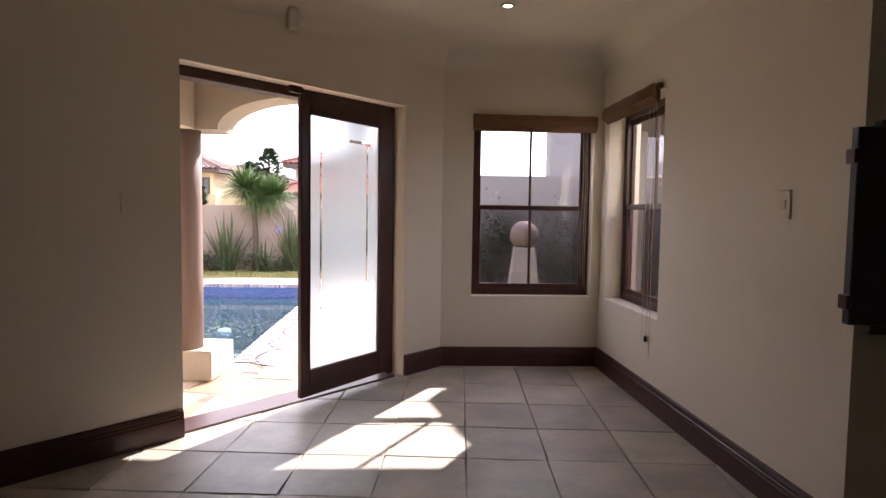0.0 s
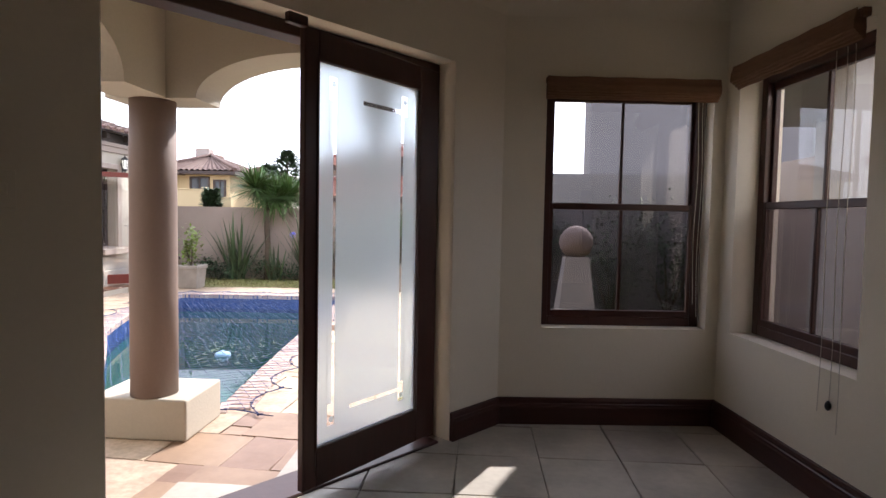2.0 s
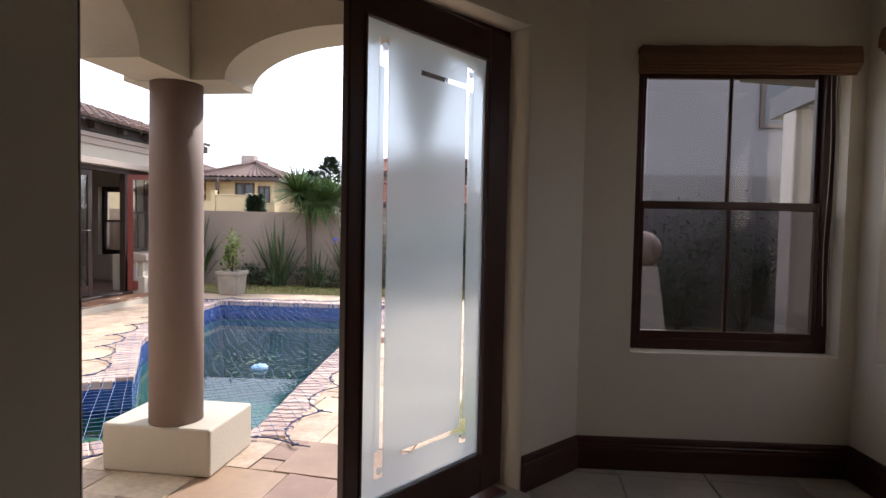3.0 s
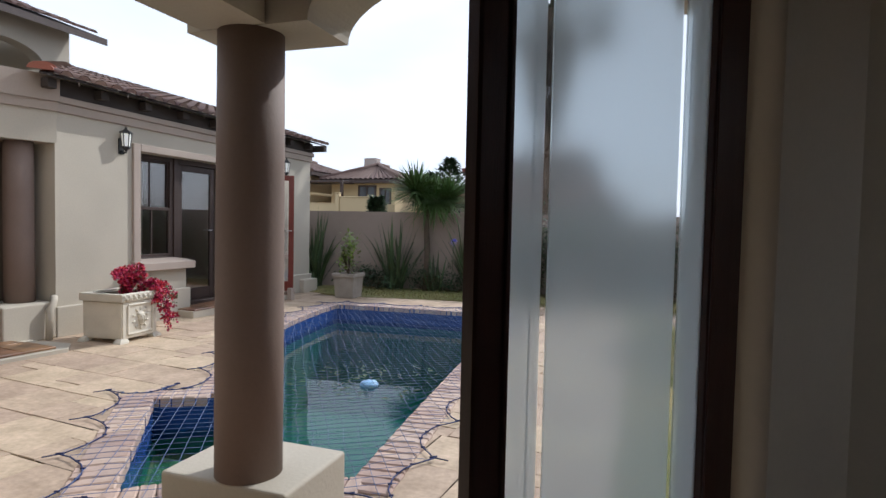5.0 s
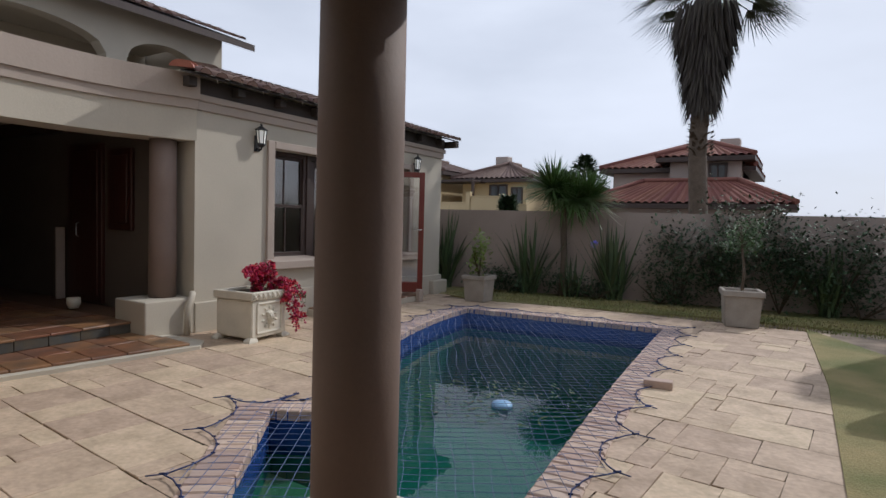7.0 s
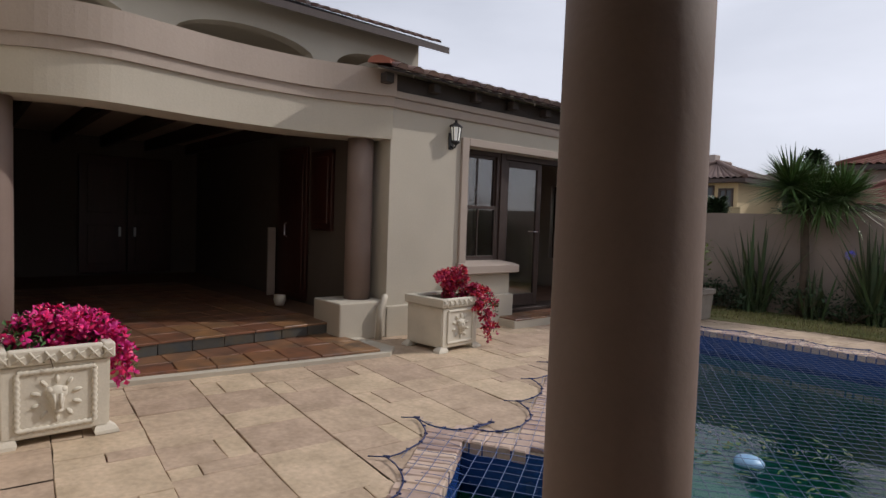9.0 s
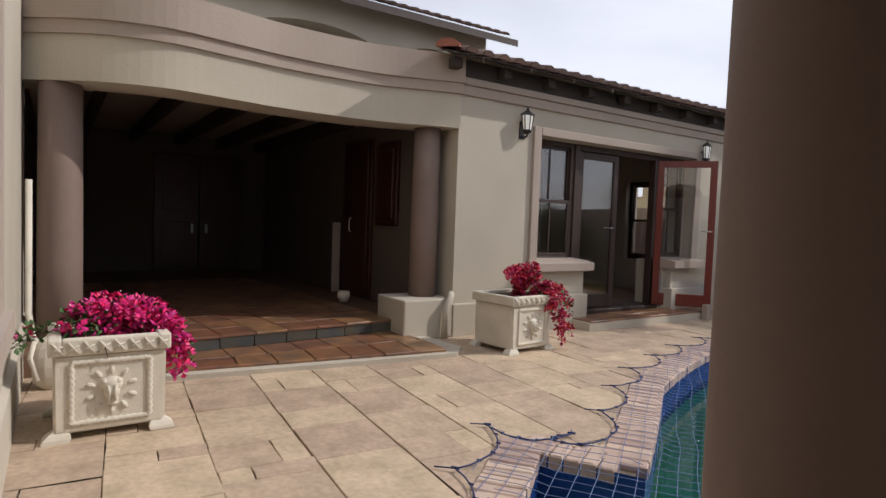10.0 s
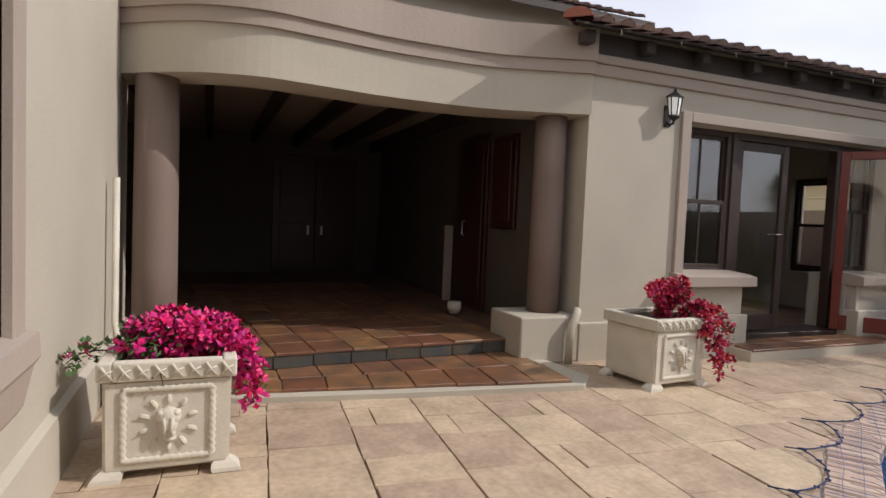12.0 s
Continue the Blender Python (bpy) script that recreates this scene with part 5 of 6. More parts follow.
# ---- pipes ----
bm = bmesh.new()
tube(bm, [(-6.62, 8.10, 0.30), (-6.57, 8.06, 0.25), (-6.55, 8.00, 0.18), (-6.55, 7.99, ZP)], 0.035, 10)
thing("waste_pipe", bm, M_PLASTER, "beige painted waste pipe bent down the wall corner", "pipe")
bm = bmesh.new()
tube(bm, [(-6.62, 4.64, 1.2), (-6.62, 4.64, 0.30), (-6.58, 4.66, 0.16), (-6.45, 4.70, 0.10)], 0.02, 8)
thing("down_pipe", bm, M_CAST, "pale down pipe beside the terrace wall", "pipe")
bm = bmesh.new()
t = bmesh.new()
bmesh.ops.create_uvsphere(t, u_segments=16, v_segments=10, radius=1)
bmesh.ops.transform(t, matrix=Matrix.Translation((-6.30, 4.78, ZP + 0.15)) @ Matrix.Diagonal((0.10, 0.12, 0.20, 1)), verts=t.verts)
for v in t.verts:
    v.co.z = max(v.co.z, ZP)
merge(bm, t)
tube(bm, [(-6.30, 4.68, ZP + 0.30), (-6.20, 4.66, ZP + 0.22), (-6.18, 4.70, ZP + 0.08)], 0.015, 8)
thing("garden_urn", bm, M_CAST, "small pale ribbed urn behind the planter", "urn")
bm = bmesh.new()
bbox(bm, -6.20, 11.80, ZP, -6.12, 11.90, ZP + 0.20, None, 0.006, 1)
thing("door_stop_block", bm, M_TRIM, "small grey block holding the garden door open", "door stop")

# ---- pool things ----
M_FLOAT = make_mat("pale_blue_plastic", (0.28, 0.50, 0.74), 0.4, mottle=0.05, bump=0)
fl_ = empty("chlorine_floater", "pale blue plastic chlorine floater in the pool", "pool floater", (-3.05, 8.50, ZP - 0.23))
bm = bmesh.new()
lathe(bm, 0, 0, [(0.02, -0.10), (0.05, -0.10), (0.055, -0.02), (0.085, -0.01), (0.09, 0.02), (0.07, 0.04), (0.03, 0.05), (0.01, 0.06)], 24)
part("body", bm, M_FLOAT, fl_)
bm = bmesh.new()
bbox(bm, -0.11, -0.052, 0.0, 0.11, 0.052, 0.065, None, 0.008, 2)
brick_loose = thing("loose_brick", bm, M_COPING, "loose reddish brick on the pool edge", "brick")
brick_loose.matrix_world = pose(-1.93, 9.06, ZP, 0, 0, 8)
# leaf shapes on the water stand in for plant reflections among floating debris
bm = bmesh.new()
rnd = random.Random(3)
for i in range(240):
    a = rnd.random() * 6.28
    r = 0.75 * rnd.random() ** 0.7
    c = Vector((-3.25 + r * math.cos(a) * 1.2, 8.75 + r * math.sin(a), ZP - 0.226))
    leaf_quad(bm, c, Vector((math.cos(a * 3.1), math.sin(a * 2.3), 0.05)), Vector((0, 0, 1)), rnd.uniform(0.03, 0.10), rnd.uniform(0.005, 0.014), 0.02)
thing("floating_leaves", bm, M_LEAF, "leaf shapes in the pool for debris and plant reflections", "leaves", "stuff", fix=False)

# safety net
EDGE_LOOP = offset_loop(POOL, 0.34)
seglen = [(EDGE_LOOP[(i + 1) % len(EDGE_LOOP)] - EDGE_LOOP[i]).length for i in range(len(EDGE_LOOP))]
total = sum(seglen)
count = int(total / 0.62)
anchors = []
for a in range(count):
    s = total * a / count
    i = 0
    while s > seglen[i]:
        s -= seglen[i]
        i += 1
    anchors.append(EDGE_LOOP[i].lerp(EDGE_LOOP[(i + 1) % len(EDGE_LOOP)], s / seglen[i]))
rnd = random.Random(9)
SCALLOPS = []
for a in range(count):
    p, q = anchors[a], anchors[(a + 1) % count]
    tang = (q - p).normalized()
    inn = Vector((-tang.y, tang.x))
    if not inside(tuple((p + q) / 2 + inn * 0.25), EDGE_LOOP):
        inn = -inn
    sag = rnd.uniform(0.11, 0.17)
    SCALLOPS.append((inn, [p.lerp(q, k / 10) + inn * (sag * 4 * (k / 10) * (1 - k / 10)) + Vector((rnd.uniform(-1, 1), rnd.uniform(-1, 1))) * 0.006 for k in range(11)]))
NET_LOOP = [b for _, pts in SCALLOPS for b in pts[:-1]]
NET_Z = ZP + 0.028
bm = bmesh.new()
rnd = random.Random(9)
cx, cy = -3.4, 8.9


def net_line(bm, p0, d, length, r):
    step = 0.10
    run = []
    n = int(length / step)
    for i in range(n + 1):
        p = p0 + d * (i * step)
        ok = inside((p.x, p.y), NET_LOOP)
        if ok:
            sag = 0.0 if not inside((p.x, p.y), POOL) else -0.045 * min(1.0, max(0.0, 1 - abs(p.y - 9.0) / 4.0)) + 0.006 * noise.noise(Vector((p.x * 3, p.y * 3, 0)))
            jit = Vector((noise.noise(Vector((p.x * 2.1, p.y * 2.1, 4))), noise.noise(Vector((p.x * 2.1, p.y * 2.1, 9))))) * 0.028
            run.append((p.x + jit.x, p.y + jit.y, NET_Z + sag))
        if not ok and run:
            run.append((p.x - d.x * step * 0.5, p.y - d.y * step * 0.5, NET_Z - 0.008))
        if (not ok or i == n) and run:
            if len(run) > 1:
                tube(bm, run, r, 3)
            run = []


for ang in (34, 124):
    d = Vector((math.cos(radians(ang)), math.sin(radians(ang))))
    nn = Vector((-d.y, d.x))
    for k in range(-50, 51):
        net_line(bm, Vector((cx, cy)) + nn * (k * 0.088) - d * 5, d, 10, 0.0019)
net = tagged(new("pool_net"), "pale cord safety net stretched over the pool", "safety net")
part("cord_grid", bm, M_NET, net)
rope = bmesh.new()
for inn, pts in SCALLOPS:
    tube(rope, [(b.x, b.y, ZP + 0.018) for b in pts], 0.0042, 6)
    for k in range(2, 10, 2):
        b = pts[k]
        tube(rope, [(b.x - 0.012, b.y, ZP + 0.02), (b.x + 0.010, b.y + 0.008, ZP + 0.021)], 0.0055, 5)
    p = pts[0]
    o = p - inn * rnd.uniform(0.06, 0.12)
    tube(rope, [(p.x, p.y, ZP + 0.02), (o.x, o.y, ZP + 0.012)], 0.004, 5)
    tube(rope, [(p.x - 0.02, p.y - 0.01, ZP + 0.02), (p.x + 0.015, p.y + 0.012, ZP + 0.023)], 0.007, 5)
part("edge_rope", rope, M_ROPE, net, "dark blue scalloped edge rope")

# ---- planted border ----
M_PHORM = make_mat("strap_leaf", (0.055, 0.095, 0.04), 0.5, mottle=0.2, mottle_scale=5, bump=0.1, island=0.4, color2=(0.10, 0.12, 0.05))
M_DARKLEAF = make_mat("dark_shrub_leaf", (0.035, 0.065, 0.025), 0.6, mottle=0.2, mottle_scale=8, bump=0, island=0.45)
M_YUCCA = make_mat("yucca_leaf", (0.10, 0.17, 0.05), 0.5, mottle=0.15, mottle_scale=6, bump=0, island=0.35)
M_YOUNG = make_mat("young_leaf", (0.16, 0.22, 0.03), 0.5, mottle=0.15, mottle_scale=9, bump=0, island=0.35)
M_PALM = make_mat("palm_frond", (0.045, 0.06, 0.028), 0.6, mottle=0.2, mottle_scale=6, bump=0, island=0.4)
M_THATCH = make_mat("dead_palm_skirt", (0.055, 0.045, 0.036), 0.85, mottle=0.2, mottle_scale=6, bump=0, island=0.4)
M_BARK = make_mat("rough_bark", (0.12, 0.09, 0.065), 0.9, mottle=0.25, mottle_scale=8, grain=0.2, bump=0.8, bump_scale=25, bump_dist=0.02)
M_LILAC = make_mat("lilac_flower", (0.25, 0.25, 0.75), 0.6, bump=0, island=0.2)


def strap(bm, base, d, L, W, droop, seg=6):
    """A long tapering strap leaf that arches over."""
    d = d.normalized()
    s = d.cross(Vector((0, 0, 1)))
    s = s.normalized() if s.length > 0.05 else Vector((1, 0, 0))
    prev = None
    for i in range(seg + 1):
        t = i / seg
        c = base + d * (L * t) + Vector((d.x, d.y, -0.8)) * (droop * L * t * t * t)
        w = W * (0.55 + 0.9 * t * (1 - t)) * (1 - t ** 4)
        row = (bm.verts.new(c + s * w), bm.verts.new(c - d.cross(s) * w * 0.35), bm.verts.new(c - s * w))
        if prev:
            bm.faces.new((prev[0], prev[1], row[1], row[0]))
            bm.faces.new((prev[1], prev[2], row[2], row[1]))
        prev = row


def flax(seed, at, h, n, label):
    rnd = random.Random(seed)
    bm = bmesh.new()
    for i in range(n):
        a = rnd.random() * 6.28
        lean = rnd.uniform(0.05, 0.75) ** 1.2
        d = Vector((math.cos(a) * lean, math.sin(a) * lean * 0.7, 1.0))
        strap(bm, Vector((rnd.uniform(-0.12, 0.12), rnd.uniform(-0.1, 0.1), 0)), d, h * rnd.uniform(0.55, 1.05), rnd.uniform(0.022, 0.040), rnd.uniform(0.0, 0.35) * lean)
    e = tagged(new("flax_plant"), label, "plant", "border flax plants")
    part("leaves", bm, M_PHORM, e, fix=False)
    e.location = at
    return e


back_y = lambda x: 14.0 + (x + 9.5) * 1.75 / 12.9
for i, (x, dy, h, n) in enumerate(((-6.95, 0.45, 1.6, 60), (-5.25, 0.45, 1.5, 60), (-3.75, 0.45, 1.5, 64), (-7.6, 0.5, 1.2, 30), (-0.6, 0.5, 1.2, 34), (1.2, 0.6, 1.1, 30), (-4.45, 0.5, 0.8, 24))):
    flax(20 + i, (x, back_y(x) - dy, ZP), h, n, "spiky dark green flax plant against the boundary wall")


def shrub(seed, at, rx, ry, rz, n, label, mat=M_DARKLEAF, leaf_l=0.07, name="shrub"):
    rnd = random.Random(seed)
    e = tagged(new(name), label, "shrub")
    bm = bmesh.new()
    for i in range(7):
        a = rnd.random() * 6.28
        tube(bm, [(0, 0, 0), (0.4 * rx * math.cos(a), 0.4 * ry * math.sin(a), rz * 0.6), (0.75 * rx * math.cos(a), 0.75 * ry * math.sin(a), rz * rnd.uniform(0.7, 1.3))], 0.012, 5, taper=0.004)
    part("stem_cluster", bm, M_TWIG, e)
    bm = bmesh.new()
    clumps = [Vector((rnd.uniform(-1, 1) * rx * 0.7, rnd.uniform(-1, 1) * ry * 0.7, rz * rnd.uniform(0.35, 1.45))) for _ in range(14)]
    for i in range(n):
        c = rnd.choice(clumps) + Vector((rnd.gauss(0, rx * 0.25), rnd.gauss(0, ry * 0.25), rnd.gauss(0, rz * 0.24)))
        c.z = max(0.03, c.z)
        leaf_quad(bm, c, Vector((rnd.uniform(-1, 1), rnd.uniform(-1, 1), rnd.uniform(-0.3, 0.9))), Vector((0, 0, 1)), leaf_l * rnd.uniform(0.6, 1.3), leaf_l * 0.3, 0.2)
    part("leaves", bm, mat, e, fix=False)
    e.location = at
    return e


for i, (x, dy, rx, rz) in enumerate(((-6.1, 0.4, 0.5, 0.28), (-4.6, 0.5, 0.55, 0.30), (-4.0, 0.55, 0.45, 0.25), (-3.0, 0.5, 0.5, 0.3), (-5.6, 0.55, 0.4, 0.25), (-0.2, 0.5, 0.8, 0.35))):
    shrub(40 + i, (x, back_y(x) - dy, ZP), rx, 0.3, rz, 420, "low dark green shrub in the border")
for i, (x, dy, rz, n) in enumerate(((-2.75, 0.45, 0.78, 1300), (-2.0, 0.55, 1.02, 2200), (-1.25, 0.55, 1.00, 2200), (-0.55, 0.5, 0.90, 1500))):
    shrub(60 + i, (x, back_y(x) - dy, ZP), 0.62, 0.42, rz, n, "tall dense dark shrub against the boundary wall", M_DARKLEAF, 0.075)

# lilac agapanthus
bm = bmesh.new()
rnd = random.Random(70)
ag = tagged(new("agapanthus"), "lilac agapanthus flower on a thin stalk in the border", "flower")
tube(bm, [(0, 0, 0), (0.01, 0, 0.5), (0.03, 0, 0.98)], 0.006, 5)
part("stalk", bm, M_PHORM, ag)
bm = bmesh.new()
for i in range(70):
    d = Vector((rnd.gauss(0, 1), rnd.gauss(0, 1), rnd.gauss(0.3, 0.8))).normalized()
    leaf_quad(bm, Vector((0.03, 0, 0.98)) + d * 0.03, d, Vector((0, 0, 1)), 0.05, 0.012)
part("blossom", bm, M_LILAC, ag, fix=False)
ag.location = (-4.05, back_y(-4.05) - 0.75, ZP)

# potted sapling
M_POTSTONE = make_mat("grey_cast_stone", (0.36, 0.32, 0.275), 0.85, mottle=0.2, mottle_scale=5, grain=0.1, bump=0.35, bump_scale=50, bump_dist=0.003)
pot = empty("square_pot", "grey square stone pot on the lawn edge", "pot", (-5.50, 12.62, ZP))
bm = bmesh.new()
t = bmesh.new()
lo = [t.verts.new((x * 0.17, y * 0.17, 0)) for x, y in ((-1, -1), (1, -1), (1, 1), (-1, 1))]
hi = [t.verts.new((x * 0.195, y * 0.195, 0.38)) for x, y in ((-1, -1), (1, -1), (1, 1), (-1, 1))]
for i in range(4):
    t.faces.new((lo[i], lo[(i + 1) % 4], hi[(i + 1) % 4], hi[i]))
t.faces.new(lo[::-1])
t.faces.new(hi)
bmesh.ops.bevel(t, geom=list(t.edges), offset=0.01, segments=2, affect="EDGES")
merge(bm, t)
part("body", bm, M_POTSTONE, pot)
bm = bmesh.new()
for x0, y0, x1, y1 in ((-0.215, -0.215, 0.215, -0.17), (-0.215, 0.17, 0.215, 0.215), (-0.215, -0.17, -0.17, 0.17), (0.17, -0.17, 0.215, 0.17)):
    bbox(bm, x0, y0, 0.36, x1, y1, 0.43, None, 0.008, 1)
part("rim", bm, M_POTSTONE, pot)
shrub(81, (-5.50, 12.62, ZP + 0.38), 0.17, 0.17, 0.42, 420, "young yellow-green tree in the square pot", M_YOUNG, 0.075, "potted_tree")

pot_b = copy_thing(pot, pose(-1.66, 12.93, ZP, 0, 0, 12) @ Matrix.Diagonal((1.18, 1.18, 1.14, 1)))
pot_b["label"] = "grey square stone pot at the pool's far corner"
rnd = random.Random(83)
bush = tagged(new("standard_tree"), "small round-headed tree with a bare stem in the square pot", "tree")
bm = bmesh.new()
tube(bm, [(0, 0, 0.40), (0.02, 0.0, 0.75), (-0.02, 0.01, 1.05), (-0.04, 0, 1.35)], 0.022, 8, taper=0.012)
for k in range(6):
    a = k * 1.05
    tube(bm, [(-0.02, 0.0, 1.05 + 0.03 * k), (0.16 * math.cos(a), 0.16 * math.sin(a), 1.25 + 0.03 * k)], 0.008, 5, taper=0.004)
part("trunk", bm, M_BARK, bush)
bm = bmesh.new()
for k in range(11):
    c = Vector((rnd.uniform(-0.24, 0.2), rnd.uniform(-0.2, 0.2), rnd.uniform(1.05, 1.52)))
    for i in range(90):
        leaf_quad(bm, c + Vector((rnd.gauss(0, 0.07), rnd.gauss(0, 0.07), rnd.gauss(0, 0.06))), Vector((rnd.uniform(-1, 1), rnd.uniform(-1, 1), rnd.uniform(-0.4, 0.8))), Vector((0, 0, 1)), rnd.uniform(0.035, 0.06), 0.013, 0.2)
part("crown", bm, M_LEAF, bush, "loose crown of small grey-green leaves", fix=False)
bush.location = (-1.66, 12.93, ZP)


def yucca_tree(seed, at, trunk_h, head_r, label, heads=1):
    rnd = random.Random(seed)
    e = tagged(new("yucca_tree"), label, "tree")
    bm = bmesh.new()
    tube(bm, [(0, 0, -0.1), (0.03, 0, trunk_h * 0.4), (-0.02, 0.02, trunk_h * 0.8), (0, 0, trunk_h)], 0.065, 10, taper=0.05)
    part("trunk", bm, M_BARK, e)
    for hh in range(heads):
        c = Vector((rnd.uniform(-0.42, 0.42) * (hh > 0), rnd.uniform(-0.25, 0.25) * (hh > 0), trunk_h + rnd.uniform(-0.05, 0.2) * (hh > 0)))
        bm = bmesh.new()
        for i in range(380):
            d = Vector((rnd.gauss(0, 1), rnd.gauss(0, 1), rnd.gauss(0.5, 0.65))).normalized()
            strap(bm, c, d, head_r * rnd.uniform(0.7, 1.1), 0.019, 0.25 * rnd.random() * (1 - d.z), 4)
        part("crown", bm, M_YUCCA, e, "spiky rosette of green leaves", fix=False)
    e.location = at
    return e


yucca_tree(90, (-4.66, back_y(-4.66) - 0.45, ZP), 1.78, 0.62, "yucca tree with a spiky green crown by the boundary wall", 4)


def tall_palm(at, h, label):
    rnd = random.Random(101)
    e = tagged(new("palm_tree"), label, "tree")
    bm = bmesh.new()
    pts = [(0.05 * math.sin(k), 0, h * k / 10) for k in range(11)]
    tube(bm, pts, 0.23, 14, taper=0.19)
    for i in range(160):
        z = rnd.uniform(3.0, 4.7)
        a = rnd.random() * 6.28
        leaf_quad(bm, Vector((0.2 * math.cos(a), 0.2 * math.sin(a), z)), Vector((math.cos(a), math.sin(a), 0.6)), Vector((0, 0, 1)), 0.16, 0.05, 0.2)
    part("trunk", bm, M_BARK, e)
    bm = bmesh.new()
    for i in range(1600):
        z = 4.65 + 2.1 * rnd.random()
        a = rnd.random() * 6.28
        r = 0.10 + 0.22 * (z - 4.65) + 0.08 * rnd.random()
        p = Vector((r * math.cos(a), r * math.sin(a), z))
        strap(bm, p, Vector((math.cos(a) * 0.30, math.sin(a) * 0.30, -1)), rnd.uniform(0.5, 0.95), 0.05, 0.1, 3)
    part("dead_skirt", bm, M_THATCH, e, "grey hanging skirt of dead fronds", fix=False)
    bm = bmesh.new()
    for i in range(46):
        a = rnd.random() * 6.28
        el = rnd.uniform(-0.6, 1.2)
        d = Vector((math.cos(a) * math.cos(el), math.sin(a) * math.cos(el), math.sin(el)))
        base = Vector((0, 0, h))
        tip = base + d * 1.15
        tube(bm, [base, tip], 0.02, 4)
        for k in range(18):
            w = -1.25 + 2.5 * k / 17
            s = d.cross(Vector((0, 0, 1))).normalized()
            dd = d * math.cos(w) + s * math.sin(w) + Vector((0, 0, -0.15))
            strap(bm, tip, dd, rnd.uniform(0.7, 1.0), 0.022, 0.3, 3)
    part("crown", bm, M_PALM, e, "fan fronds", fix=False)
    e.location = at
    return e


tall_palm((-3.22, 19.5, ZP), 7.15, "tall fan palm with a shaggy trunk beyond the wall")


def conifer(seed, at, h, r, label):
    rnd = random.Random(seed)
    e = tagged(new("conifer"), label, "tree")
    bm = bmesh.new()
    tube(bm, [(0, 0, 0), (0, 0, h)], 0.18, 8, taper=0.03)
    part("trunk", bm, M_BARK, e)
    bm = bmesh.new()
    for i in range(1500):
        t = rnd.random() ** 0.8
        a = rnd.random() * 6.28
        rr = r * (1 - t) ** 0.7 * (0.45 + 0.55 * rnd.random()) * (0.8 + 0.35 * math.sin(5 * a + 9 * t))
        c = Vector((rr * math.cos(a), rr * math.sin(a), h * (0.2 + 0.8 * t)))
        leaf_quad(bm, c, Vector((math.cos(a), math.sin(a), rnd.uniform(-0.2, 0.7))), Vector((0, 0, 1)), rnd.uniform(0.25, 0.5), 0.09, 0.3)
    part("crown", bm, M_DARKLEAF, e, fix=False)
    e.location = at
    return e


conifer(111, (-12.0, 37.5, ZP), 5.3, 2.3, "dark green conifer behind the neighbouring houses")
conifer(112, (-13.9, 39.5, ZP), 4.6, 1.8, "dark green conifer behind the neighbouring houses")
conifer(113, (-11.4, 26.0, ZP), 2.35, 0.22, "narrow dark cypress behind the boundary wall")

# ---- neighbouring houses ----
M_YELLOW = make_mat("yellow_plaster", (0.58, 0.46, 0.27), 0.85, mottle=0.1, mottle_scale=0.5, grain=0.05, bump=0.2)
M_HOUSE = make_mat("pinkish_plaster", (0.42, 0.35, 0.31), 0.85, mottle=0.1, mottle_scale=0.5, grain=0.05, bump=0.2)
M_GREYHOUSE = make_mat("grey_plaster", (0.15, 0.143, 0.148), 0.85, mottle=0.1, mottle_scale=0.4, grain=0.05, bump=0.2)
M_FARROOF = make_mat("far_roof_tile", (0.15, 0.095, 0.078), 0.85, mottle=0.2, mottle_scale=0.8, grain=0.1, bump=0.2, island=0.15)
M_REDROOF = make_mat("red_roof_tile", (0.20, 0.075, 0.055), 0.85, mottle=0.2, mottle_scale=0.8, grain=0.1, bump=0.2, island=0.2)
M_WINDARK = make_mat("far_window_glass", (0.06, 0.065, 0.07), 0.15, bump=0)


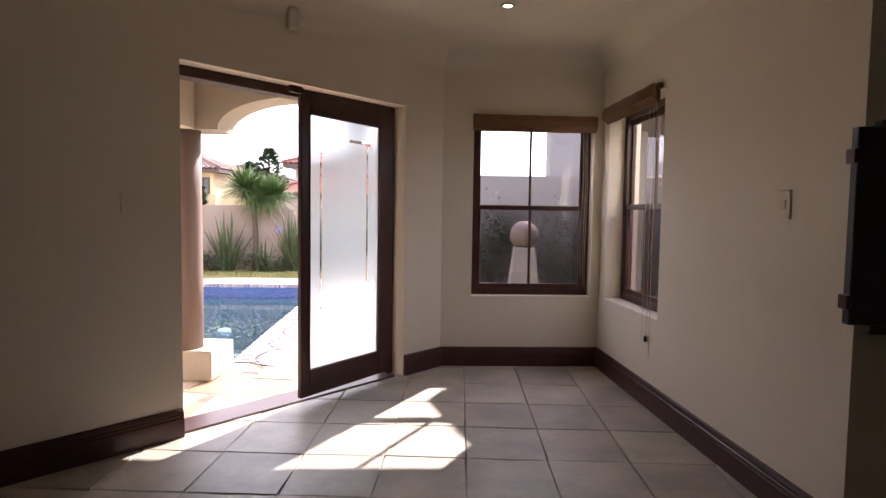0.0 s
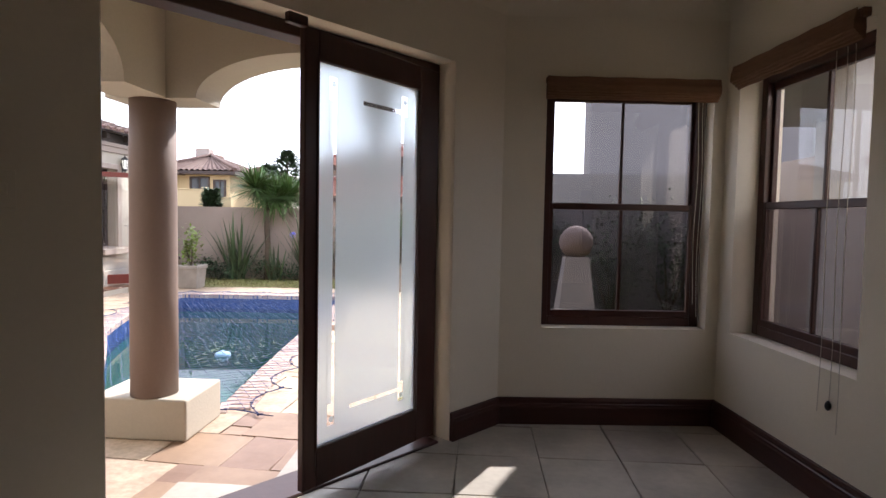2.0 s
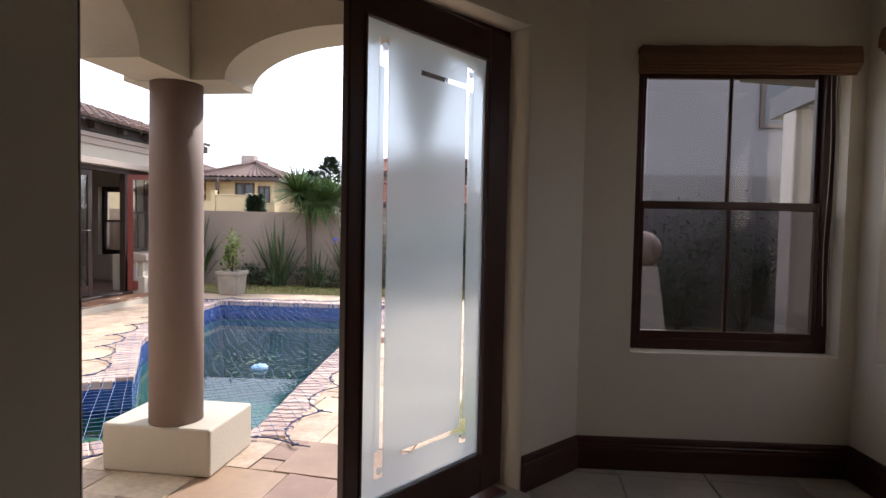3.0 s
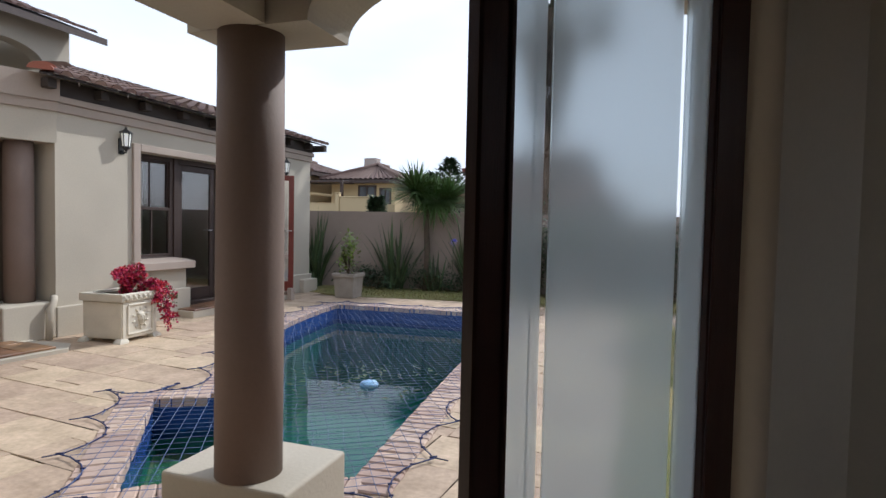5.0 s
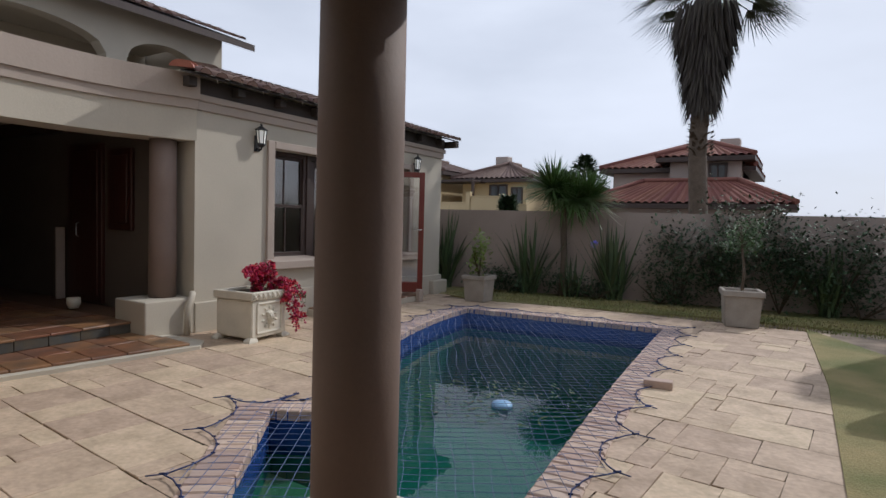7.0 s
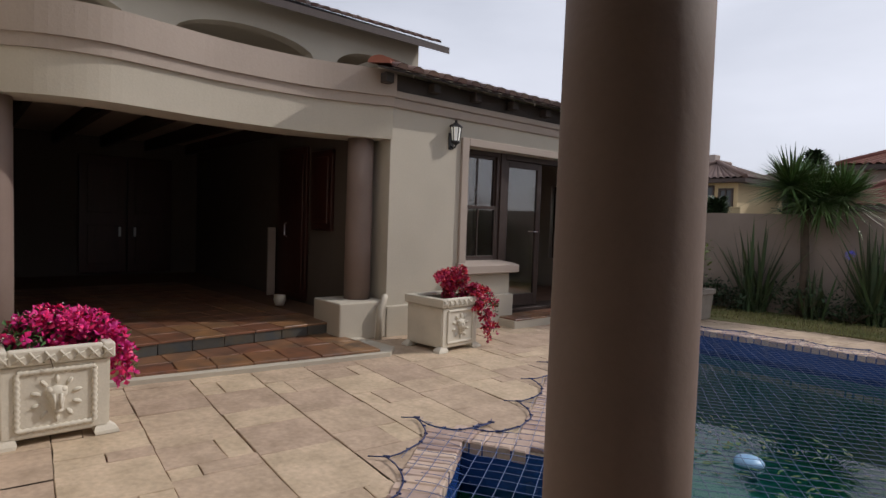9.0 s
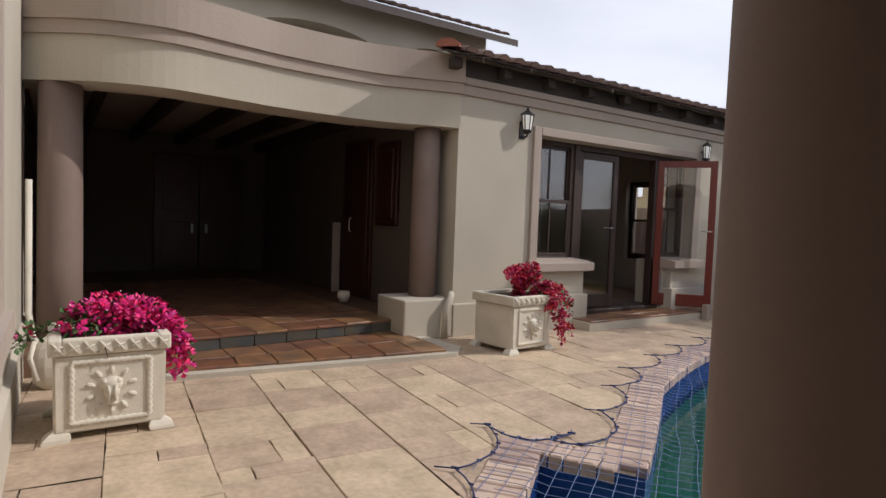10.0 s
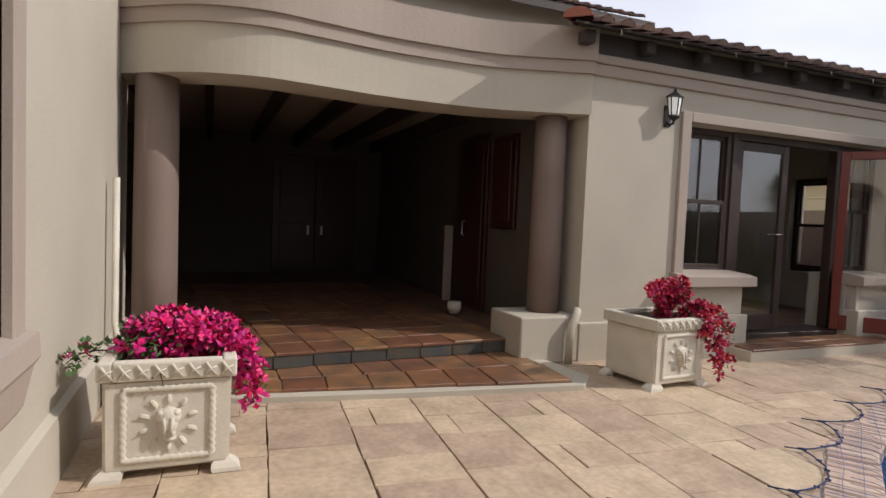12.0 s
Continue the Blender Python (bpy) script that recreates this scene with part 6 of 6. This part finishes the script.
def hip_roof(e, x0, y0, x1, y1, z, rise, mat, over=0.5):
    """Hip roof with rows of barrel tiles on its four slopes."""
    x0, y0, x1, y1 = x0 - over, y0 - over, x1 + over, y1 + over
    w = min(x1 - x0, y1 - y0) / 2
    if x1 - x0 >= y1 - y0:
        r0, r1 = Vector((x0 + w, (y0 + y1) / 2, z + rise)), Vector((x1 - w, (y0 + y1) / 2, z + rise))
    else:
        r0, r1 = Vector(((x0 + x1) / 2, y0 + w, z + rise)), Vector(((x0 + x1) / 2, y1 - w, z + rise))
    c = [Vector((x0, y0, z)), Vector((x1, y0, z)), Vector((x1, y1, z)), Vector((x0, y1, z))]
    if x1 - x0 >= y1 - y0:
        slopes = [(c[0], c[1], r1, r0), (c[1], c[2], r1, r1), (c[2], c[3], r0, r1), (c[3], c[0], r0, r0)]
    else:
        slopes = [(c[0], c[1], r0, r0), (c[1], c[2], r1, r0), (c[2], c[3], r1, r1), (c[3], c[0], r0, r1)]
    bm = bmesh.new()
    for a, b, d, f in slopes:
        n = max(4, int((b - a).length / 0.30))
        nrm = (b - a).cross(d - a).normalized()
        if nrm.z < 0:
            nrm = -nrm
        for i in range(n):
            row = []
            for k, hgt in ((0, 0.0), (0.25, 0.07), (0.6, 0.07), (0.85, 0.0), (1.0, 0.0)):
                t = (i + k) / n
                row.append((bm.verts.new(a.lerp(b, t) + nrm * hgt), bm.verts.new(f.lerp(d, t) + nrm * hgt * 0.5)))
            for p, q in zip(row, row[1:]):
                bm.faces.new((p[0], q[0], q[1], p[1]))
    part("roof", bm, mat, e, fix=False)
    bm = bmesh.new()
    vs = [bm.verts.new(v - Vector((0, 0, 0.02))) for v in c]
    lo = [bm.verts.new(v - Vector((0, 0, 0.20))) for v in c]
    for i in range(4):
        bm.faces.new((vs[i], vs[(i + 1) % 4], lo[(i + 1) % 4], lo[i]))
    bm.faces.new(lo)
    part("eave_board", bm, M_GREYWOOD, e)
    bm = bmesh.new()
    for a, b in ((c[0], r0), (c[1], r1 if x1 - x0 >= y1 - y0 else r0), (r0, r1)):
        if (b - a).length > 0.2:
            tube(bm, [a + Vector((0, 0, 0.06)), b + Vector((0, 0, 0.06))], 0.11, 6)
    part("ridge", bm, mat, e)


def house(name, blocks, label, mat, roofmat, windows):
    e = tagged(new(name), label, "house")
    for x0, y0, x1, y1, z1, rise in blocks:
        bm = bmesh.new()
        box(bm, x0, y0, -0.3, x1, y1, z1)
        part("wall", bm, mat, e)
        if rise:
            hip_roof(e, x0, y0, x1, y1, z1, rise, roofmat)
    for x0, x1, z0, z1, y in windows:
        bm = bmesh.new()
        for r in ((x0 - 0.1, z0 - 0.1, x1 + 0.1, z0), (x0 - 0.1, z1, x1 + 0.1, z1 + 0.1), (x0 - 0.1, z0, x0, z1), (x1, z0, x1 + 0.1, z1), ((x0 + x1) / 2 - 0.03, z0, (x0 + x1) / 2 + 0.03, z1)):
            box(bm, r[0], y - 0.06, r[1], r[2], y + 0.02, r[3])
        w = part("window", bm, M_GREYWOOD, e)
        bm = bmesh.new()
        box(bm, x0, y - 0.02, z0, x1, y + 0.01, z1)
        part("pane", bm, M_WINDARK, w)
    return e


h1 = house("yellow_house", [(-22.5, 31.8, -18.4, 38, 3.95, 0.9), (-17.4, 32.6, -13.5, 38, 3.55, 1.0)], "yellow plastered house with brown tiled roof beyond the wall", M_YELLOW, M_FARROOF, [(-15.6, -14.7, 2.55, 3.15, 32.6), (-14.3, -13.8, 2.1, 3.0, 32.6), (-19.4, -18.9, 2.4, 3.4, 31.8)])
for x0, x1, y0, z1 in ((-22.0, -15.6, 27.3, 2.45), (-15.6, -13.95, 27.0, 2.03), (-13.95, -13.75, 26.95, 2.50), (-13.75, -12.3, 27.0, 2.32), (-12.3, -12.15, 26.95, 2.40), (-12.15, -11.0, 27.0, 1.98)):
    bm = bmesh.new()
    bbox(bm, x0, y0, -0.3, x1, y0 + 0.2, z1, None, 0.02, 1)
    bbox(bm, x0, y0 - 0.03, z1 - 0.02, x1, y0 + 0.23, z1 + 0.03, None, 0.01, 1)
    part("garden_wall", bm, M_YELLOW, h1)
bm = bmesh.new()
bbox(bm, -18.3, 31.0, 3.30, -15.9, 32.5, 3.42, None, 0.01, 1)
for x in (-18.2, -16.0):
    bbox(bm, x, 31.05, -0.3, x + 0.14, 31.2, 3.30, None, 0.01, 1)
part("veranda", bm, M_GREYWOOD, h1, "dark timber veranda")
for x0, y0, z0, z1 in ((-20.9, 34.0, 4.3, 5.2), (-16.4, 34.6, 4.3, 5.0)):
    bm = bmesh.new()
    bbox(bm, x0, y0, z0, x0 + 0.8, y0 + 0.6, z1, None, 0.03, 1)
    part("chimney", bm, M_HOUSE, h1)
house("grey_house", [(-17.5, 40, -13.0, 46, 3.65, 0.9)], "grey plastered house with brown tiled roof far beyond the wall", M_HOUSE, M_FARROOF, [(-15.4, -14.7, 2.6, 3.3, 40.0)])
h3 = house("pink_house", [(-8.5, 31.0, -3.2, 36.5, 3.75, 1.25), (-8.3, 28.0, -1.7, 31.0, 2.10, 0.95), (-5.9, 30.2, -3.2, 34, 4.1, 0.75)], "pinkish plastered two-storey house with red tiled roofs", M_HOUSE, M_REDROOF, [(-4.3, -3.8, 3.15, 3.75, 30.2)])
bm = bmesh.new()
bbox(bm, -4.3, 32.5, 4.0, -3.5, 33.2, 5.15, None, 0.03, 1)
part("chimney", bm, M_HOUSE, h3)
house("neighbour_house", [(2.5, 16.5, 13.0, 17.3, 6.2, 0)], "tall grey plastered neighbouring house beyond the garden wall", M_GREYHOUSE, M_FARROOF, [(5.0, 6.2, 3.6, 4.8, 16.5)])

# ---- garden beside the window ----
g2, MG2, _ = garden_wall("wall_boundary_near", (4.2, 11.2), (0.45, 11.2), 1.95, "grey plastered garden wall seen from the window", M_GREYHOUSE)
bm = bmesh.new()
prism(bm, [(-0.75, 6.3), (4.2, 6.3), (4.2, 11.1), (0.2, 11.1), (-0.9, 13.2), (-0.75, 10)], ZP - 0.03, ZP + 0.01)
thing("lawn_side", bm, M_GRASS, "green lawn beside the house", "lawn", "structure")
ball = empty("garden_ball", "stone ball on a tapered white plaster pedestal outside the window", "ornament", (1.10, 9.75, ZP))
bm = bmesh.new()
rows = []
for z, w in ((0, 0.26), (0.02, 0.255), (0.90, 0.15), (0.92, 0.145)):
    rows.append([bm.verts.new((x * w, y * w, z)) for x, y in ((-1, -1), (1, -1), (1, 1), (-1, 1))])
for a, b in zip(rows, rows[1:]):
    for q in range(4):
        bm.faces.new((a[q], a[(q + 1) % 4], b[(q + 1) % 4], b[q]))
bm.faces.new(rows[0][::-1])
bm.faces.new(rows[-1])
part("pedestal", bm, M_POST, ball)
bm = bmesh.new()
bmesh.ops.create_uvsphere(bm, u_segments=36, v_segments=24, radius=0.215, matrix=Matrix.Translation((0, 0, 1.105)))
for f in bm.faces:
    f.smooth = True
part("sphere", bm, M_BALL, ball, "weathered stone ball")
shrub(64, (1.75, 10.6, ZP), 0.55, 0.3, 0.95, 1500, "dark shrub behind the stone ball", M_DARKLEAF, 0.06)
shrub(65, (0.75, 10.75, ZP), 0.55, 0.25, 0.9, 1500, "dark shrub behind the stone ball", M_DARKLEAF, 0.06)
shrub(66, (2.6, 10.7, ZP), 0.6, 0.3, 0.95, 1500, "dark shrub beside the white post", M_DARKLEAF, 0.06)

# unseen slab added to block sun from the windows, set on posts
sun_block = tagged(new("carport"), "unseen flat slab added to block sun, on white posts beside the house", "carport")
bm = bmesh.new()
prism(bm, [(1.40, 7.75), (1.66, 7.05), (1.98, 6.3), (6.5, 6.05), (6.5, 9.8), (2.46, 9.8), (2.42, 8.3), (1.5, 8.0)], 2.48, 2.72)
part("sun_block_slab", bm, M_GREYHOUSE, sun_block)
for x, y in ((2.60, 9.30), (4.0, 9.30), (2.60, 6.6)):
    bm = bmesh.new()
    bbox(bm, x - 0.14, y - 0.14, -0.3, x + 0.14, y + 0.14, 2.48, None, 0.01, 1)
    part("post", bm, M_POST, sun_block)

# dim furnishings at the back of the covered terrace
bm = bmesh.new()
bbox(bm, -9.06, 7.84, 0.03, -9.03, 7.95, 0.95, None, 0.006, 1)
thing("narrow_panel", bm, M_TRIM, "tall narrow grey panel leaning by the inner wall", "panel")
for x0, x1, z0, z1, nm in ((-8.05, -7.55, 0.95, 1.90, "picture_frame"), (-8.98, -8.18, 0.045, 1.98, "inner_door")):
    bm = bmesh.new()
    bbox(bm, x0, 7.955, z0, x1, 7.998, z1, None, 0.006, 1)
    bbox(bm, x0 + 0.08, 7.94, z0 + 0.08, x1 - 0.08, 7.957, z1 - 0.08, None, 0.006, 1)
    thing(nm, bm, M_WOOD, "dark wooden " + nm.replace("_", " ") + " on the shaded inner wall", nm.split("_")[1])
bm = bmesh.new()
lathe(bm, -8.1, 7.6, [(0.05, 0.035), (0.075, 0.10), (0.07, 0.16), (0.06, 0.16)], 20)
thing("small_pot", bm, M_CAST, "small white pot on the covered terrace floor", "pot")
back_door = tagged(new("back_door"), "dark wooden double door in the back wall with pale handles", "door")
for y0 in (6.15, 6.86):
    bm = bmesh.new()
    bbox(bm, -12.59, y0, 0.045, -12.54, y0 + 0.70, 2.0, None, 0.008, 1)
    for z0, z1 in ((0.2, 0.85), (1.05, 1.85)):
        bbox(bm, -12.545, y0 + 0.12, z0, -12.53, y0 + 0.58, z1, None, 0.006, 1)
    part("leaf", bm, M_WOOD, back_door)
for y in (6.74, 6.97):
    bm = bmesh.new()
    bbox(bm, -12.54, y - 0.02, 0.66, -12.51, y + 0.02, 0.82, None, 0.006, 1)
    part("handle", bm, M_STEEL, back_door, "pale metal handle")
bm = bmesh.new()
tube(bm, [(-8.66, 7.93, 1.02), (-8.66, 7.90, 1.0), (-8.66, 7.90, 0.86), (-8.66, 7.93, 0.84)], 0.008, 6)
thing("door_pull", bm, M_STEEL, "curved steel pull handle on the dark inner door", "handle")

# grass blades on the strip nearest the terrace
bm = bmesh.new()
rnd = random.Random(31)
for i in range(7000):
    x = rnd.uniform(-6.5, 0.5)
    y = rnd.uniform(12.95, 14.2)
    p = Vector((x, y, ZP))
    a = rnd.random() * 6.28
    h = rnd.uniform(0.02, 0.06)
    s = Vector((math.cos(a), math.sin(a), 0)) * 0.006
    vs = [bm.verts.new(p - s), bm.verts.new(p + s), bm.verts.new(p + Vector((rnd.uniform(-0.02, 0.02), rnd.uniform(-0.02, 0.02), h)))]
    bm.faces.new(vs)
thing("grass", bm, make_mat("grass_blade", (0.15, 0.17, 0.05), 0.8, mottle=0.25, mottle_scale=1.5, bump=0, island=0.4, color2=(0.30, 0.24, 0.10)), "short dry grass blades", "grass", "stuff", fix=False)

# ---- pieces: floor tiles, pavers, coping bricks, step tiles ----
TILE_MESH = {}


def piece_mesh(w, d, h, seed, mat, tag, bev=0.006, wob=0.004):
    """A slab with rounded, slightly uneven edges, shared by alike pieces; top at z = 0."""
    key = (round(w, 3), round(d, 3), round(h, 3), seed, tag)
    if key not in TILE_MESH:
        rnd = random.Random(seed * 7 + 1)
        bm = bmesh.new()
        x, y = w / 2, d / 2
        rim = [(-x, -y), (0, -y), (x, -y), (x, 0), (x, y), (0, y), (-x, y), (-x, 0)]
        rim = [(a + rnd.uniform(-wob, wob) * 0.6, b + rnd.uniform(-wob, wob) * 0.6) for a, b in rim]
        lo = [bm.verts.new((a, b, -h)) for a, b in rim]
        mid = [bm.verts.new((a, b, -bev)) for a, b in rim]
        top = [bm.verts.new((a * (1 - bev / x), b * (1 - bev / y), rnd.uniform(-wob, wob) * 0.35)) for a, b in rim]
        for r0, r1 in ((lo, mid), (mid, top)):
            for i in range(8):
                bm.faces.new((r0[i], r0[(i + 1) % 8], r1[(i + 1) % 8], r1[i]))
        bm.faces.new(top)
        TILE_MESH[key] = mesh_of(tag, bm, mat)
    return TILE_MESH[key]


rnd = random.Random(77)


def lay(tag, me, parent, x, y, z, rz=0.0):
    ob = new(tag, me)
    ob.matrix_world = pose(x, y, z, 0, 0, rz)
    ob.parent = parent
    return ob


TX, TY = 0.425, 0.447
ROOM = [Vector(p) for p in ((1.57, 2.97), (1.29, 5.75), (-0.04, 5.64), (-0.45, 5.42), (-1.50, 4.06), (-3.2, 2.0), (-3.2, -1.95), (3.85, -1.95), (3.85, 2.97))]
for i in range(-10, 12):
    for j in range(-6, 15):
        x, y = -0.4775 + i * TX, 4.0035 + (j - 8) * TY
        if y < 0.6 or x > 2.6:
            continue
        corners = [(x + a * TX * 0.5, y + b * TY * 0.5) for a in (-1, 1) for b in (-1, 1)]
        if any(inside(c, ROOM) for c in corners):
            lay("tile", piece_mesh(TX - 0.004, TY - 0.004, 0.012, rnd.randrange(9), M_TILE, "tile", 0.004, 0.006), floor_ob, x, y, rnd.uniform(-0.001, 0.001), rnd.choice((0, 180)))


# random ashlar of the terrace
terrace = tagged(new("pavement"), "sandstone paved terrace round the pool", "pavement", kind="structure")
KEEP_OUT = offset_loop(POOL, 0.10)


def region_ok(x, y):
    if y < 4.56 and x < -2.35:
        return False
    if x < -7.3 or y > 13.0 or x > -0.65 or y < 3.2:
        return False
    if x < -6.62 and y > 7.9:
        return False
    if x > -6.2 and y > 12.75 + (x + 5.3) * 0.21:
        return False
    return True


PAVE_ROT = -4.57
PU = Vector((math.cos(radians(PAVE_ROT)), math.sin(radians(PAVE_ROT))))
PV = Vector((-PU.y, PU.x))
COURSE, SUB = 0.443, 0.443 / 3
rest = bmesh.new()
slabs = []
for k in range(-7, 20):
    v0 = 5.016 + k * COURSE
    u = -8.4 + rnd.random() * 0.3
    while u < 0.2:
        length = SUB * rnd.choice((1, 1, 2, 2, 3, 3, 3, 4))
        cut = 0
        if length < 1.5 * SUB:
            cut = rnd.choice((0, 1, 2, 1.5))
        elif length < 2.5 * SUB:
            cut = rnd.choice((0, 0, 0, 1, 2))
        if cut:
            slabs += [(u, v0, u + length, v0 + cut * SUB), (u, v0 + cut * SUB, u + length, v0 + COURSE)]
        else:
            slabs.append((u, v0, u + length, v0 + COURSE))
        u += length


def plan_point(u, v):
    return PU * u + PV * v


for u0, v0, u1, v1 in slabs:
    test = [tuple(plan_point(u0 + (u1 - u0) * a / 4, v0 + (v1 - v0) * b / 4)) for a in range(5) for b in range(5)]
    ins = [inside(p, KEEP_OUT) for p in test]
    ok = [region_ok(*p) for p in test]
    if all(ins) or not any(ok):
        continue
    g = 0.003
    c = plan_point((u0 + u1) / 2, (v0 + v1) / 2)
    if any(ins) or not all(ok):
        # cut pieces at the pool's edge and the walls
        n_a, n_b = max(3, int((u1 - u0) / 0.03)), max(3, int((v1 - v0) / 0.03))
        for a in range(n_a):
            for b in range(n_b):
                p = plan_point(u0 + (u1 - u0) * (a + 0.5) / n_a, v0 + (v1 - v0) * (b + 0.5) / n_b)
                if inside(tuple(p), KEEP_OUT) or not region_ok(*p):
                    continue
                ua, ub = u0 + (u1 - u0) * a / n_a + (g if a == 0 else 0), u0 + (u1 - u0) * (a + 1) / n_a - (g if a == n_a - 1 else 0)
                va, vb = v0 + (v1 - v0) * b / n_b + (g if b == 0 else 0), v0 + (v1 - v0) * (b + 1) / n_b - (g if b == n_b - 1 else 0)
                rest.faces.new([rest.verts.new((*plan_point(*q), ZP - 0.001)) for q in ((ua, va), (ub, va), (ub, vb), (ua, vb))])
        continue
    mat, tag = (M_PORCH, "porch_tile") if c.x > -2.0 and c.y < 6.2 else (M_STONE, "paver")
    lay("paver", piece_mesh(u1 - u0 - rnd.choice((0.003, 0.004, 0.007)), v1 - v0 - rnd.choice((0.003, 0.004, 0.008)), 0.03, rnd.randrange(5), mat, tag, 0.003, 0.007), terrace, c.x, c.y, ZP + rnd.uniform(-0.003, 0.003), PAVE_ROT + rnd.uniform(-0.4, 0.4))
bmesh.ops.remove_doubles(rest, verts=rest.verts, dist=0.0005)
cutp = part("cut_pavers", rest, M_STONE, terrace)
cutp["kind"] = "stuff"

# coping bricks round the pool
run = 0.0
COPE_MID = offset_loop(POOL, 0.115)
lens = [(COPE_MID[(i + 1) % len(COPE_MID)] - COPE_MID[i]).length for i in range(len(COPE_MID))]
total = sum(lens)
n_b = int(total / 0.083)
for q in range(n_b):
    s = total * q / n_b
    i = 0
    while s > lens[i]:
        s -= lens[i]
        i += 1
    a, b = COPE_MID[i], COPE_MID[(i + 1) % len(COPE_MID)]
    p = a.lerp(b, s / lens[i])
    ang = math.degrees(math.atan2((b - a).y, (b - a).x))
    lay("coping_brick", piece_mesh(total / n_b - 0.008, 0.235, 0.07, q % 7, M_COPING, "coping_brick", 0.008, 0.006), pool, p.x, p.y, ZP + 0.012 + rnd.uniform(-0.002, 0.003), ang)

# tiles of the lounge steps
def step_front(y):
    return -6.30 + (y - 4.75) * (0.38 / 2.95)


def floor_edge(y):
    return -6.70 - (y - 5.7) * 0.09


low_step = bmesh.new()
prism(low_step, [(-6.25, 4.75), (-6.12, 5.5), (-5.99, 6.45), (-5.86, 7.66), (-6.05, 7.84), (-6.55, 7.80), (-7.0, 7.5), (-6.70, 4.75)], ZP - 0.05, ZP + 0.035)
low = thing("lounge_step", low_step, M_PLASTER, "low step with brown slate tiles before the covered terrace", "step")
TL = 0.285
for k in range(10):
    y = 4.92 + k * TL
    depth = (step_front(y) - floor_edge(y)) / 2
    if y > 7.5:
        depth = 0.27
    for row in range(2):
        x = step_front(y) - depth * (row + 0.5)
        lay("tile", piece_mesh(TL - 0.006, depth - 0.006, 0.02, rnd.randrange(6), M_TERRA, "step_tile", 0.005, 0.007), low, x, y, ZP + 0.057 + rnd.uniform(-0.001, 0.002), 84 if row == 0 else 90)
# riser and floor tiles of the raised lounge floor
for k in range(10):
    y = 4.90 + k * TL
    ob = lay("riser_tile", piece_mesh(TL - 0.006, 0.105, 0.012, rnd.randrange(4), M_RISER, "riser_tile", 0.003, 0.003), lounge_floor, floor_edge(y), y, -0.040, 95)
    ob.matrix_world = Matrix.Translation((floor_edge(y) + 0.014, y, -0.028)) @ Matrix.Rotation(radians(95.1), 4, "Z") @ Matrix.Rotation(radians(90), 4, "X")
    for row in range(13):
        xx = floor_edge(y) - 0.135 - row * 0.32
        lay("tile", piece_mesh(TL - 0.006, 0.312, 0.02, rnd.randrange(6), M_TERRA, "lounge_tile", 0.005, 0.006), lounge_floor, xx, y - row * 0.028, 0.032 + rnd.uniform(-0.001, 0.002), 95.1)
# tiles of the garden step
for k in range(8):
    for row in range(2):
        lay("tile", piece_mesh(0.285, 0.198, 0.02, rnd.randrange(6), M_TERRA, "garden_step_tile", 0.005, 0.005), step_g, XW + 0.115 + row * 0.205, 9.86 + k * 0.293, -0.030, 90)
